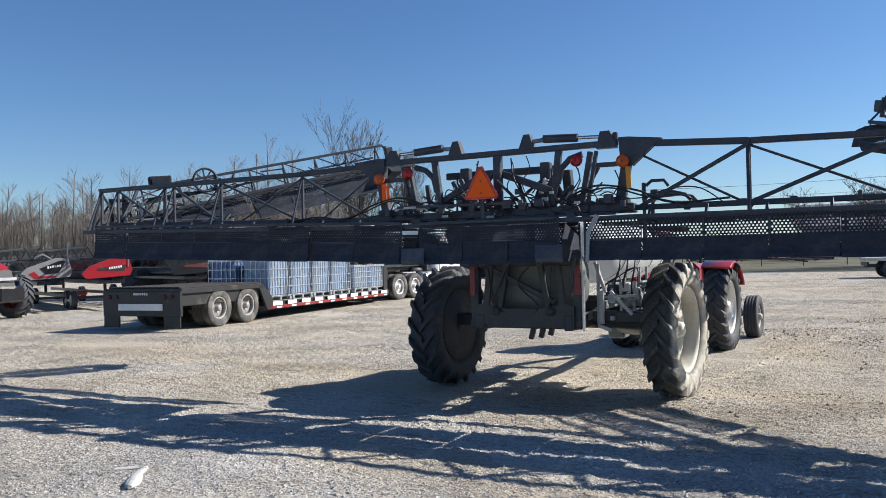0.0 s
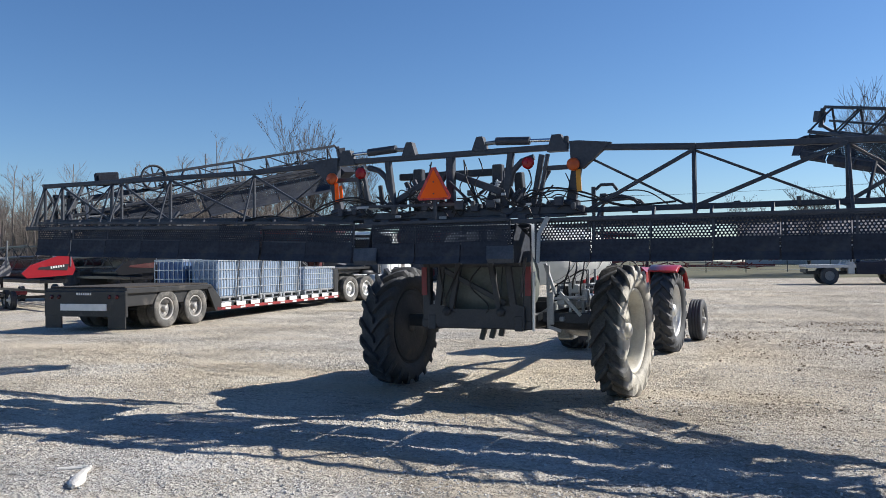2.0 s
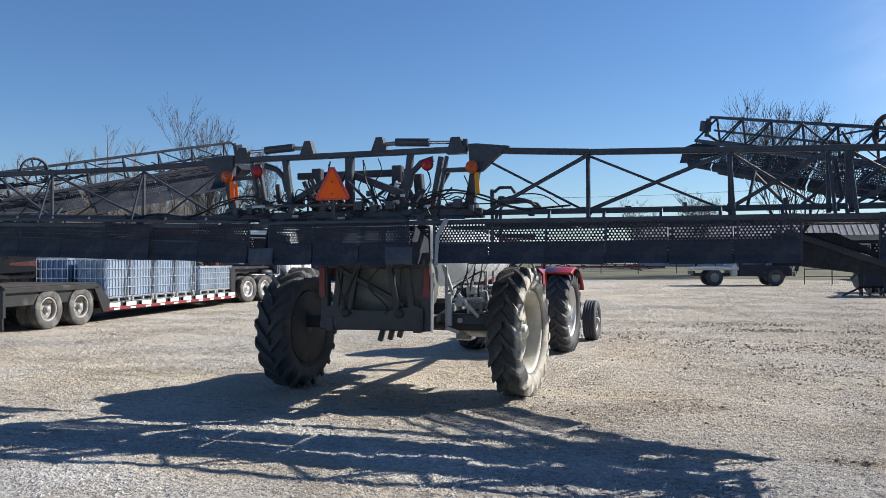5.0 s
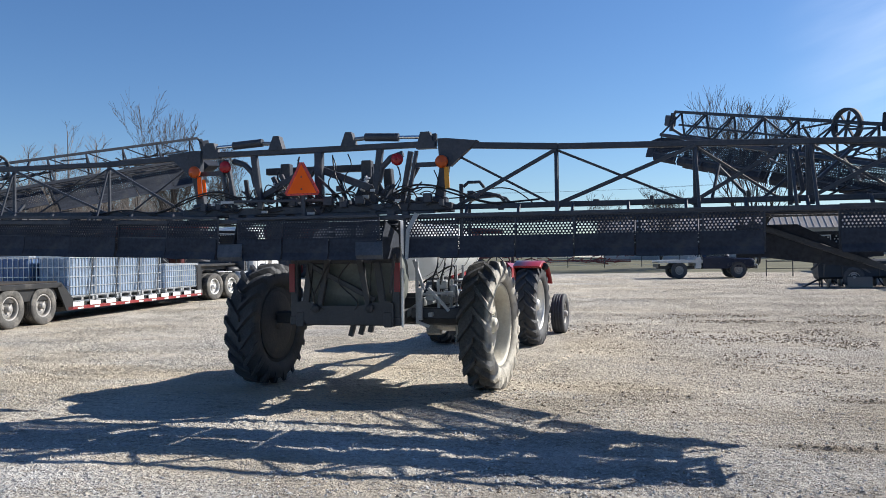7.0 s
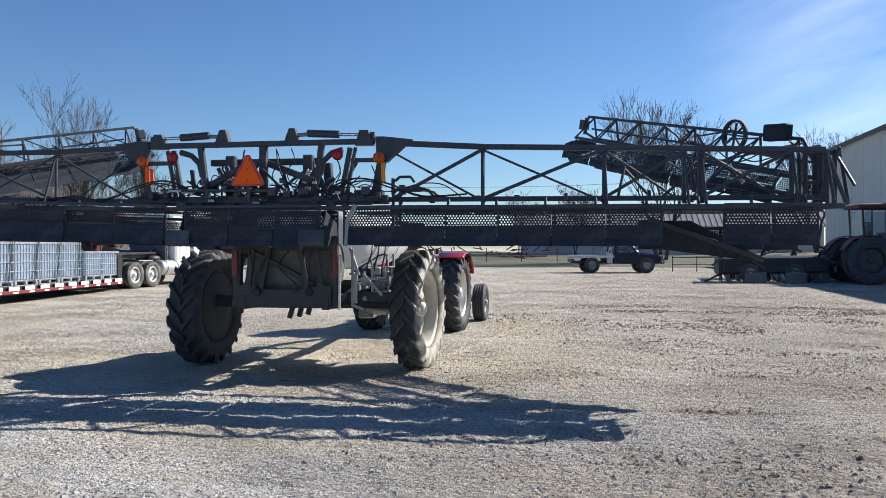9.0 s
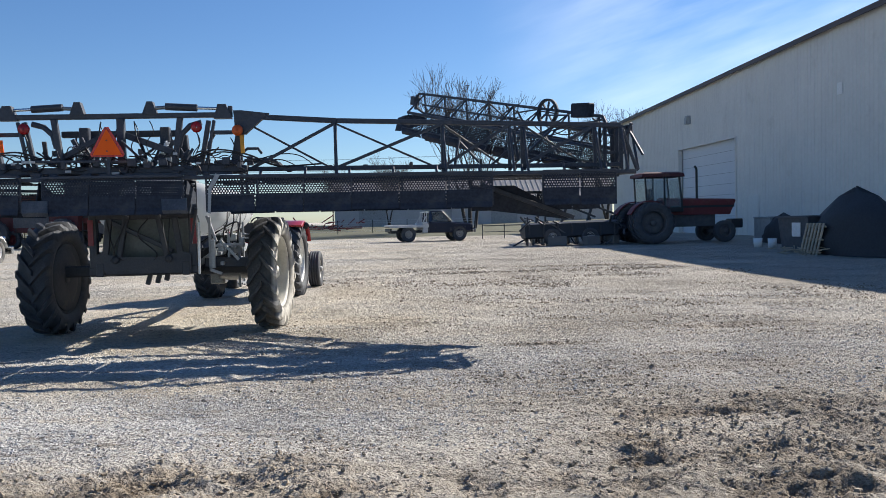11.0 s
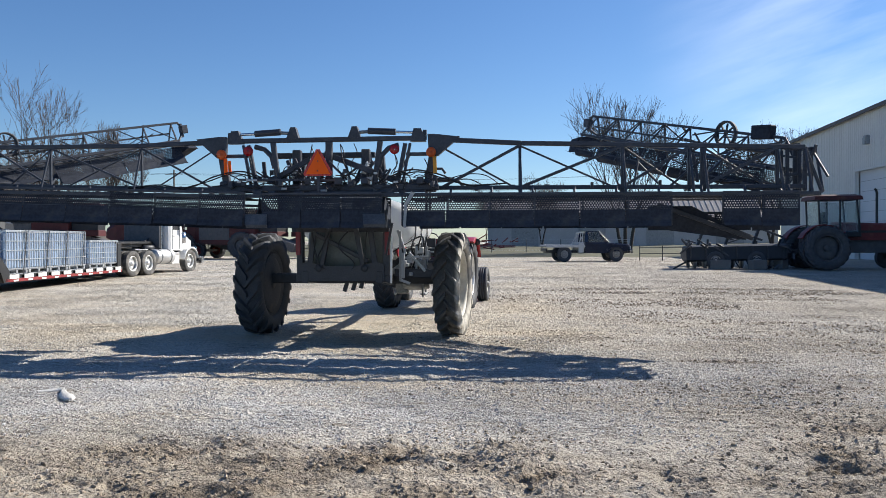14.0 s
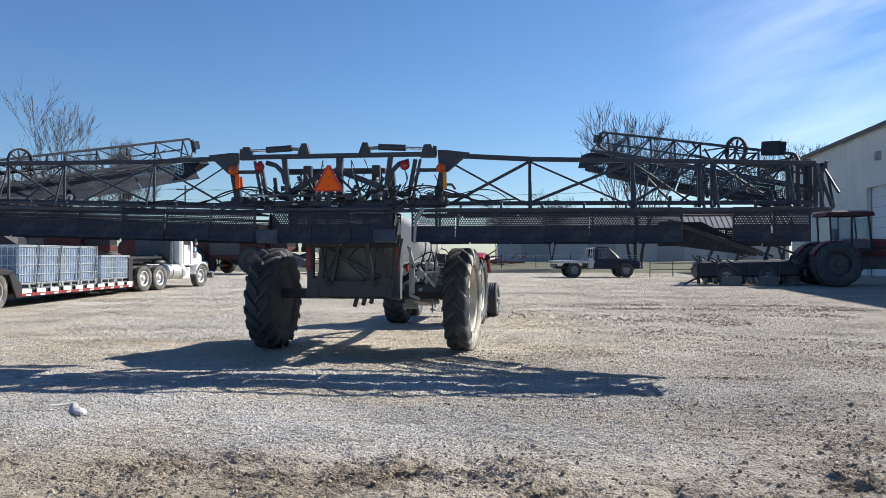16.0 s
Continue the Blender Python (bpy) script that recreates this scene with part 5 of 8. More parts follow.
    bars = [((x, -0.10, -0.34), (x, -0.10, 0.32), 0.045, 0.05) for x in (-0.16, 0.0, 0.15)] + [((x, 0.14, -0.30), (x, 0.14, 0.30), 0.035, 0.04) for x in (-0.16, 0.15)]
    bars += [((-0.20, -0.10, 0.31), (0.22, -0.10, 0.28), 0.05, 0.05), ((-0.20, -0.10, -0.05), (0.20, -0.10, -0.05), 0.045, 0.04), ((-0.20, -0.10, -0.32), (0.20, -0.10, -0.32), 0.06, 0.05),
             ((0.20, -0.40, -0.30), (0.22, -0.05, 0.30), 0.03, 0.03), ((s * 0.15, -0.10, 0.30), (s * 0.30, -0.30, -0.10), 0.03, 0.03)]
    for p, q, bw, bh in bars:
        part("hinge_bar", Geo().beam(p, q, bw, bh, (0, 1, 0) if p[0] == q[0] and p[1] == q[1] else (0, 0, 1)), boom_paint, head)
    return w


# hoses, brackets and nozzle bodies strung along both booms
rc = random.Random(91)
for s, boom in ((1, boom_r), (-1, boom_l)):
    for k in range(11 if s < 0 else 4):
        a = rc.choice((rc.uniform(1.4, 1.9), rc.uniform(4.6, 5.2))) if s > 0 else rc.uniform(1.4, 5.2)
        b = a + rc.uniform(0.5, 1.2)
        y = YB + rc.uniform(-0.12, 0.38)
        z = rc.uniform(2.18, 2.34)
        hose(boom, [(CX + s * a, y, z), (CX + s * (a * 0.65 + b * 0.35), y + 0.03, z + rc.uniform(-0.06, 0.10)), (CX + s * (a * 0.3 + b * 0.7), y, z - rc.uniform(-0.08, 0.05)), (CX + s * b, y, rc.uniform(2.16, 2.36))], rc.choice((0.010, 0.013, 0.016)))
    for k in range(16 if s < 0 else 9):
        x = CX + s * (1.5 + k * (0.30 if s < 0 else 0.52) + rc.uniform(-0.08, 0.08))
        part("clamp", Geo().box((x, YB + rc.choice((-0.22, 0.0, 0.40)), 2.20 + rc.uniform(-0.06, 0.05)), (rc.uniform(0.03, 0.07), 0.06, rc.uniform(0.04, 0.09))), rc.choice((boom_paint, boom_paint, dark_frame, black_plastic)), boom)
    for k in range(7):
        x = CX + s * (4.1 + rc.uniform(0, 2.1))
        part("link", Geo().beam((x, YB + 0.1, rc.uniform(2.2, 2.4)), (x + rc.uniform(-0.5, 0.5), YB + rc.uniform(0.1, 0.5), rc.uniform(2.35, 2.68)), rc.choice((0.025, 0.04)), 0.03), boom_paint, boom)
# valves, brackets and short hoses crowded on the centre frame
for k in range(22):
    x, y, z = rc.uniform(-1.0, 0.85), YB + rc.uniform(-0.16, 0.30), rc.uniform(2.22, 2.46)
    part("valve", Geo().box((x, y, z), (rc.uniform(0.03, 0.08), rc.uniform(0.03, 0.08), rc.uniform(0.04, 0.09)), pose(0, 0, 0)), rc.choice((boom_paint, dark_frame, black_plastic, engine_grey)), sprayer)
for k in range(16):
    x, y, z = rc.uniform(-1.1, 0.9), YB + rc.uniform(-0.05, 0.35), rc.uniform(2.2, 2.4)
    part("bracket", Geo().beam((x, y, z), (x + rc.uniform(-0.28, 0.28), y + rc.uniform(-0.1, 0.1), z + rc.uniform(0.08, 0.34)), rc.choice((0.025, 0.035, 0.05)), 0.03), boom_paint, sprayer)
for k in range(9):
    x, z = rc.uniform(-1.0, 0.7), rc.uniform(2.24, 2.5)
    hose(sprayer, [(x, YB - 0.08, z), (x + 0.08, YB - 0.12, z + rc.uniform(0.03, 0.12)), (x + rc.uniform(0.1, 0.3), YB - 0.1, z - rc.uniform(0.0, 0.1)), (x + rc.uniform(0.25, 0.45), YB - 0.04, 2.24)], 0.010)
for k in range(30):
    x, z = rc.uniform(-1.5, 1.3), rc.uniform(2.22, 2.42)
    w = rc.uniform(0.15, 0.5) * rc.choice((-1, 1))
    hose(sprayer, [(x, YB - 0.12, z), (x + w * 0.3, YB - 0.15, z + rc.uniform(-0.05, 0.04)), (x + w * 0.7, YB - 0.13, z + rc.uniform(-0.12, 0.02)), (x + w, YB - 0.10, rc.uniform(2.18, 2.34))], rc.choice((0.007, 0.009, 0.012)), "cable")
for x, top in ((0.12, 2.80), (0.30, 2.82), (0.86, 2.68), (1.28, 2.60), (-1.20, 2.68), (-0.30, 2.78)):
    hose(sprayer, [(x, YB - 0.05, top), (x + 0.05, YB - 0.08, top - 0.14), (x - 0.04, YB - 0.08, top - 0.30), (x + 0.06, YB - 0.06, 2.28)], 0.010, "cable")
for x, z, w in ((-1.12, 2.32, 0.16), (-1.30, 2.30, 0.05), (0.46, 2.31, 0.11), (0.62, 2.40, 0.05), (-0.10, 2.17, 0.09), (0.90, 2.28, 0.06), (-0.66, 2.20, 0.07)):
    part("label_plate", Geo().box((x, YB - 0.155, z), (w, 0.010, 0.028)), sunlit_steel, sprayer)
# pale plumbing frame between tank and wheel, sunlight put into its grey
for a, b, w in (((0.80, -0.72, 0.90), (0.80, -0.72, 1.62), 0.035), ((0.76, -0.70, 1.64), (0.88, -0.70, 1.28), 0.045), ((0.92, -0.66, 1.30), (1.16, -0.60, 1.02), 0.05), ((0.90, -0.60, 1.38), (1.22, 0.1, 1.36), 0.03),
                ((0.84, -0.74, 0.92), (0.84, -0.74, 1.30), 0.06), ((0.80, -0.70, 1.22), (1.20, -0.55, 1.24), 0.04), ((0.80, -0.76, 0.90), (0.94, -0.70, 0.84), 0.05), ((1.02, -0.55, 1.02), (1.02, -0.55, 1.40), 0.03),
                ((1.14, -0.40, 1.00), (1.14, -0.40, 1.38), 0.035), ((0.90, 0.3, 1.30), (1.20, 0.3, 1.30), 0.03)):
    part("plumbing_frame", Geo().beam(a, b, w, w * 0.8, (0, 1, 0) if a[0] == b[0] and a[1] == b[1] else (0, 0, 1)), sunlit_steel, sprayer, "light grey plumbing frame, lightened further as if sunlit")
part("cross_beam", Geo().beam((0.70, -0.62, 1.00), (1.32, -0.50, 0.98), 0.10, 0.13), dark_frame, sprayer)
for x, y, z, w, h in ((1.06, -0.50, 1.33, 0.13, 0.10), (1.17, -0.45, 1.26, 0.10, 0.14), (0.93, -0.58, 1.20, 0.10, 0.12), (1.10, -0.30, 1.14, 0.12, 0.08)):
    part("valve_block", Geo().box((x, y, z), (w, 0.10, h)).tube([(x, y - 0.02, z + h / 2), (x, y - 0.02, z + h / 2 + 0.07)], 0.018, 8), sunlit_steel, sprayer)
for k in range(3):
    hose(sprayer, [(0.98 + 0.09 * k, -0.35, 1.72), (1.00 + 0.09 * k, -0.52, 1.55), (0.95 + 0.10 * k, -0.55, 1.38), (1.00 + 0.07 * k, -0.5, 1.22)], 0.016)
part("hose_union", Geo().lathe([(-0.05, 0.01), (-0.05, 0.03), (0.05, 0.03), (0.05, 0.01)], 14, pose(1.0, -0.55, 1.22)), worn_steel, sprayer)

wing(1, 56, 13)
wing(-1, 55, 13)


# ---- tractors ----
def open_tractor(at):
    """An older red row-crop tractor without a cab."""
    t = thing("tractor", "older red cabless tractor hitched ahead of the sprayer", "tractor", at)
    w = add_wheel(t, pose(0.86, 0, 0.74), 0.75, 0.40, 0.46, rubber, alu_wheel, lugs=20, dish=0.0, hub=0.12)
    copy_wheel(w, t, pose(-0.86, 0, 0.74, 0, 0, 180))
    f = add_wheel(t, pose(0.98, 2.25, 0.41), 0.42, 0.27, 0.22, rubber, steel_wheel, ribs=4, dish=0.02, hub=0.07)
    copy_wheel(f, t, pose(-0.98, 2.25, 0.41, 0, 0, 180))
    part("axle_housing", Geo().tube([(-0.8, 0, 0.74), (0.8, 0, 0.74)], 0.10, 12).box((0, 0.2, 0.78), (0.55, 0.9, 0.50)), engine_grey, t)
    part("front_axle", Geo().beam((-0.95, 2.25, 0.48), (0.95, 2.25, 0.48), 0.10, 0.12), engine_grey, t)
    part("engine", Geo().box((0, 1.5, 0.85), (0.42, 1.8, 0.50)).tube([(0.22, 1.2, 1.1), (0.22, 2.0, 1.05)], 0.05, 8), engine_grey, t)
    hood_g = Geo().loft([[(-0.30, 0.75, 1.08), (0.30, 0.75, 1.08), (0.30, 0.75, 1.42), (0.20, 0.75, 1.52), (-0.20, 0.75, 1.52), (-0.30, 0.75, 1.42)],
                         [(-0.28, 2.75, 1.02), (0.28, 2.75, 1.02), (0.28, 2.75, 1.36), (0.19, 2.75, 1.46), (-0.19, 2.75, 1.46), (-0.28, 2.75, 1.36)]])
    bonnet = part("bonnet", hood_g, red_paint, t)
    part("grille", Geo().box((0, 2.77, 1.10), (0.50, 0.04, 0.60)), black_plastic, bonnet)
    for s in (-1, 1):
        rings = []
        for k in range(9):
            a = radians(62 + k * 11)
            r = 0.83
            y, z = -r * math.cos(a), 0.74 + r * math.sin(a)
            rings.append([(s * 0.60, y, z), (s * 1.08, y, z - 0.01), (s * 1.12, y * 0.96, z - 0.05), (s * 1.08, y * 0.97, z - 0.05), (s * 0.60, y * 0.96, z - 0.03)])
        part("fender", Geo().loft(rings, smooth=True).plate([(-0.25, 1.15), (0.60, 0.95), (0.66, 1.25), (0.5, 1.40), (0.2, 1.54), (-0.2, 1.54), (-0.36, 1.48)], 0.03, pose(s * 0.61, 0, 0, 0, 0, 90)), red_paint, t)
        part("fender_lamp", Geo().lathe([(0, 0.01), (0, 0.06), (0.06, 0.07), (0.07, 0.01)], 14, pose(s * 1.14, -0.1, 1.45, 0, 0, -90)), black_plastic, t)
    part("seat", Geo().box((0, 0.0, 1.18), (0.48, 0.44, 0.10)).box((0, -0.24, 1.36), (0.48, 0.09, 0.34)), black_plastic, t)
    part("platform", Geo().box((0, 0.1, 1.02), (0.9, 1.0, 0.05)), dark_frame, t)
    sw = Geo().tube([(0.17 * math.cos(a * 0.5236), 0.62, 1.48 + 0.17 * math.sin(a * 0.5236)) for a in range(13)], 0.014, 6).tube([(0, 0.62, 1.48), (0, 0.8, 1.3)], 0.02, 6)
    part("steering_wheel", sw, black_plastic, t)
    part("drawbar", Geo().beam((0, -0.2, 0.48), (0, -1.0, 0.50), 0.10, 0.06), dark_frame, t)
    part("exhaust", Geo().tube([(0.12, 1.6, 1.46), (0.12, 1.6, 1.62)], 0.035, 10), black_plastic, t)
    return t


open_tractor(pose(0.52, 4.98, 0.0, 0, 0, -4))


def cab_tractor(at, paint, label, dual=True, modern=False, s=1.0, cab_y=0.0):
    """A big red tractor with a glazed cab; the nose looks along +y."""
    t = thing("cab_tractor", label, "tractor", at)
    R, F = (0.98 if modern else 0.88) * s, (0.74 if modern else 0.46) * s
    wb = (2.95 if modern else 3.35) * s
    w = add_wheel(t, pose(0.95, 0, R), R, 0.48, 0.52, rubber, engine_grey, lugs=21, dish=-0.05, hub=0.14)
    copy_wheel(w, t, pose(-0.95, 0, R, 0, 0, 180))
    if dual:
        copy_wheel(w, t, pose(1.50, 0, R))
        copy_wheel(w, t, pose(-1.50, 0, R, 0, 0, 180))
    if modern:
        f = add_wheel(t, pose(1.12, wb, F), F, 0.48, 0.42, rubber, faded_red, lugs=18, dish=0.05, hub=0.12)
    else:
        f = add_wheel(t, pose(0.95, wb, F), F, 0.30, 0.24, rubber, engine_grey, ribs=4, dish=0.03, hub=0.08)
    copy_wheel(f, t, pose(-1.12 if modern else -0.95, wb, F, 0, 0, 180))
    part("axle_housing", Geo().tube([(-1.4, 0, R), (1.4, 0, R)], 0.13, 12).box((0, 0.3, 0.95), (0.7, 1.5, 0.7)), engine_grey, t)
    part("front_axle", Geo().beam((-0.9, wb, F), (0.9, wb, F), 0.14, 0.16), engine_grey, t)
    part("engine", Geo().box((0, 2.1, 1.05), (0.55, 2.3, 0.75)), engine_grey, t)
    if modern:
        rings = []
        for y, hw, zl, zh in ((0.9, 0.52, 1.35, 2.10), (2.2, 0.48, 1.25, 1.98), (3.2, 0.44, 1.2, 1.82), (3.75, 0.38, 1.2, 1.62)):
            rings.append([(-hw, y, zl), (hw, y, zl), (hw, y, zh - 0.16), (hw * 0.6, y, zh), (-hw * 0.6, y, zh), (-hw, y, zh - 0.16)])
        rings = [[(p[0] * 1.02, p[1], max(p[2], 1.58) if p[2] < 1.5 else p[2] + 0.14) for p in q] for q in rings]
        bon = part("bonnet", Geo().loft(rings), paint, t)
        low_g = Geo().loft([[(-0.55, 0.9, 0.9), (0.55, 0.9, 0.9), (0.54, 0.9, 1.95), (-0.54, 0.9, 1.95)], [(-0.50, 3.2, 0.85), (0.50, 3.2, 0.85), (0.46, 3.2, 1.74), (-0.46, 3.2, 1.74)],
                            [(-0.44, 3.95, 0.9), (0.44, 3.95, 0.9), (0.36, 3.80, 1.62), (-0.36, 3.80, 1.62)]])
        part("nose", low_g, nose_black, bon)
        for k in range(4):
            part("grille_slat", Geo().beam((-0.40 + 0.01 * k, 3.97 - 0.035 * k, 1.0 + 0.13 * k), (0.40 - 0.01 * k, 3.97 - 0.035 * k, 1.0 + 0.13 * k), 0.03, 0.03), engine_grey, bon)
        for k in (-1, 1):
            part("side_vent", Geo().box((k * 0.535, 2.1, 1.45), (0.03, 1.5, 0.42)), nose_black, bon)
            part("mirror_arm", Geo().beam((k * 0.75, 0.9, 2.5), (k * 1.35, 1.0, 2.5), 0.04, 0.04).box((k * 1.36, 1.0, 2.32), (0.07, 0.22, 0.42)), nose_black, t)
        part("lamp_strip", Geo().beam((-0.44, 3.93, 1.34), (0.44, 3.93, 1.34), 0.05, 0.10), alu_wheel, bon, "bright lamp strip")
        part("front_weight", Geo().loft([[(-0.42, 3.85, 0.62), (0.42, 3.85, 0.62), (0.42, 3.85, 1.10), (-0.42, 3.85, 1.10)], [(-0.46, 4.10, 0.58), (0.46, 4.10, 0.58), (0.46, 4.10, 1.12), (-0.46, 4.10, 1.12)], [(-0.40, 4.36, 0.66), (0.40, 4.36, 0.66), (0.40, 4.36, 1.04), (-0.40, 4.36, 1.04)]]), nose_black, t)
    else:
        hg = Geo().loft([[(-0.42, 0.85, 1.20), (0.42, 0.85, 1.20), (0.42, 0.85, 1.86), (0.34, 0.85, 1.94), (-0.34, 0.85, 1.94), (-0.42, 0.85, 1.86)],
                         [(-0.42, 3.85, 1.18), (0.42, 3.85, 1.18), (0.42, 4.12, 1.78), (0.34, 4.09, 1.86), (-0.34, 4.09, 1.86), (-0.42, 4.12, 1.78)]])
        bon = part("bonnet", hg, paint, t)
        part("side_stripe", Geo().box((0.425, 2.6, 1.55), (0.012, 2.9, 0.09)), black_plastic, bon)
        part("side_stripe", Geo().box((-0.425, 2.2, 1.55), (0.012, 2.5, 0.09)), black_plastic, bon)
        part("front_weight", Geo().box((0, 4.25, 0.78), (0.6, 0.5, 0.40)), black_plastic, t)
        part("exhaust", Geo().tube([(0.2, 2.45, 1.9), (0.2, 2.45, 3.15), (0.2, 2.42, 3.25), (0.2, 2.36, 3.32)], 0.05, 12), black_plastic, t)
    cab = Geo()
    for x in (-0.72, 0.72):
        for y0, y1 in ((-0.72, -0.80), (0.05, 0.05), (0.85, 0.70)):
            cab.beam((x, y0, 1.35), (x, y1, 2.85), 0.07, 0.07, (0, 1, 0))
    cab.box((0, 0.05, 1.42), (1.5, 1.65, 0.16))
    cabp = part("cab_frame", cab, black_plastic, t, at=pose(0, cab_y, 0))
    part("cab_roof", Geo().loft([[(-0.82, -0.98, 2.85), (0.82, -0.98, 2.85), (0.82, 0.92, 2.85), (-0.82, 0.92, 2.85)], [(-0.80, -0.95, 3.00), (0.80, -0.95, 3.00), (0.80, 0.88, 3.00), (-0.80, 0.88, 3.00)], [(-0.62, -0.75, 3.07), (0.62, -0.75, 3.07), (0.62, 0.7, 3.07), (-0.62, 0.7, 3.07)]]), paint if modern else dull_red, cabp)
    for x in (-0.72, 0.72):
        for a, b in ((-0.72, 0.02), (0.08, 0.76)):
            part("window", Geo().box((x, (a + b) / 2, 2.15), (0.012, b - a, 1.25)), glass, cabp).visible_shadow = False
    for y in (-0.76, 0.78):
        part("window", Geo().box((0, y, 2.15), (1.36, 0.012, 1.25)), glass, cabp).visible_shadow = False
    part("seat", Geo().box((0, -0.15, 1.75), (0.5, 0.5, 0.14)).box((0, -0.38, 2.05), (0.5, 0.12, 0.6)), black_plastic, t, at=pose(0, cab_y, 0))
    for s2 in (-1, 1):
        fr = []
        for k in range(8):
            a = radians(25 + k * 16)
            y, z = -(R + 0.08) * math.cos(a), R + (R + 0.08) * math.sin(a)
            fr.append([(s2 * 0.70, y, z), (s2 * 1.25, y, z), (s2 * 1.25, y * 0.97, z - 0.04), (s2 * 0.70, y * 0.97, z - 0.04)])
        part("fender", Geo().loft(fr), paint, t)
    part("step", Geo().box((0.85, 0.75, 0.75), (0.25, 0.4, 0.05)).box((0.85, 0.75, 1.05), (0.25, 0.4, 0.05)).beam((0.75, 0.95, 0.7), (0.75, 0.95, 1.4), 0.04, 0.04, (0, 1, 0)), black_plastic, t)
    return t


def far_ground(y):
    t = min(max((y - 4) / 32, 0), 1)
    return 0.21 * t * t * (3 - 2 * t)


cab_tractor(pose(15.95, 25.6, far_ground(25.0), 0, 0, -90) @ Matrix.Scale(1.10, 4), faded_red, "old dull red cab tractor with dual wheels by the shed", cab_y=0.75)
cab_tractor(pose(-24.7, 6.15, far_ground(6.0), 0, 0, -87), red_paint, "modern red tractor with black nose parked by the headers", dual=False, modern=True)


# ---- lowboy trailer ----
TR = pose(-11.62, 4.95, 0.0, 0, 0, 4.85)
trailer = thing("lowboy_trailer", "black tandem-axle lowboy trailer with red side rails", "trailer", TR)
TW = 2.55
deck = Geo()
deck.box((-TW / 2, 1.75, 1.02), (TW, 3.5, 0.14))
deck.beam((-0.15, 0.1, 0.80), (-0.15, 3.4, 0.80), 0.14, 0.34)
deck.beam((-TW + 0.15, 0.1, 0.80), (-TW + 0.15, 3.4, 0.80), 0.14, 0.34)
for x in (-0.03, -TW + 0.03):
    deck.plate([(3.3, 0.98), (3.5, 1.06), (3.98, 0.62), (3.98, 0.30), (3.7, 0.30)], 0.06, pose(x, 0, 0, 0, 0, 90))
deck.beam((-TW / 2, 3.3, 0.95), (-TW / 2, 3.95, 0.55), TW - 0.1, 0.06)
tr_deck = part("rear_deck", deck, trailer_black, trailer)
plank0 = part("plank", Geo().box((0, 0, 0), (0.20, 3.4, 0.04)), deck_wood, tr_deck, at=pose(-0.20, 1.75, 1.112))
for k in range(1, 11):
    share(plank0, "plank", tr_deck, pose(-0.20 - k * 0.215, 1.75, 1.112))
tail = Geo().box((-TW / 2, 0.0, 0.70), (TW, 0.10, 0.64))
for x in (-0.28, -TW + 0.28):
    tail.box((x, -0.02, 0.42), (0.52, 0.05, 0.66))
tl = part("tailboard", tail, trailer_black, trailer)
part("tail_strip", Geo().box((-TW / 2, -0.07, 0.62), (1.45, 0.03, 0.17)), reflector_white, tl, "pale reflective bumper strip")
for x in (-0.25, -0.48, -TW + 0.25, -TW + 0.48):
    part("tail_lamp", Geo().lathe([(0, 0.01), (0, 0.05), (0.02, 0.055), (0.03, 0.01)], 14, pose(x, -0.05, 0.88, 0, 0, -90)), dark_lens, tl)
bars = Geo()
for k in range(7):
    bars.box((-TW / 2 - 0.21 + k * 0.07, -0.058, 0.955), (0.045, 0.008, 0.06))
part("lettering", bars, reflector_white, tl, "row of small pale letter bars")
tw = add_wheel(trailer, pose(-0.15, 1.55, 0.50), 0.50, 0.28, 0.29, road_rubber, steel_wheel, ribs=5, dish=-0.02, hub=0.09)
for x, y, r in ((-0.15, 2.80, 0), (-TW + 0.15, 1.55, 180), (-TW + 0.15, 2.80, 180), (-0.47, 1.55, 0), (-0.47, 2.80, 0), (-TW + 0.47, 1.55, 180), (-TW + 0.47, 2.80, 180)):
    copy_wheel(tw, trailer, pose(x, y, 0.50, 0, 0, r))
part("axle", Geo().tube([(-TW + 0.3, 1.55, 0.5), (-0.3, 1.55, 0.5)], 0.07, 10).tube([(-TW + 0.3, 2.80, 0.5), (-0.3, 2.80, 0.5)], 0.07, 10), dark_frame, trailer)
low = Geo()
Y0, Y1 = 3.75, 11.45
low.box((-TW / 2, (Y0 + Y1) / 2, 0.46), (TW - 0.12, Y1 - Y0, 0.12))
for x in (-0.5, -TW / 2, -TW + 0.5):
    low.beam((x, Y0, 0.34), (x, Y1, 0.34), 0.14, 0.18)
main_deck = part("main_deck", low, trailer_black, trailer)
for x in (-0.04, -TW + 0.04):
    rail_g = Geo().beam((x, Y0, 0.36), (x, Y1 + 0.2, 0.36), 0.08, 0.10)
    rl = part("side_rail", rail_g, trailer_red, trailer, "red steel side rail")
    up = part("upper_rail", Geo().beam((x, Y0, 0.505), (x, Y1, 0.505), 0.06, 0.03), trailer_black, trailer)
    n = 10
    for k in range(n):
        y = Y0 + 0.45 + k * (Y1 - Y0 - 0.6) / (n - 1)
        part("side_board", Geo().box((x + (0.045 if x > -1 else -0.045), y, 0.46), (0.02, 0.50, 0.12)), reflector_white, rl, "white painted side board")
        part("outrigger", Geo().box((x, y + 0.36, 0.44), (0.07, 0.10, 0.15)), trailer_black, rl)
        part("tape", Geo().box((x + (0.043 if x > -1 else -0.043), y + 0.1, 0.345), (0.008, 0.26, 0.05)), reflector_white, rl, "white reflective tape")
neck = Geo()
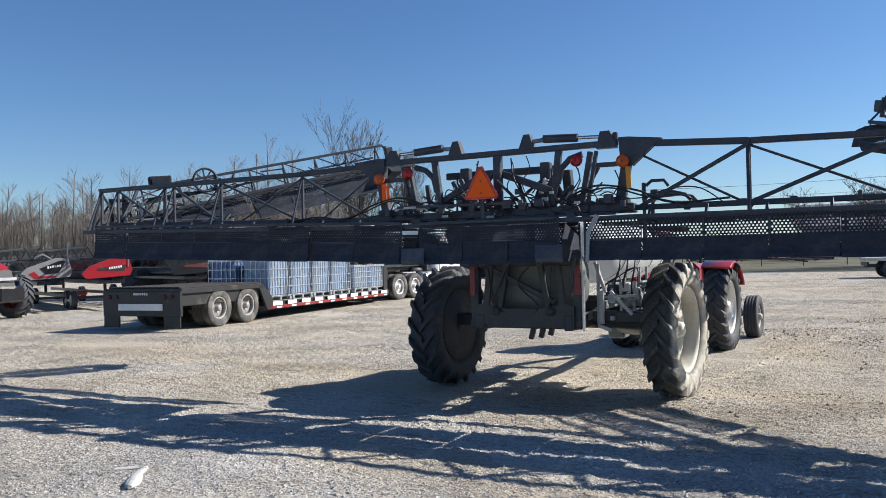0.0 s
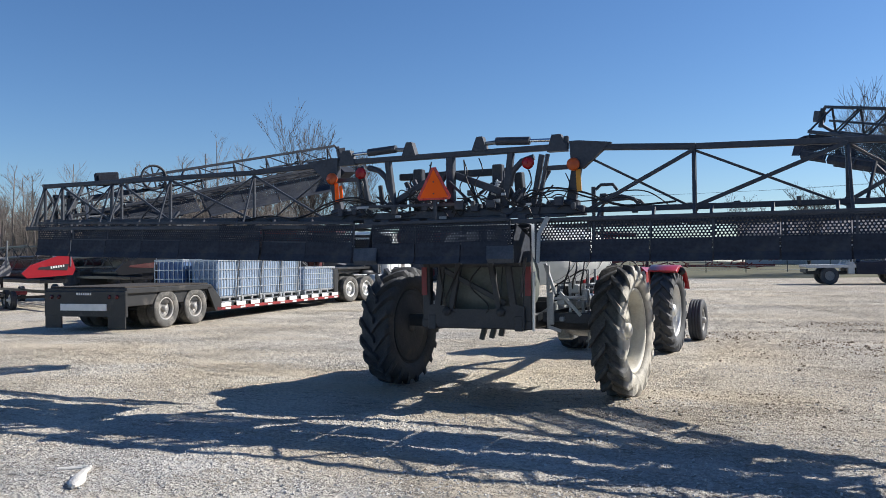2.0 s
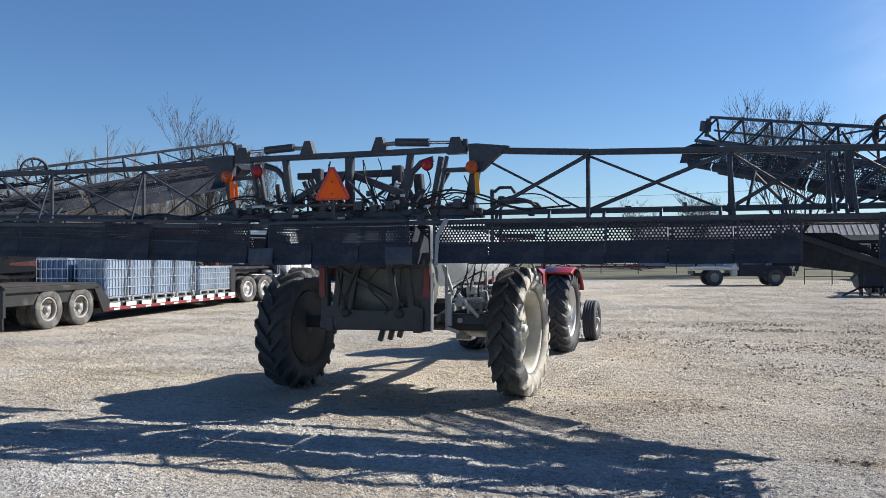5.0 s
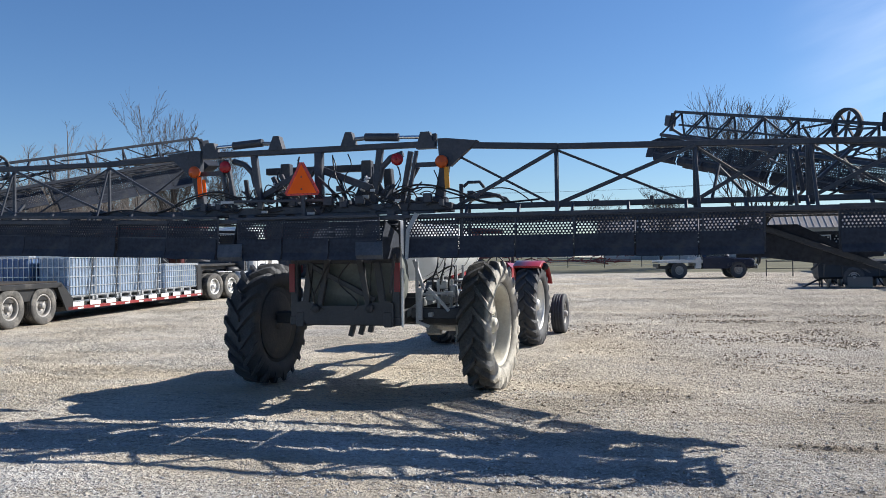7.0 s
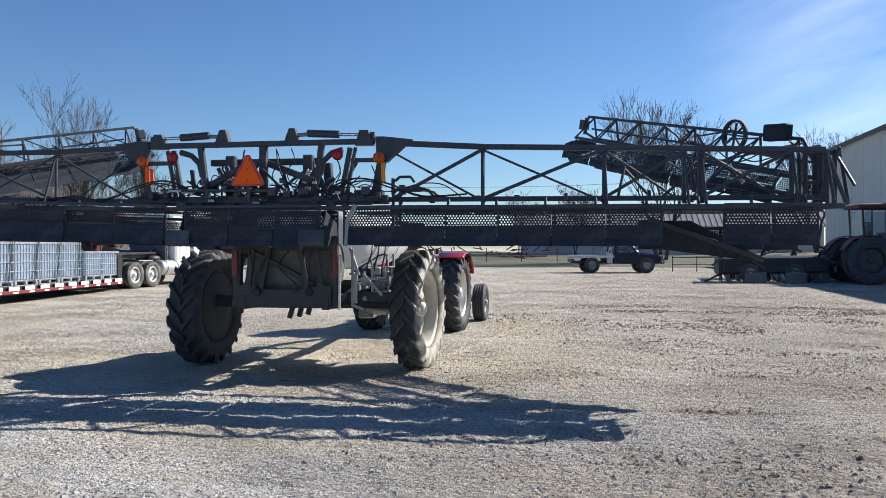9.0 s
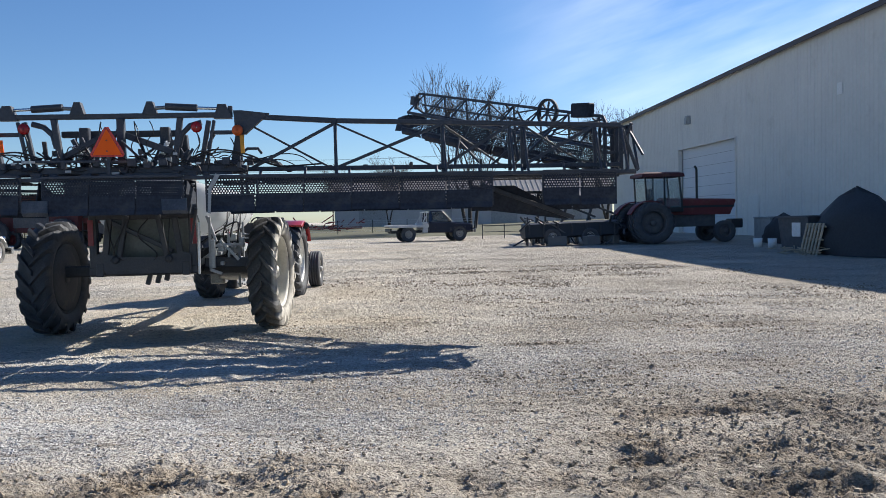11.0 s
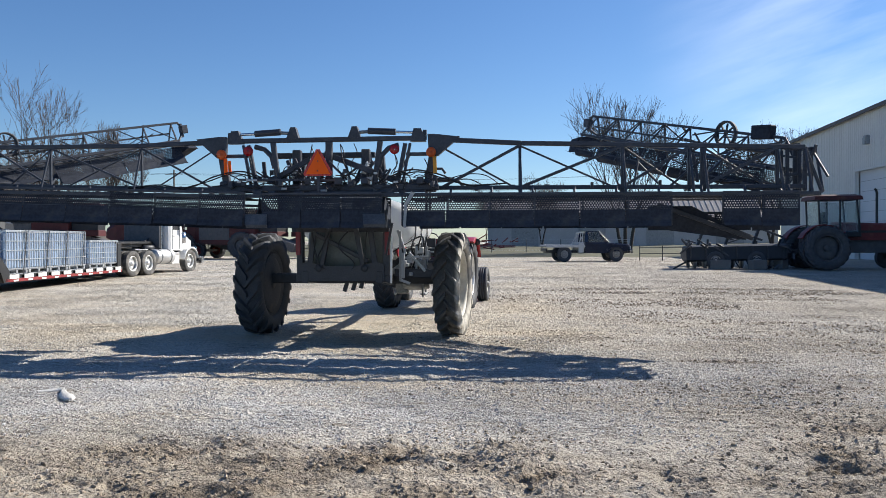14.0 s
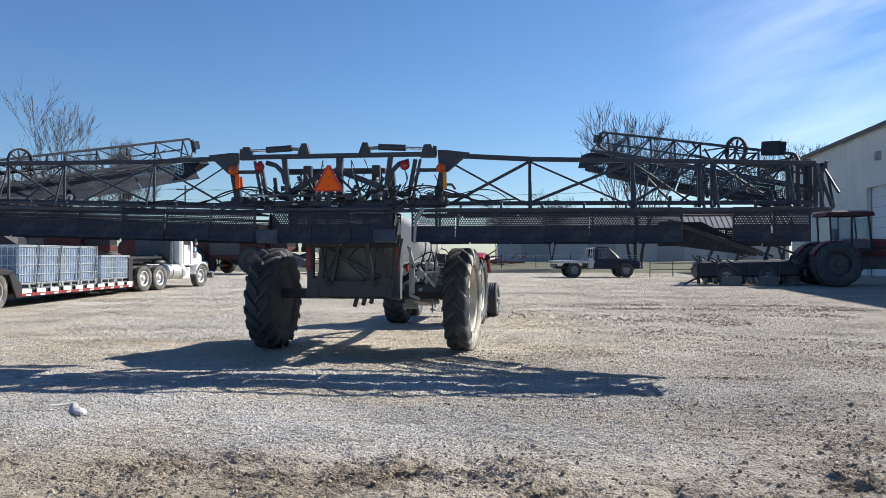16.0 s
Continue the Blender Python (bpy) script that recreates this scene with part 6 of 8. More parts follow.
for x in (-0.35, -TW + 0.35):
    neck.plate([(11.3, 0.30), (11.9, 0.30), (12.25, 1.22), (15.2, 1.26), (15.2, 1.42), (11.3, 1.45)], 0.16, pose(x, 0, 0, 0, 0, 90))
neck.box((-TW / 2, 13.2, 1.42), (TW - 0.2, 3.8, 0.09))
neck.box((-TW / 2, 11.55, 0.92), (TW - 0.1, 0.35, 0.98))
part("gooseneck", neck, trailer_black, trailer)
part("toolbox_rack", Geo().beam((-0.3, 14.6, 1.46), (-0.3, 15.3, 1.62), 0.08, 0.08).beam((-1.9, 15.2, 1.5), (-0.3, 15.2, 1.5), 0.08, 0.08), dark_frame, trailer)


def tote(at, h, label, plastic=None):
    """A caged liquid tote: bottle, cage bars, pallet, lid."""
    t = thing("liquid_tote", label, "tote", at, "totes on the lowboy trailer")
    W, D = 1.0, 1.16
    rings = []
    for z, k in ((0.15, 0.90), (0.20, 0.97), (h - 0.08, 0.97), (h - 0.03, 0.93), (h - 0.02, 0.6)):
        w, d, c = W / 2 * k, D / 2 * k, 0.07
        rings.append([(-w + c, -d, z), (w - c, -d, z), (w, -d + c, z), (w, d - c, z), (w - c, d, z), (-w + c, d, z), (-w, d - c, z), (-w, -d + c, z)])
    bottle = part("bottle", Geo().loft(rings, smooth=False), plastic or ibc_plastic, t, "bluish translucent plastic bottle")
    part("lid", Geo().lathe([(0, 0.12), (0.04, 0.12), (0.05, 0.10), (0.05, 0.01)], 20, pose(0, 0, h - 0.02, 0, -90, 0)), black_plastic, bottle)
    part("valve", Geo().tube([(0, -D / 2 + 0.03, 0.2), (0, -D / 2 - 0.05, 0.2)], 0.04, 10), black_plastic, t)
    w, d = W / 2 + 0.005, D / 2 + 0.005
    ring = Geo()
    for a, b in (((-w, -d), (w, -d)), ((w, -d), (w, d)), ((w, d), (-w, d)), ((-w, d), (-w, -d))):
        ring.beam((*a, 0), (*b, 0), 0.022, 0.028)
    cage = part("cage", Geo().beam((-0.2, -d, h), (-0.2, d, h), 0.022, 0.022), galvanised, t, "galvanised tubular cage")
    part("cage_bar", Geo().beam((0.2, -d, h), (0.2, d, h), 0.022, 0.022), galvanised, cage)
    zs = [0.16 + k * (h - 0.2) / 4 for k in range(5)] + [h]
    hoop = part("cage_hoop", ring, galvanised, cage, at=pose(0, 0, zs[0]), weld=True)
    for z in zs[1:]:
        share(hoop, "cage_hoop", cage, pose(0, 0, z))
    spots = [(-w + k * 2 * w / 6, y) for k in range(7) for y in (-d, d)] + [(x, -d + k * 2 * d / 8) for k in range(1, 8) for x in (-w, w)]
    first = part("cage_bar", Geo().beam((0, 0, 0.14), (0, 0, h), 0.020, 0.020, (0, 1, 0)), galvanised, cage, at=pose(*spots[0], 0))
    for x, y in spots[1:]:
        share(first, "cage_bar", cage, pose(x, y, 0))
    pal = part("pallet", Geo().box((0, 0, 0.07), (W, 0.10, 0.10)), galvanised, t)
    for y in (-d + 0.06, d - 0.06):
        part("pallet_block", Geo().box((0, y, 0.07), (W, 0.10, 0.10)), galvanised, pal)
    for x in (-w + 0.08, 0, w - 0.08):
        part("pallet_runner", Geo().box((x, 0, 0.13), (0.12, D, 0.03)), galvanised, pal)
        part("pallet_runner", Geo().box((x, 0, 0.012), (0.12, D, 0.024)), galvanised, pal)
    return t


big_tote = tote(TR @ pose(-0.60, 4.55, 0.52), 1.28, "tall bluish caged liquid tote standing on the lowboy trailer")
for k in range(1, 4):
    copy_thing(big_tote, TR @ pose(-0.60, 4.55 + k * 1.235, 0.52))
blue_tote = tote(TR @ pose(-1.85, 4.55, 0.52), 1.28, "tall dark blue caged liquid tote standing on the lowboy trailer", ibc_blue)
copy_thing(blue_tote, TR @ pose(-1.85, 4.55 + 1.235, 0.52))
for k in range(2, 4):
    copy_thing(big_tote, TR @ pose(-1.85, 4.55 + k * 1.235, 0.52))
small_tote = tote(TR @ pose(-0.60, 9.75, 0.52), 0.98, "short pale caged liquid tote standing on the lowboy trailer")
copy_thing(small_tote, TR @ pose(-0.60, 10.95 - 0.02, 0.52))
for y in (4.9, 6.2, 7.4, 8.6):
    strap = Geo().beam((-0.045, y + 0.1, 1.80), (-0.03, y - 0.15, 0.52), 0.008, 0.05).beam((-0.046, y + 0.1, 1.826), (-2.4, y + 0.1, 1.826), 0.05, 0.03)
    tagged(part("tie_strap", strap, black_plastic, None, at=TR), "black webbing strap tying the totes down", "strap", "tie straps on the totes")

# ---- road tractor ----
SEMI = pose(-12.62, 17.55, far_ground(17.5), 0, 0, -7)
semi = thing("semi_truck", "white conventional road tractor coupled to the lowboy trailer", "truck", SEMI)
SW = 2.4
sw1 = add_wheel(semi, pose(-0.15, 0, 0.51), 0.51, 0.28, 0.29, road_rubber, alu_wheel, ribs=5, dish=-0.02, hub=0.10)
for x, y, r in ((-0.15, 1.08, 0), (-SW + 0.15, 0, 180), (-SW + 0.15, 1.08, 180), (-0.2, 4.35, 0), (-SW + 0.2, 4.35, 180), (-0.48, 0, 0), (-0.48, 1.08, 0)):
    copy_wheel(sw1, semi, pose(x, y, 0.51, 0, 0, r))
ch = Geo()
for x in (-0.75, -SW + 0.75):
    ch.beam((x, -0.8, 0.90), (x, 5.1, 0.85), 0.10, 0.26)
ch.box((-SW / 2, 0.5, 1.12), (0.95, 0.9, 0.12))
for y in (0, 1.08, 4.35):
    ch.tube([(-0.3, y, 0.51), (-SW + 0.3, y, 0.51)], 0.08, 10)
part("chassis", ch, dark_frame, semi)
rings = []
for y, x0, z0, z1 in ((2.72, 0.18, 1.05, 2.80), (2.82, 0.12, 1.0, 2.90), (3.52, 0.12, 1.0, 2.86), (3.88, 0.20, 1.0, 2.15)):
    rings.append([(-SW + x0, y, z0), (-x0, y, z0), (-x0, y, z1 - 0.35), (-x0 - 0.2, y, z1), (-SW + x0 + 0.2, y, z1), (-SW + x0, y, z1 - 0.35)])
cabs = part("cab", Geo().loft(rings), white_paint, semi)
part("side_window", Geo().box((-0.115, 3.22, 2.10), (0.02, 0.46, 0.42)), black_plastic, cabs)
part("rear_window", Geo().box((-SW / 2, 2.715, 2.3), (1.3, 0.02, 0.5)), black_plastic, cabs)
rings = []
for y, x0, z0, z1 in ((3.78, 0.30, 1.0, 2.02), (4.3, 0.38, 0.95, 1.85), (5.05, 0.48, 0.85, 1.62), (5.25, 0.60, 0.80, 1.35)):
    rings.append([(-SW + x0, y, z0), (-x0, y, z0), (-x0, y, z1 - 0.2), (-x0 - 0.25, y, z1), (-SW + x0 + 0.25, y, z1), (-SW + x0, y, z1 - 0.2)])
hd = part("bonnet", Geo().loft(rings), white_paint, semi)
part("grille", Geo().box((-SW / 2, 5.27, 1.08), (0.95, 0.04, 0.62)), chrome_steel, hd)
for x in (-0.22, -SW + 0.22):
    fr = []
    for k in range(8):
        a = radians(10 + k * 22)
        y, z = 4.35 - 0.62 * math.cos(a), 0.55 + 0.60 * math.sin(a)
        fr.append([(x - 0.22, y, z), (x + 0.20, y, z), (x + 0.22, y, z - 0.06), (x - 0.22, y, z - 0.05)])
    part("wheel_arch", Geo().loft(fr), white_paint, hd)
    part("head_lamp", Geo().lathe([(0, 0.01), (0, 0.10), (0.05, 0.11), (0.06, 0.01)], 16, pose(x - 0.05, 5.0, 1.05, 0, 0, 90)), chrome_steel, hd)
part("bumper", Geo().box((-SW / 2, 5.35, 0.55), (SW - 0.1, 0.16, 0.32)), chrome_steel, semi)
for x in (-0.30, -SW + 0.30):
    ft = part("fuel_tank", Geo().lathe([(0, 0.01), (0.0, 0.28), (0.04, 0.31), (1.26, 0.31), (1.30, 0.28), (1.30, 0.01)], 24, pose(x, 1.72, 0.75, 0, 0, 90)), alu_wheel, semi, "polished aluminium fuel tank")
    for y in (2.0, 2.7):
        part("strap", Geo().lathe([(-0.03, 0.313), (-0.03, 0.322), (0.03, 0.322), (0.03, 0.313)], 24, pose(x, y, 0.75, 0, 0, 90)), worn_steel, ft)
    part("step", Geo().box((x, 3.25, 0.62), (0.30, 0.60, 0.42)), white_paint, semi)
    part("stack", Geo().tube([(x - 0.12 if x > -1 else x + 0.12, 2.58, 1.0), (x - 0.12 if x > -1 else x + 0.12, 2.58, 3.2)], 0.075, 14), chrome_steel, semi)
for y in (2.93, 3.50):
    part("door_seam", Geo().box((-0.112, y, 1.65), (0.02, 0.02, 1.2)), grey_paint, cabs)
part("door_handle", Geo().box((-0.105, 3.02, 1.62), (0.03, 0.14, 0.03)), chrome_steel, cabs)
part("sun_visor", Geo().beam((-SW + 0.25, 3.58, 2.74), (-0.25, 3.58, 2.74), 0.20, 0.04), white_paint, cabs)
part("windscreen", Geo().beam((-SW / 2, 3.86, 2.20), (-SW / 2, 3.57, 2.72), 1.7, 0.02), black_plastic, cabs)
part("air_cleaner", Geo().lathe([(0, 0.01), (0, 0.14), (0.5, 0.14), (0.5, 0.01)], 18, pose(-0.24, 3.95, 1.30, 0, -90, 0)), chrome_steel, semi)
for k in range(5):
    part("marker_lamp", Geo().box((-SW / 2 - 0.6 + 0.3 * k, 3.3, 2.88), (0.06, 0.10, 0.05)), amber_lens, cabs)
part("battery_box", Geo().box((-0.30, 3.25, 0.86), (0.34, 0.55, 0.10)), alu_wheel, semi)
part("deck_plate", Geo().box((-SW / 2, 1.2, 1.05), (1.5, 0.9, 0.04)), alu_wheel, semi)
part("headache_rack", Geo().box((-SW / 2, 2.35, 1.6), (1.7, 0.06, 1.0)), engine_grey, semi)
part("air_tank", Geo().lathe([(0, 0.01), (0, 0.13), (1.1, 0.13), (1.1, 0.01)], 16, pose(-0.62, 1.5, 1.12, 0, 0, 90)), dark_frame, semi)
for s, x in ((1, -0.02), (-1, -SW + 0.02)):
    part("mirror", Geo().box((x + s * 0.12, 3.62, 2.1), (0.06, 0.14, 0.42)).beam((x + s * 0.1, 3.62, 1.8), (x - s * 0.1, 3.55, 1.7), 0.03, 0.03), chrome_steel, semi)


# ---- combines and headers ----
def combine(at, label, paint=None):
    """A red combine: body, grain tank, cab, tall drive tyres, unloading auger."""
    c = thing("combine_harvester", label, "combine", at)
    paint = paint or dull_red
    w = add_wheel(c, pose(1.55, 0, 0.95), 0.95, 0.62, 0.46, rubber, engine_grey, lugs=20, dish=0.1, hub=0.15)
    copy_wheel(w, c, pose(-1.55, 0, 0.95, 0, 0, 180))
    r = add_wheel(c, pose(1.25, -3.6, 0.60), 0.60, 0.40, 0.32, rubber, faded_red, lugs=16, dish=0.05, hub=0.1)
    copy_wheel(r, c, pose(-1.25, -3.6, 0.60, 0, 0, 180))
    rings = []
    for y, hw, zl, zh in ((0.9, 1.30, 1.1, 2.9), (-1.0, 1.45, 1.0, 3.1), (-3.2, 1.45, 1.05, 3.0), (-4.6, 1.35, 1.2, 2.7), (-5.3, 1.2, 1.5, 2.2)):
        rings.append([(-hw, y, zl), (hw, y, zl), (hw, y, zh - 0.3), (hw - 0.25, y, zh), (-hw + 0.25, y, zh), (-hw, y, zh - 0.3)])
    body = part("body", Geo().loft(rings), paint, c)
    for s in (-1, 1):
        part("side_panel", Geo().box((s * 1.46, -2.2, 1.9), (0.04, 2.4, 1.1)), engine_grey, body)
        part("stripe", Geo().box((s * 1.485, -2.2, 2.35), (0.02, 2.3, 0.14)), black_plastic, body)
    part("grain_tank", Geo().loft([[(-1.2, 0.3, 2.95), (1.2, 0.3, 2.95), (1.2, -2.0, 2.95), (-1.2, -2.0, 2.95)], [(-1.45, 0.5, 3.5), (1.45, 0.5, 3.5), (1.45, -2.2, 3.5), (-1.45, -2.2, 3.5)]]), engine_grey, c)
    cab = part("cab", Geo().box((0, 1.65, 1.75), (1.7, 1.5, 0.35)), dull_red, c)
    part("cab_roof", Geo().box((0, 1.6, 3.35), (1.85, 1.75, 0.22)), dull_red, cab)
    part("cab_glass", Geo().loft([[(-0.82, 0.95, 1.9), (0.82, 0.95, 1.9), (0.82, 2.35, 1.9), (-0.82, 2.35, 1.9)], [(-0.82, 0.95, 3.25), (0.82, 0.95, 3.25), (0.82, 2.45, 3.25), (-0.82, 2.45, 3.25)]]), black_plastic, cab)
    part("feeder_house", Geo().beam((0, 1.6, 1.35), (0, 3.5, 0.75), 1.3, 0.6), engine_grey, c)
    part("auger", Geo().tube([(1.4, 0.2, 3.2), (1.55, -0.6, 3.3), (1.55, -5.4, 3.1)], 0.18, 12), paint, c)
    part("axle", Geo().tube([(-1.4, 0, 0.95), (1.4, 0, 0.95)], 0.16, 12), engine_grey, c)
    part("rear_axle", Geo().beam((-1.2, -3.6, 0.6), (1.2, -3.6, 0.6), 0.16, 0.18), engine_grey, c)
    part("ladder", Geo().beam((1.5, 1.3, 0.5), (1.5, 1.3, 1.7), 0.05, 0.05, (0, 1, 0)).beam((1.5, 1.8, 0.5), (1.5, 1.8, 1.7), 0.05, 0.05, (0, 1, 0)).box((1.5, 1.55, 0.7), (0.2, 0.5, 0.04)).box((1.5, 1.55, 1.1), (0.2, 0.5, 0.04)), black_plastic, c)
    return c


# body coloured black to stand for the shade on this combine
c1 = combine(pose(-25.5, 19.5, far_ground(19.0), 0, 0, 115), "combine harvester with red cab behind the lowboy trailer, body blackened for its shade", black_plastic)
c2 = combine(pose(-24.0, 31.0, far_ground(31), 0, 0, -75), "dull red combine harvester parked beyond the trailers")
for x, y, rz in ((-16.5, 42.6, -100), (-21.5, 43.0, -80), (-11.8, 45.0, 100)):
    copy_thing(c2, pose(x, y, far_ground(y), 0, 0, rz))


def header(at, paint, accent, label, length=9.0, swoosh=False, lettered=True):
    """A grain header on its low road cart: end shields, cutter table, reel with bats and tines."""
    h = thing("combine_header", label, "header", at)
    L = length
    tab = Geo().box((-L / 2, 0.1, 1.05), (L, 0.9, 0.14)).box((-L / 2, 0.55, 1.45), (L, 0.12, 0.9)).tube([(-L, 0.3, 1.25), (0, 0.3, 1.25)], 0.2, 12)
    part("table", tab, nose_black, h)
    for x, s in ((0.05, 1), (-L - 0.05, -1)):
        o = [(-1.00, 1.36), (-0.80, 1.18), (0.78, 1.28), (0.88, 1.50), (0.74, 1.98), (0.30, 2.02), (-0.70, 1.66)]
        sh = part("end_shield", Geo().plate(o, 0.10, pose(x, 0, 0, 0, 0, 90)), paint, h)
        m = pose(x + s * 0.056, 0, 0, 0, 0, 90)
        if swoosh:
            part("shield_swoosh", Geo().plate([(-0.66, 1.42), (-0.44, 1.24), (0.30, 1.28), (0.26, 1.34), (-0.30, 1.33), (-0.46, 1.52)], 0.010, m), accent, sh, "red swoosh")
            part("shield_panel", Geo().plate([(-0.28, 1.62), (-0.06, 1.40), (0.38, 1.44), (0.66, 1.90), (0.40, 1.90)], 0.012, m), nose_black, sh)
        else:
            part("shield_panel", Geo().plate([(-0.45, 1.50), (0.58, 1.46), (0.64, 1.70), (-0.40, 1.58)], 0.012, m), accent, sh)
        if not lettered:
            continue
        b = Geo()
        for k in range(6):
            b.box((x + s * 0.066, 0.02 + k * 0.085, (1.66 if swoosh else 1.57) + 0.012 * k), (0.006, 0.055, 0.085))
        part("lettering", b, reflector_white, sh, "pale letter bars")
    reel = Geo().tube([(-L, -0.5, 1.95), (0, -0.5, 1.95)], 0.07, 10)
    for k in range(6):
        a = k * math.pi / 3
        y, z = -0.5 + 0.5 * math.cos(a), 1.95 + 0.5 * math.sin(a)
        reel.beam((-L, y, z), (0, y, z), 0.05, 0.05)
        for j in range(5):
            reel.beam((-j * L / 4, y, z), (-j * L / 4, -0.5, 1.95), 0.03, 0.04)
        for j in range(int(L / 0.15)):
            reel.beam((-j * 0.15, y, z), (-j * 0.15, y - 0.05, z - 0.22), 0.010, 0.010)
    part("reel", reel, nose_black, h)
    cart = Geo().beam((-L - 1, 0.2, 0.62), (1.6, 0.2, 0.62), 0.12, 0.12)
    for x in (-L + 1.2, -1.2):
        cart.beam((x, -0.9, 0.45), (x, 0.9, 0.45), 0.1, 0.1).beam((x, 0.2, 0.6), (x, 0.2, 1.0), 0.1, 0.1, (0, 1, 0))
    part("cart", cart, nose_black, h)
    part("cart_bracket", Geo().box((-1.2, -0.75, 0.62), (0.30, 0.5, 0.14)), trailer_red, h)
    w = add_wheel(h, pose(-1.2, 1.0, 0.36, 0, 0, 90), 0.36, 0.22, 0.2, rubber, white_paint, ribs=3, hub=0.06)
    for x, y in ((-1.2, -1.0), (-L + 1.2, 1.0), (-L + 1.2, -1.0)):
        copy_wheel(w, h, pose(x, y, 0.36, 0, 0, 90 if y > 0 else -90))
    arm = Geo().tube([(-0.2, 0.3, 1.9), (-0.2, -0.1, 2.15), (-0.2, -0.5, 1.95)], 0.05, 8).tube([(0.1, 0.7, 1.6), (0.1, 0.72, 2.6)], 0.03, 6)
    part("reel_arm", arm, worn_steel, h)
    return h


header(pose(-23.8, 10.1, far_ground(10.0), 0, 0, -24), grey_shield, red_paint, "black draper header with grey and red end shields on a cart", swoosh=True)
header(pose(-22.0, 11.4, far_ground(11.4), 0, 0, -24), red_paint, black_plastic, "black grain header with red end shields on a cart")

# header shape added in black to fill the combine's shaded mass
header(pose(-21.4, 15.2, far_ground(15), 0, 0, -24), nose_black, dull_red, "added black header shape filling the dark mass behind the lowboy trailer", lettered=False)
# black blocks added under the combine to hide lit ground in the shaded mass
low = Geo().box((0, -1.6, 0.78), (2.5, 5.0, 0.8)).box((0, 1.7, 0.9), (2.2, 1.6, 0.9))
part("belly_pan", low, black_plastic, c1)

# ---- flatbed pickup ----
TK = pose(4.98, 35.9, far_ground(36.0), 0, 0, -80) @ Matrix.Diagonal((0.95, 0.92, 0.98, 1))
truck = thing("flatbed_truck", "dark navy pickup truck with a white flatbed and headboard", "truck", TK)
kw = add_wheel(truck, pose(0.82, 0, 0.46), 0.46, 0.28, 0.23, rubber, steel_wheel, ribs=5, dish=0.03, hub=0.06)
for x, y, r in ((-0.82, 0, 180), (0.82, 3.4, 0), (-0.82, 3.4, 180)):
    copy_wheel(kw, truck, pose(x, y, 0.46, 0, 0, r))


def car_ring(y, hw, zl, zh, top):
    return [(-hw, y, zl), (hw, y, zl), (hw, y, zh), (hw - 0.06, y, top), (-hw + 0.06, y, top), (-hw, y, zh)]


bodyt = part("cab", Geo().loft([car_ring(1.35, 0.94, 0.55, 1.15, 1.20), car_ring(2.75, 0.95, 0.52, 1.15, 1.20), car_ring(2.95, 0.95, 0.62, 1.08, 1.16), car_ring(4.20, 0.93, 0.62, 1.02, 1.08), car_ring(4.30, 0.88, 0.66, 0.95, 1.00)]), navy_paint, truck)
pil = Geo()
for s in (-1, 1):
    pil.beam((s * 0.90, 1.42, 1.18), (s * 0.76, 1.48, 1.80), 0.08, 0.22, (0, 1, 0)).beam((s * 0.90, 2.85, 1.18), (s * 0.76, 2.25, 1.80), 0.07, 0.08, (0, 1, 0))
pil.box((0, 1.87, 1.82), (1.52, 0.88, 0.07))
part("roof", pil, navy_paint, bodyt)
for s in (-1, 1):
    part("side_window", Geo().plate([(1.52, 1.20), (2.75, 1.20), (2.25, 1.76), (1.52, 1.76)], 0.012, pose(s * 0.84, 0, 0, 0, s * -12 * 0, 90)), tinted_glass, bodyt).visible_shadow = False
part("windscreen", Geo().beam((0, 2.82, 1.20), (0, 2.28, 1.78), 1.6, 0.012), tinted_glass, bodyt).visible_shadow = False
part("seat", Geo().box((0, 1.75, 1.0), (1.4, 0.5, 0.3)).box((0, 1.55, 1.3), (1.4, 0.14, 0.5)), black_plastic, truck)
part("bumper", Geo().box((0, 4.40, 0.62), (1.9, 0.16, 0.24)), chrome_steel, truck)
part("rear_bumper", Geo().box((0, -1.15, 0.72), (1.7, 0.1, 0.2)), black_plastic, truck)
part("grille", Geo().box((0, 4.32, 0.86), (1.5, 0.04, 0.24)), chrome_steel, truck)
for s in (-1, 1):
    part("head_lamp", Geo().box((s * 0.74, 4.345, 0.87), (0.26, 0.03, 0.17)), reflector_white, truck)
    part("mirror", Geo().box((s * 1.08, 2.62, 1.32), (0.10, 0.10, 0.22)), black_plastic, truck)
    part("wheel_arch", Geo().loft([[(s * 0.90, 3.4 - 0.5 * math.cos(radians(a)), 0.42 + 0.48 * math.sin(radians(a))), (s * 0.965, 3.4 - 0.5 * math.cos(radians(a)), 0.42 + 0.48 * math.sin(radians(a))), (s * 0.965, 3.4 - 0.44 * math.cos(radians(a)), 0.42 + 0.42 * math.sin(radians(a))), (s * 0.90, 3.4 - 0.44 * math.cos(radians(a)), 0.42 + 0.42 * math.sin(radians(a)))] for a in range(0, 181, 20)]), black_plastic, truck)
bed = Geo().box((0, 0.05, 0.98), (2.0, 2.55, 0.10)).box((0, 1.22, 0.85), (1.9, 0.1, 0.5))
bed.box((0.98, 0.05, 0.95), (0.05, 2.55, 0.16)).box((-0.98, 0.05, 0.95), (0.05, 2.55, 0.16))
bedp = part("flatbed", bed, flatbed_white, truck, "white steel flatbed")
for s in (-1, 1):
    part("tool_box", Geo().box((s * 0.82, 1.08, 0.86), (0.34, 0.32, 0.62)), flatbed_white, bedp)
hb = Geo()
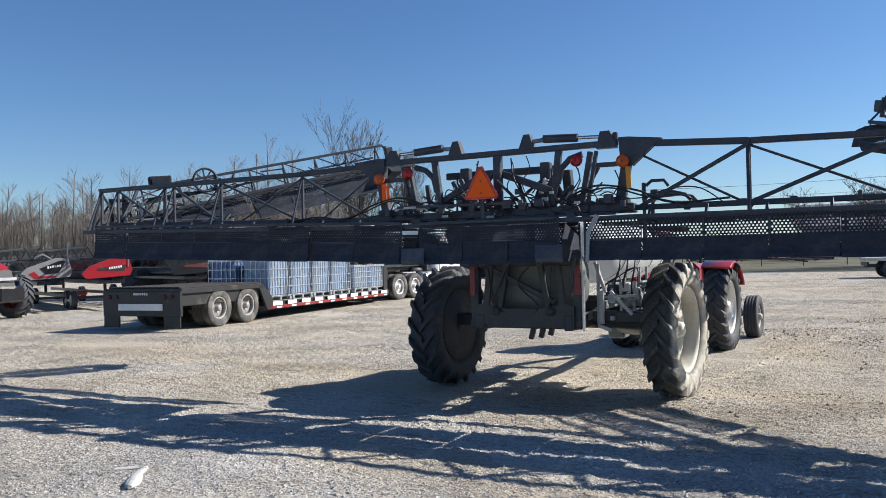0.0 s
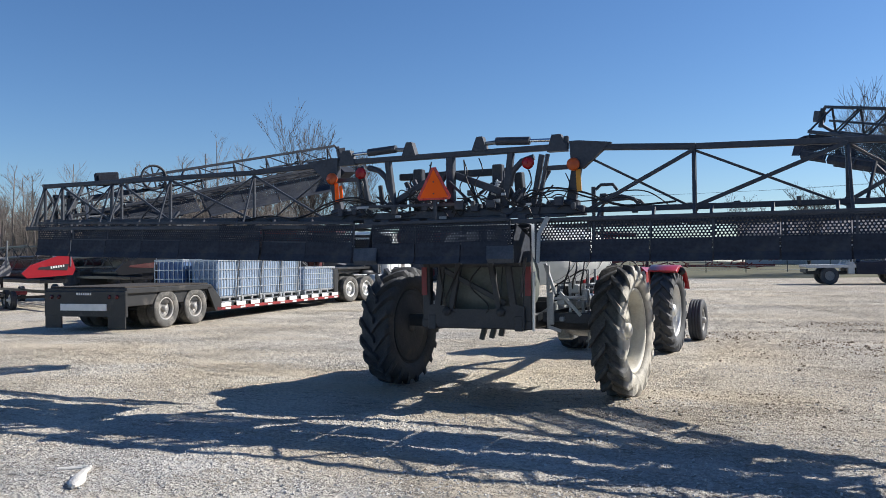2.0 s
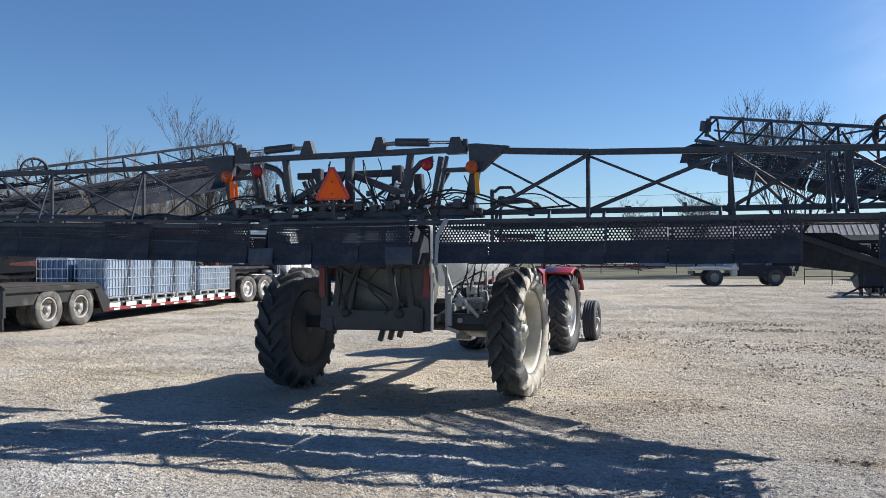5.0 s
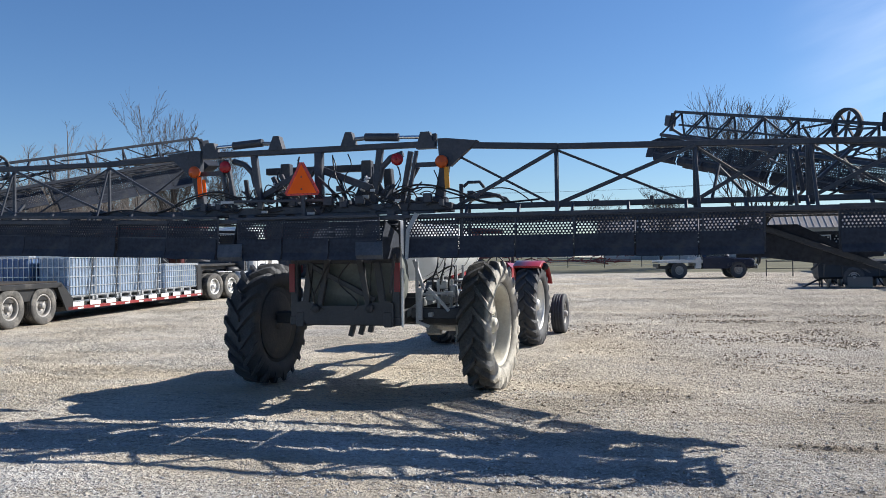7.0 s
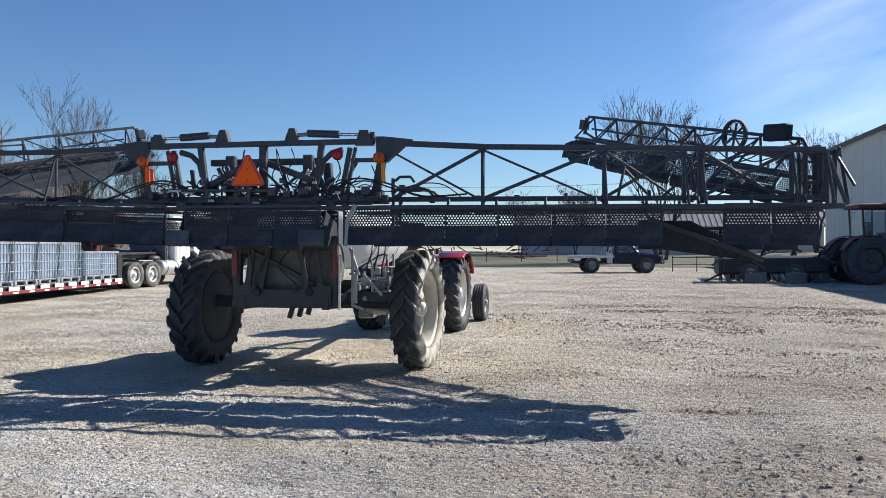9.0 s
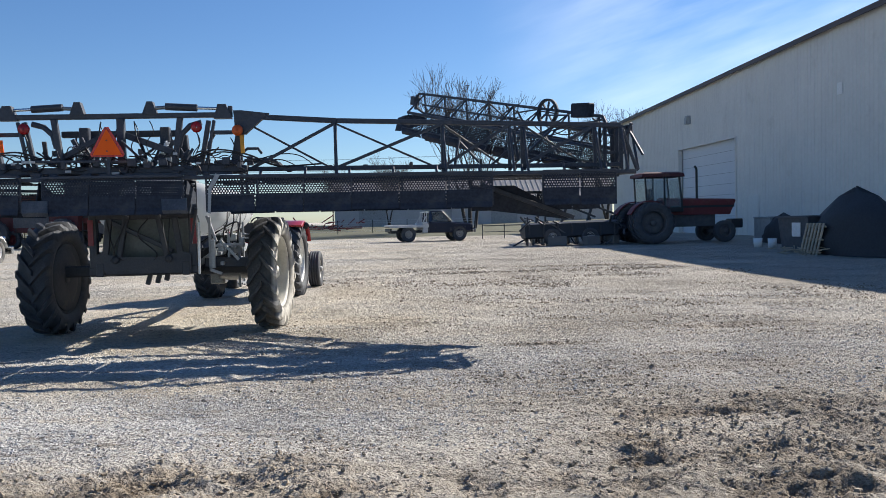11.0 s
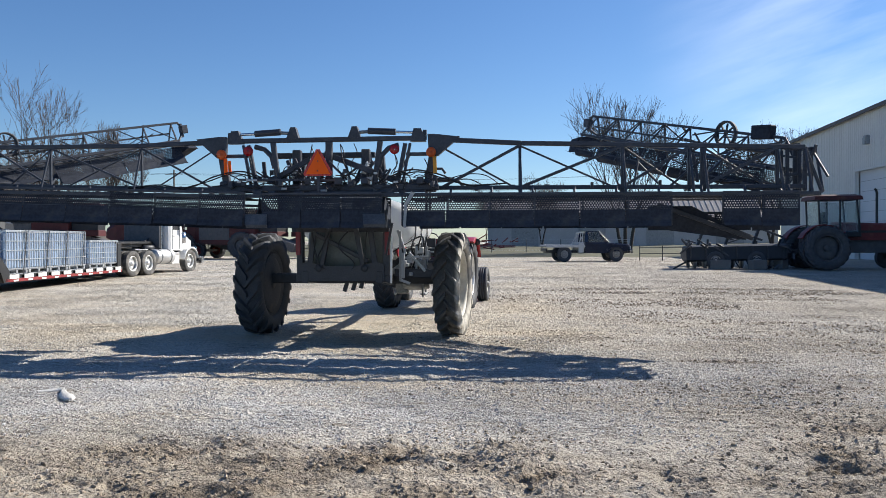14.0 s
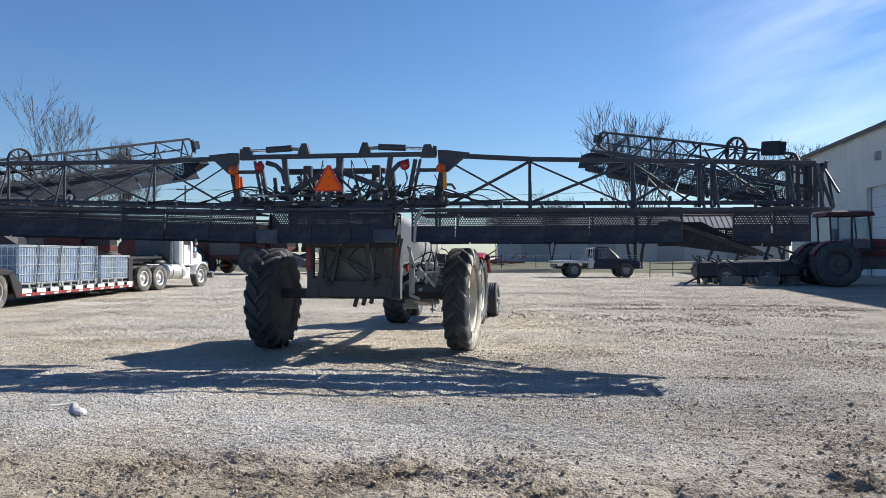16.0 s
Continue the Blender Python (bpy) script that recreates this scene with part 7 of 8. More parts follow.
for x in (-0.85, -0.3, 0.3, 0.85):
    hb.beam((x, 1.15, 1.0), (x, 1.22, 1.78), 0.05, 0.05, (0, 1, 0))
hb.beam((-0.88, 1.22, 1.76), (0.88, 1.22, 1.76), 0.06, 0.06).beam((0.85, 0.85, 1.03), (0.85, 1.20, 1.55), 0.05, 0.05, (0, 1, 0)).beam((-0.85, 0.85, 1.03), (-0.85, 1.20, 1.55), 0.05, 0.05, (0, 1, 0))
part("headboard", hb, flatbed_white, bedp)
part("chassis", Geo().beam((0.42, -1.1, 0.62), (0.42, 4.2, 0.58), 0.09, 0.16).beam((-0.42, -1.1, 0.62), (-0.42, 4.2, 0.58), 0.09, 0.16).tube([(-0.8, 0, 0.4), (0.8, 0, 0.4)], 0.07, 8), dark_frame, truck)

# ---- tillage implement behind the old tractor ----
rack = thing("header_cart", "dark low steel header cart standing in the shade", "cart", pose(11.2, 28.6, far_ground(28.6), 0, 0, 4))
part("beam", Geo().beam((-0.6, 0, 0.55), (4.2, 0, 0.55), 0.25, 0.30), dark_frame, rack)
part("bed", Geo().box((1.8, 0.2, 0.85), (4.0, 1.2, 0.35)), black_plastic, rack)
for x in (-0.4, 0.6, 1.8, 3.0, 4.0):
    part("upright", Geo().beam((x, -0.4, 0.0), (x, -0.4, 1.2 + 0.15 * math.sin(x * 3)), 0.09, 0.09, (0, 1, 0)), dark_frame, rack)
rkw = add_wheel(rack, pose(0.4, -0.75, 0.34, 0, 0, -90), 0.34, 0.24, 0.18, rubber, engine_grey, ribs=3, hub=0.05)
copy_wheel(rkw, rack, pose(3.4, -0.75, 0.34, 0, 0, -90))
imp = thing("tillage_implement", "dark steel folding tillage implement hitched to the parked tractor", "implement", pose(12.6, 26.6, far_ground(26.6)))
ig = Geo()
for y in (-1.2, 0.0, 1.2):
    ig.beam((-2.0, y, 0.75), (1.2, y, 0.75), 0.12, 0.14)
for x in (-2.0, -0.9, 0.2, 1.2):
    ig.beam((x, -1.4, 0.72), (x, 1.4, 0.72), 0.12, 0.12)
ig.beam((1.2, -1.0, 0.75), (3.0, -0.6, 0.6), 0.12, 0.14).beam((1.2, 1.2, 0.75), (3.0, -0.6, 0.6), 0.12, 0.14)
part("tool_frame", ig, dark_frame, imp)
for k in range(7):
    x = -2.0 + k * 0.5
    for y in (-1.3, 0.2):
        part("shank", Geo().tube([(x, y, 0.72), (x - 0.15, y, 0.80), (x - 0.28, y, 0.55), (x - 0.15, y, 0.25), (x + 0.02, y, 0.02)], 0.028, 6), dark_frame, imp)
box_g = Geo().loft([[(-2.45, -1.75, 0.32), (1.9, -1.75, 0.42), (1.9, -0.9, 0.42), (-2.45, -0.9, 0.32)], [(-2.5, -1.85, 0.40), (1.95, -1.85, 0.50), (1.95, -0.8, 0.50), (-2.5, -0.8, 0.40)],
                    [(-2.5, -1.75, 0.98), (1.95, -1.70, 1.08), (1.95, -0.8, 1.08), (-2.5, -0.8, 0.98)], [(-2.42, -1.5, 1.06), (1.9, -1.5, 1.16), (1.9, -0.9, 1.16), (-2.42, -0.9, 1.06)]])
seed_box = part("seed_box", box_g, black_plastic, imp)
for k in range(7):
    part("rib", Geo().box((-2.3 + k * 0.68, -1.84, 0.74), (0.06, 0.07, 0.62)), dark_frame, seed_box)
ri = random.Random(63)
for k in range(58):
    a = Vector((ri.uniform(1.6, 3.4), ri.uniform(-1.4, 0.2), ri.uniform(0.15, 1.1))) if k < 26 else Vector((ri.uniform(-2.6, 2.2), ri.uniform(-2.1, -0.8), ri.choice((ri.uniform(1.0, 1.2), ri.uniform(0.1, 0.5)))))
    part("linkage", Geo().beam(a, a + Vector((ri.uniform(-0.8, 0.8), ri.uniform(-0.3, 0.3), ri.uniform(-0.5, 0.4))).xyz, 0.09, 0.07), ri.choice((dark_frame, black_plastic, engine_grey)), imp)
for k in range(9):
    part("disc", Geo().lathe([(-0.01, 0.01), (0.03, 0.28), (0.035, 0.28), (0.0, 0.01)], 20, pose(-2.1 + k * 0.42, -1.5, 0.30, 0, 0, 10)), worn_steel, imp)
for k in range(3):
    part("fold_arm", Geo().beam((-1.6 + k * 1.3, 0.5, 0.8), (-1.2 + k * 1.3, 0.6, 1.9), 0.12, 0.12).beam((-1.2 + k * 1.3, 0.6, 1.9), (0.2 + k * 1.3, 0.4, 1.3), 0.10, 0.10), dark_frame, imp)
iw = add_wheel(imp, pose(-1.2, -1.75, 0.40, 0, 0, -90), 0.40, 0.26, 0.2, rubber, steel_wheel, ribs=4, hub=0.06)
copy_wheel(iw, imp, pose(0.6, -1.75, 0.40, 0, 0, -90))
copy_wheel(iw, imp, pose(-1.2, 1.75, 0.40, 0, 0, 90))
part("wheel_arm", Geo().beam((-1.2, -1.2, 0.7), (-1.2, -1.7, 0.4), 0.08, 0.08).beam((0.6, -1.2, 0.7), (0.6, -1.7, 0.4), 0.08, 0.08).beam((-1.2, 1.2, 0.7), (-1.2, 1.7, 0.4), 0.08, 0.08), dark_frame, imp)
part("upright_stand", Geo().beam((-2.3, -1.4, 0.0), (-2.3, -1.4, 1.35), 0.06, 0.06, (0, 1, 0)).beam((-2.3, -1.0, 0.0), (-2.3, -1.0, 1.25), 0.05, 0.05, (0, 1, 0)).beam((-2.3, -1.4, 1.2), (-2.3, -1.0, 1.2), 0.05, 0.05), dark_frame, imp)
for k, (x, y) in enumerate(((11.6, 24.9), (13.2, 24.6), (14.4, 25.2))):
    blk = part("concrete_block", Geo().box((0, 0, 0.22), (0.9 - 0.2 * k, 0.45, 0.44)), concrete, None, at=pose(x, y, far_ground(y), 0, 0, 20 * k))
    tagged(blk, "grey concrete block lying on the gravel", "block", "concrete blocks")

# ---- metal shed ----
BX, BY0, BY1 = 24.5, -14.0, 57.5
DY0, DY1, DZ = 33.6, 42.3, 5.95


def roof_z(y):
    return 9.33 + (57 - y) * 0.020


shed = thing("metal_shed", "large beige ribbed metal machine shed with brown roof trim", "shed", kind="structure")
wg = Geo()


def wall_piece(y0, y1, z0, z1a, z1b):
    wg.put([(BX, y0, z0), (BX, y1, z0), (BX, y1, z1b), (BX, y0, z1a), (BX + 0.2, y0, z0), (BX + 0.2, y1, z0), (BX + 0.2, y1, z1b), (BX + 0.2, y0, z1a)],
           [(0, 1, 2, 3), (5, 4, 7, 6), (0, 3, 7, 4), (1, 5, 6, 2), (3, 2, 6, 7), (0, 4, 5, 1)])


wall_piece(BY0, DY0, -0.1, roof_z(BY0), roof_z(DY0))
wall_piece(DY1, BY1, -0.1, roof_z(DY1), roof_z(BY1))
wall_piece(DY0, DY1, DZ, roof_z(DY0), roof_z(DY1))
w_west = part("wall_west", wg, siding, shed)
y = BY0 + 0.15
while y < BY1:
    z0 = DZ if DY0 - 0.05 < y < DY1 + 0.05 else 0.0
    rib = Geo().put([(BX, y - 0.05, z0), (BX - 0.020, y - 0.022, z0), (BX - 0.020, y + 0.022, z0), (BX, y + 0.05, z0), (BX, y - 0.05, roof_z(y) - 0.1), (BX - 0.020, y - 0.022, roof_z(y) - 0.1), (BX - 0.020, y + 0.022, roof_z(y) - 0.1), (BX, y + 0.05, roof_z(y) - 0.1)],
             [(0, 1, 5, 4), (1, 2, 6, 5), (2, 3, 7, 6)])
    part("siding_rib", rib, siding, w_west)
    y += 0.305
others = Geo()
others.box((BX + 12, BY1 - 0.1, 4.6), (23.7, 0.2, 9.3)).box((BX + 12, BY0 + 0.1, 5.4), (23.7, 0.2, 10.9)).box((BX + 24, (BY0 + BY1) / 2, 4.6), (0.2, BY1 - BY0, 9.3))
part("wall_rear", others, siding, shed)
rf = Geo().put([(BX - 0.25, BY0 - 0.3, roof_z(BY0) + 0.02), (BX - 0.25, BY1 + 0.3, roof_z(BY1) + 0.02), (BX + 24.3, BY1 + 0.3, roof_z(BY1) + 0.02), (BX + 24.3, BY0 - 0.3, roof_z(BY0) + 0.02),
                (BX - 0.25, BY0 - 0.3, roof_z(BY0) + 0.12), (BX - 0.25, BY1 + 0.3, roof_z(BY1) + 0.12), (BX + 24.3, BY1 + 0.3, roof_z(BY1) + 0.12), (BX + 24.3, BY0 - 0.3, roof_z(BY0) + 0.12)],
               [(0, 1, 2, 3), (7, 6, 5, 4), (0, 4, 5, 1), (1, 5, 6, 2), (2, 6, 7, 3), (3, 7, 4, 0)])
part("roof", rf, roof_metal, shed)
part("roof_trim", Geo().beam((BX - 0.27, BY0 - 0.3, roof_z(BY0) + 0.0), (BX - 0.27, BY1 + 0.3, roof_z(BY1) + 0.0), 0.05, 0.26), trim_brown, shed, "dark brown roof trim")
dg = part("door_1", Geo().box((BX + 0.30, (DY0 + DY1) / 2, DZ / 2), (0.06, DY1 - DY0 + 0.2, DZ + 0.1)), door_white, shed, "white overhead sectional door")
for k in range(1, 9):
    part("panel_joint", Geo().box((BX + 0.265, (DY0 + DY1) / 2, k * DZ / 9), (0.012, DY1 - DY0, 0.025)), grey_paint, dg)
part("trim", Geo().beam((BX - 0.02, DY0 - 0.06, 0), (BX - 0.02, DY0 - 0.06, DZ + 0.1), 0.10, 0.12, (0, 1, 0)).beam((BX - 0.02, DY1 + 0.06, 0), (BX - 0.02, DY1 + 0.06, DZ + 0.1), 0.10, 0.12, (0, 1, 0)).beam((BX - 0.02, DY0, DZ + 0.05), (BX - 0.02, DY1, DZ + 0.05), 0.10, 0.12), siding, shed)
d2 = part("door_2", Geo().box((BX - 0.03, 31.3, 1.3), (0.05, 1.15, 2.4)), siding, shed, "beige steel service door")
part("handle", Geo().box((BX - 0.075, 30.9, 1.2), (0.05, 0.05, 0.12)), worn_steel, d2)
part("wall_lamp", Geo().box((BX - 0.12, 40.4, 7.83), (0.28, 0.46, 0.56)).box((BX - 0.28, 40.4, 7.77), (0.06, 0.38, 0.42)), grey_paint, shed, "grey wall floodlight")
part("sign", Geo().box((BX - 0.045, 23.0, 7.1), (0.02, 0.42, 0.54)), reflector_white, shed, "small white square sign")
ac = part("utility_cabinet", Geo().box((0, 0, 0.55), (0.7, 1.5, 1.1)).box((0, 0, 1.13), (0.76, 1.56, 0.06)), grey_paint, None, at=pose(21.3, 23.5, far_ground(23.5)))
tagged(ac, "grey metal utility cabinet against the shed wall", "cabinet")

# junk beside the shed
dump = thing("dumpster", "dark steel waste dumpster with a white paper notice", "dumpster", pose(18.9, 15.6, far_ground(15.6), 0, 0, 5))
part("box", Geo().loft([[(-0.75, -0.8, 0.1), (0.75, -0.8, 0.1), (0.75, 0.8, 0.1), (-0.75, 0.8, 0.1)], [(-0.85, -0.9, 1.25), (0.85, -0.9, 1.25), (0.85, 0.9, 1.25), (-0.85, 0.9, 1.25)]]), engine_grey, dump)
part("rim", Geo().beam((-0.88, -0.92, 1.25), (0.88, -0.92, 1.25), 0.08, 0.08).beam((-0.88, 0.92, 1.25), (0.88, 0.92, 1.25), 0.08, 0.08).beam((-0.88, -0.92, 1.25), (-0.88, 0.92, 1.25), 0.08, 0.08), engine_grey, dump)
part("notice", Geo().box((-0.84, -0.2, 0.80), (0.012, 0.50, 0.50)), reflector_white, dump)


def heap(name, label, cat, at, size, mat, seed, n=18):
    """A draped heap with uneven folds."""
    r = random.Random(seed)
    rings = []
    for j in range(7):
        f = j / 6
        k = math.cos(f * math.pi / 2) ** 0.7 if j < 6 else 0.02
        rings.append([(size[0] * k * math.cos(2 * math.pi * i / n) * r.uniform(0.85, 1.12), size[1] * k * math.sin(2 * math.pi * i / n) * r.uniform(0.85, 1.12), size[2] * f ** 0.8 * r.uniform(0.93, 1.05)) for i in range(n)])
    ob = part(name, Geo().loft(rings, smooth=True), mat, None, at=at)
    return tagged(ob, label, cat)


heap("tarpaulin", "dark tarpaulin draped over a tall heap by the shed", "tarp", pose(19.0, 13.2, 0.04), (1.0, 2.4, 2.2), dark_cloth, 3)
heap("scrap_mound", "dark bags and scrap heaped against the shed wall", "heap", pose(21.2, 22.0, 0.12), (0.6, 1.6, 1.3), dark_cloth, 4)
for k in range(3):
    pl = thing("wooden_pallet", "weathered pale wooden pallet leaning by the dumpster", "pallet", pose(17.9 + 0.1 * k, 13.9 + 0.15 * k, 0.55, 0, -76, 0), "pallets by the shed")
    for j in range(6):
        part("slat", Geo().box((0, -0.5 + j * 0.2, 0.06), (1.1, 0.11, 0.02)), pale_wood, pl)
    for x in (-0.45, 0, 0.45):
        part("runner", Geo().box((x, 0, 0), (0.06, 1.1, 0.09)), pale_wood, pl)
br = Geo()
r0 = random.Random(8)
for k in range(40):
    a = Vector((r0.uniform(-0.7, 0.7), r0.uniform(-1.2, 1.2), r0.uniform(0.02, 0.25)))
    br.tube([a, a + Vector((r0.uniform(-0.3, 0.3), r0.uniform(-0.7, 0.7), r0.uniform(-0.05, 0.12)))], 0.018, 5)
tagged(part("brush_pile", br, pale_wood, None, at=pose(17.6, 13.9, 0.03)), "loose pile of pale sticks and boards", "pile")
bk = part("bucket", Geo().lathe([(0, 0.01), (0, 0.15), (0.36, 0.18), (0.36, 0.165), (0.02, 0.13)], 20, pose(0, 0, 0, 0, -90, 0)), white_paint, None, at=pose(18.6, 19.2, far_ground(19)))
tagged(bk, "white plastic bucket standing by the shed", "bucket", "buckets")
copy_thing(bk, pose(18.9, 18.6, far_ground(19)))

# ---- crumpled white rag on the gravel ----
rg = Geo()
rr0 = random.Random(3)
for way in ([(-2.13, -5.10, 0.020), (-2.08, -5.05, 0.034), (-2.02, -5.00, 0.030), (-1.96, -4.97, 0.034), (-1.91, -4.98, 0.02)],
            [(-1.95, -4.94, 0.022), (-1.92, -5.00, 0.030), (-1.87, -5.08, 0.042), (-1.81, -5.17, 0.058), (-1.74, -5.26, 0.078), (-1.67, -5.34, 0.085), (-1.62, -5.40, 0.06), (-1.59, -5.43, 0.02)]):
    rings = []
    for i, (x, y, wd0) in enumerate(way):
        q = way[min(i + 1, len(way) - 1)]
        p = way[max(i - 1, 0)]
        side = Vector((-(q[1] - p[1]), q[0] - p[0], 0)).normalized()
        ring = []
        for k in range(16):
            a = k * math.pi / 8
            f = rr0.uniform(0.80, 1.22)
            o = side * (0.72 * wd0 * math.cos(a) * f)
            ring.append((x + o.x, y + o.y, max(-0.004, 0.008 + (0.012 + wd0 * 0.22) * math.sin(a) * rr0.uniform(0.6, 1.4))))
        rings.append(ring)
    rg.loft(rings, smooth=True)
rag = part("work_rag", rg, rag_white, None, at=pose(0, 0, ground_z(-1.8, -5.15) + 0.004))
tagged(rag, "crumpled grubby white rag lying on the gravel", "rag")

# ---- far grounds ----
bank = Geo()
xs0 = [-160 + k * 8 for k in range(44)]
rows0 = []
for y, z in ((48, 0.16), (54, 0.30), (62, 0.55), (75, 0.9), (95, 1.0), (140, 0.8)):
    rows0.append([(x, y + 3 * math.sin(x * 0.05 + y), z * (1 + 0.25 * math.sin(x * 0.13 + y * 0.3))) for x in xs0])
nn = len(xs0)
bank.put([p for r in rows0 for p in r], [(i * nn + k, i * nn + k + 1, (i + 1) * nn + k + 1, (i + 1) * nn + k) for i in range(5) for k in range(nn - 1)], True)
tagged(part("grass_verge", bank, grass_dry, None), "dull green and brown winter grass verge", "grass", kind="structure")

shop = thing("far_building", "long low grey metal building with a ribbed roof beyond the fence", "building", pose(0, 84, 0.6))
part("wall", Geo().box((15.5, 4, 1.7), (34, 8, 3.4)), far_wall, shop)
rfg = Geo().loft([[(-2.2, -0.5, 3.35), (33.2, -0.5, 3.35), (33.2, 4, 5.9), (-2.2, 4, 5.9)], [(-2.2, -0.5, 3.5), (33.2, -0.5, 3.5), (33.2, 4, 6.05), (-2.2, 4, 6.05)]])
rfg.loft([[(-2.2, 8.5, 3.35), (33.2, 8.5, 3.35), (33.2, 4, 5.9), (-2.2, 4, 5.9)], [(-2.2, 8.5, 3.5), (33.2, 8.5, 3.5), (33.2, 4, 6.05), (-2.2, 4, 6.05)]])
rfp = part("roof", rfg, roof_metal, shop)
rb = Geo()
for k in range(56):
    x = -2.0 + k * 0.64
    rb.beam((x, -0.5, 3.53), (x, 4, 6.08), 0.05, 0.05)
part("roof_ribs", rb, roof_metal, rfp)
for k in range(4):
    dd = part("door", Geo().box((3 + k * 8, -0.03, 1.4), (3.2, 0.08, 2.8)), grey_paint, shop)
    for j in range(1, 4):
        part("panel_joint", Geo().box((3 + k * 8, -0.08, j * 0.7), (3.2, 0.02, 0.04)), grey_paint, dd)

fence = thing("wire_fence", "low wire fence with steel posts along the yard edge", "fence", pose(0, 56, 0.2))
fp = part("post", Geo().tube([(0, 0, -0.1), (0, 0, 1.35)], 0.035, 6), dark_frame, fence, at=pose(-30, 0, 0))
for k in range(1, 15):
    share(fp, "post", fence, pose(-30 + k * 3.0, 0.04 * k * 3, 0.05))
for z in (0.4, 0.75, 1.1, 1.3):
    part("wire", Geo().tube([(-30, 0, z), (12, 1.7, z + 0.05)], 0.012, 4), galvanised, fence)
pipe = thing("pipe_fence", "dark steel pipe rail fence beside the truck", "fence", pose(10.0, 38.5, 0.2))
for k in range(4):
    part("post", Geo().tube([(k * 1.4, 0, -0.05), (k * 1.4, 0, 0.95)], 0.03, 8), dark_frame, pipe)
for z in (0.45, 0.85):
    part("rail", Geo().tube([(0, 0, z), (4.2, 0, z)], 0.02, 8), dark_frame, pipe)
gear = Geo()
r1 = random.Random(21)
for k in range(46):
    a = Vector((r1.uniform(-9, 3), r1.uniform(-1, 1), r1.uniform(0.1, 0.9)))
    gear.beam(a, a + Vector((r1.uniform(-1.2, 1.2), r1.uniform(-0.3, 0.3), r1.uniform(-0.4, 0.7))), 0.10, 0.10)
gear.beam((-9, 0, 0.3), (3, 0, 0.3), 0.2, 0.2)
tagged(part("stored_implements", gear, faded_red, None, at=pose(-1.0, 64, 0.62)), "row of dull red stored farm implements beyond the fence", "implements", kind="stuff")

pole = thing("utility_pole", "wooden utility pole with a cross-arm and wires", "pole", pose(-46, 95, 0.9))
part("mast", Geo().tube([(0, 0, -0.3), (0, 0, 10.6)], [0.16, 0.11], 8), pole_wood, pole)
part("crossarm", Geo().beam((-1.3, 0, 10.0), (1.3, 0, 10.0), 0.10, 0.12), pole_wood, pole)
for z, x in ((10.15, -1.2), (10.15, 1.2), (8.6, 0.1)):
    part("wire", Geo().tube([(x + k * 12, k * 1.0, z - 1.1 + 1.1 * (abs((k % 6) - 3) / 3) ** 2) for k in range(-3, 10)], 0.016, 4), hose_rubber, pole)


# ---- bare trees ----
def bare_tree(at, seed, label, stems, height, spread=0.55, tip=0.011):
    """A leafless tree: stems (foot x, lean x, lean y, share of the height) that fork again and again into rising twigs."""
    r = random.Random(seed)
    trunk, crown = Geo(), Geo()

    def grow(p, d, length, rad, level):
        bends = 4 if level < 3 else 3 if level < 5 else 2
        pts, rads = [p], [rad]
        end = max(tip * 0.6, rad * 0.66)
        for k in range(bends):
            d = (d + Vector((r.uniform(-1, 1), r.uniform(-1, 1), r.uniform(-0.3, 0.9))) * (0.10 + 0.035 * level)).normalized()
            p = p + d * length / bends
            pts.append(p)
            rads.append(rad + (end - rad) * (k + 1) / bends)
        (trunk if rad > 0.05 else crown).tube(pts, rads, 7 if rad > 0.05 else 4 if rad > 0.03 else 3, caps=False)
        if level >= 6 or length < 0.35:
            return
        # side shoots along the run, then a fork at its end
        for k in range(1, len(pts) - 1):
            if level > 0 and r.random() < 0.6:
                side = Vector((r.uniform(-1, 1), r.uniform(-1, 1), r.uniform(0.0, 0.8))).normalized()
                grow(pts[k], (d * 0.75 + side * (0.45 + 0.7 * spread)).normalized(), length * r.uniform(0.40, 0.70), max(tip, rads[k] * 0.45), max(level + 1, 4))
        n = 3 if level < 2 or r.random() < 0.35 else 2
        turn = r.uniform(0, 6.28)
        across = d.orthogonal().normalized()
        for k in range(n):
            q = across.copy()
            q.rotate(Matrix.Rotation(turn + k * 6.28 / n + r.uniform(-0.5, 0.5), 3, d))
            way = (d + q * spread * r.uniform(0.6, 1.35) + Vector((0, 0, 0.12))).normalized()
            grow(pts[-1], way, length * r.uniform(0.62, 0.88), max(tip, end * r.uniform(0.62, 0.85)), level + 1)

    for fx, lx, ly, share_h in stems:
        h = height * share_h
        grow(Vector((fx, 0, -0.3)), Vector((lx, ly, 1)).normalized(), h * 0.30, h * 0.0155, 0)
    t = thing("tree", label, "tree", at)
    part("trunk", trunk, bark, t)
    part("crown", crown, twig, t)
    return t


bare_tree(pose(-41.9, 60, 0.3), 31, "tall bare tree with an open crown behind the trailers", [(0, 0.02, 0, 1.0), (0.3, 0.13, 0.05, 0.66), (-0.3, -0.12, 0, 0.62)], 14.6, 0.30, 0.016)
bare_tree(pose(-36.2, 60, 0.3), 32, "slender bare tree beside a taller one", [(0, 0.02, 0, 1.0), (0.2, 0.06, 0, 0.7)], 12.6, 0.26, 0.016)
bare_tree(pose(11.9, 60, 0.5), 33, "bare spreading tree with several stems beyond the fence", [(-0.3, -0.22, 0, 0.88), (0, 0.03, 0.05, 1.0), (0.3, 0.20, 0.05, 0.90)], 13.4, 0.36, 0.014)
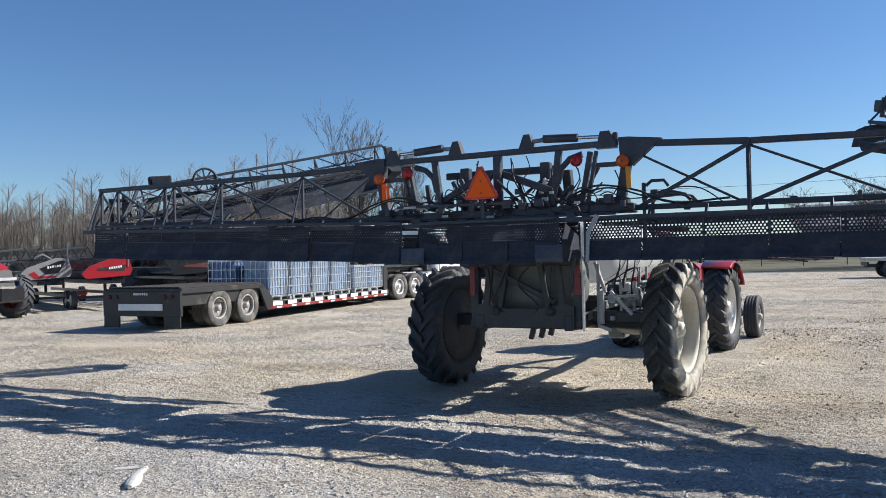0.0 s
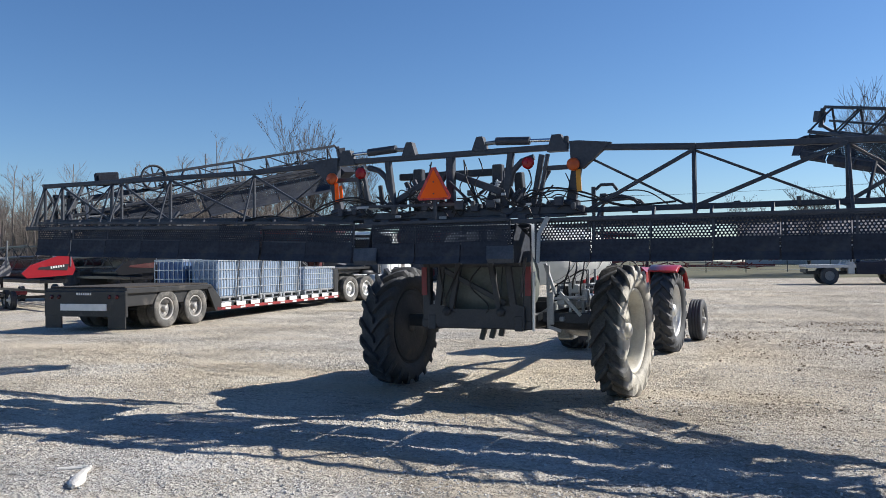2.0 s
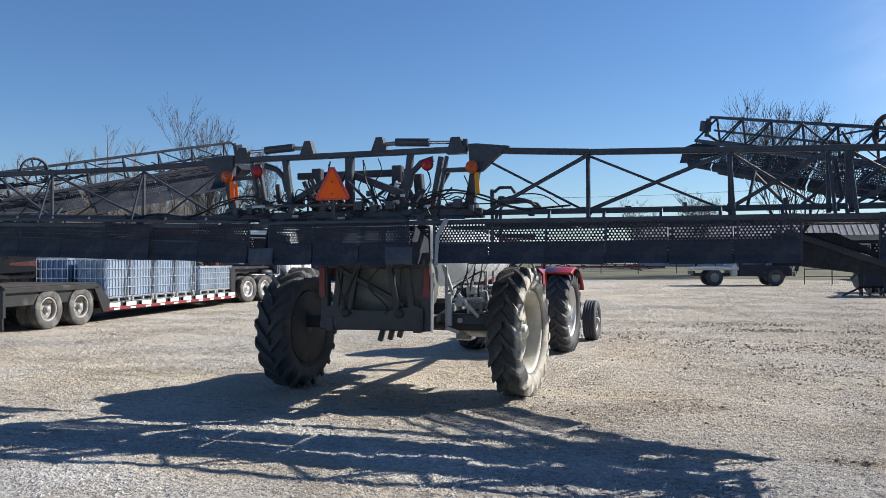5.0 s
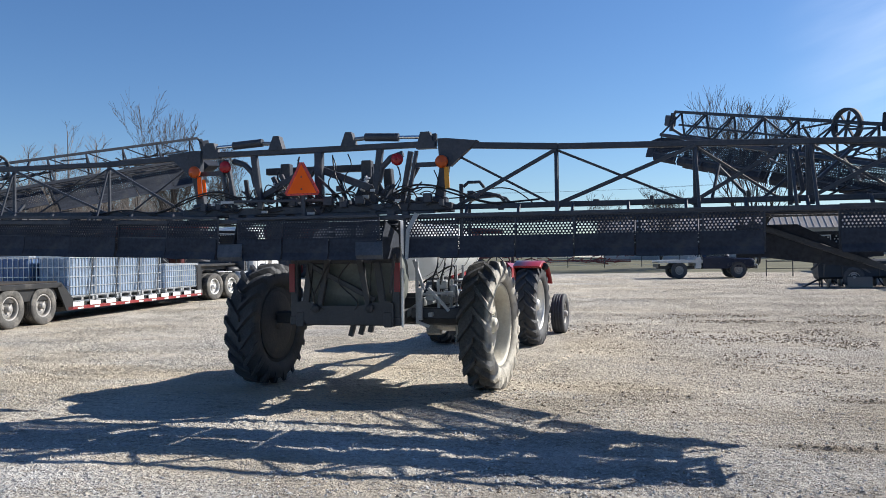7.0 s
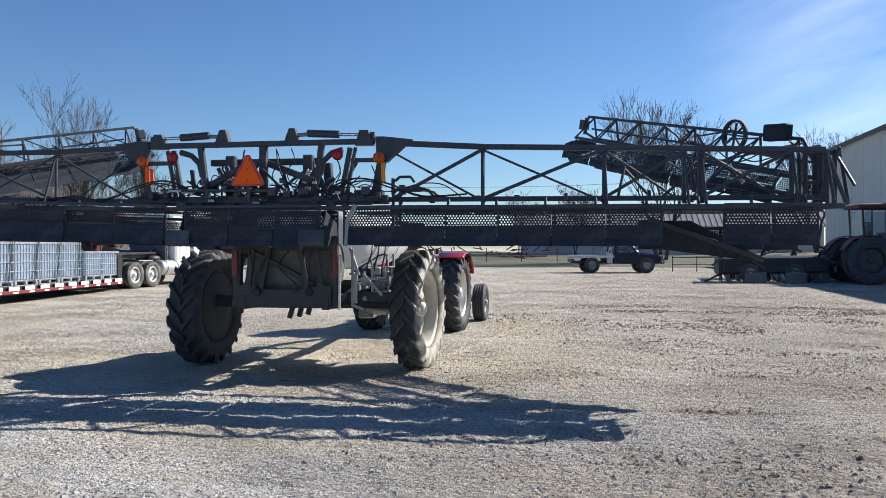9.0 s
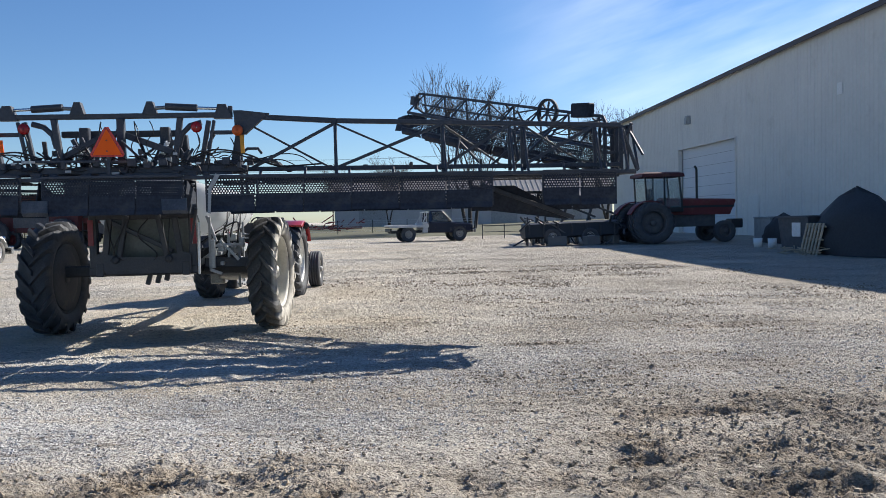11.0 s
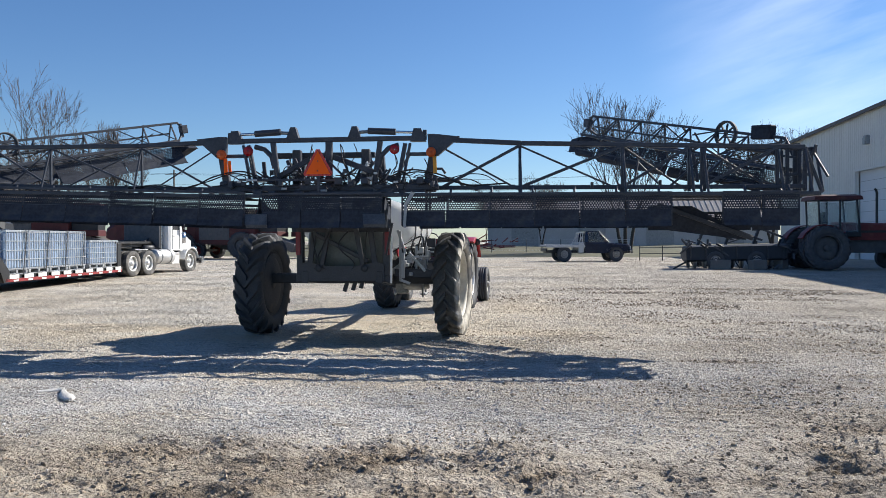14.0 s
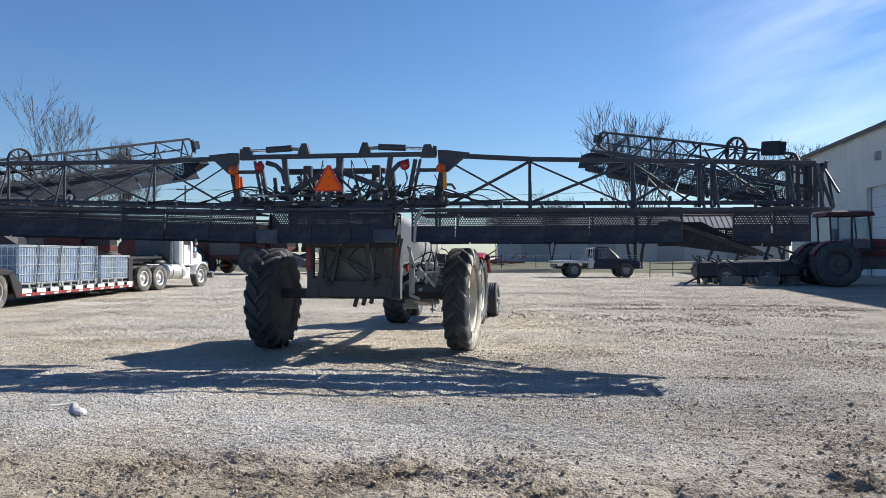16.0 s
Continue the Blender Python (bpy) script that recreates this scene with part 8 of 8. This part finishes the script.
bare_tree(pose(30.0, 78, 0.9), 34, "bare tree rising behind the metal shed", [(0, 0.05, 0, 1.0), (0, -0.2, 0, 0.85)], 12.6, 0.42, 0.016)
bare_tree(pose(4.8, 74, 0.9), 35, "small bare tree in front of the far building", [(0, 0.1, 0, 1.0), (0, -0.2, 0, 0.9)], 6.8, 0.5, 0.014)
bare_tree(pose(-1.5, 80, 0.9), 36, "small bare tree near the far building", [(0, 0.02, 0, 1.0)], 6.2, 0.5, 0.014)

# the far woods, in one mesh
wd = Geo()
rw = random.Random(77)


def wood_tree(x, y, h):
    p = Vector((x, y, 0.3))
    pts = [p, p + Vector((rw.uniform(-0.4, 0.4), 0, h * 0.45)), p + Vector((rw.uniform(-0.8, 0.8), 0, h))]
    wd.tube(pts, [h * 0.013, h * 0.009, 0.03], 4, caps=False)
    for _ in range(30):
        f = rw.uniform(0.15, 0.97)
        base = pts[0].lerp(pts[1], f / 0.45) if f < 0.45 else pts[1].lerp(pts[2], (f - 0.45) / 0.55)
        a = rw.uniform(0, 6.28)
        l = h * (0.09 + 0.17 * math.sin(math.pi * f))
        d = Vector((math.cos(a), math.sin(a), rw.uniform(0.7, 2.2))).normalized()
        tip = base + d * l
        wd.tube([base, base + d * l * 0.5 + Vector((0, 0, l * 0.06)), tip], [0.026, 0.018, 0.011], 3, caps=False)
        for _ in range(4):
            b = base.lerp(tip, rw.uniform(0.3, 0.9))
            wd.tube([b, b + (d + Vector((rw.uniform(-1, 1), rw.uniform(-1, 1), rw.uniform(0, 0.8)))).normalized() * l * 0.5], [0.015, 0.009], 3, caps=False)


for k in range(430):
    x = rw.uniform(-135, -50)
    y = 62 + rw.uniform(0, 34) + (x + 100) * -0.10
    wood_tree(x, y, rw.uniform(7.5, 11.0) if rw.random() < 0.94 else rw.uniform(12, 15.5))
# brush at the foot of the woods
for k in range(3600):
    x = rw.uniform(-135, -50)
    y = 60 + rw.uniform(0, 26) + (x + 100) * -0.10
    h = rw.uniform(1.2, 4.6)
    b = Vector((x, y, 0.3))
    lean = Vector((rw.uniform(-0.5, 0.5), 0, 1)) * h
    wd.tube([b, b + lean], [0.035, 0.010], 3, caps=False)
    for _ in range(3):
        c = b + lean * rw.uniform(0.2, 0.8)
        wd.tube([c, c + Vector((rw.uniform(-0.6, 0.6), 0, rw.uniform(0.4, 1.0))) * h * 0.4], [0.018, 0.008], 3, caps=False)
tagged(part("woods", wd, hazed_twig, None), "grey-brown leafless woods along the far edge", "woods", kind="stuff")
tagged(part("woods_floor", Geo().put([(-170, 50, 0.30), (-46, 56, 0.30), (-46, 140, 3.4), (-170, 140, 3.4)], [(0, 1, 2, 3)]), leaf_litter, None), "brown leaf litter under the woods", "ground", kind="structure")
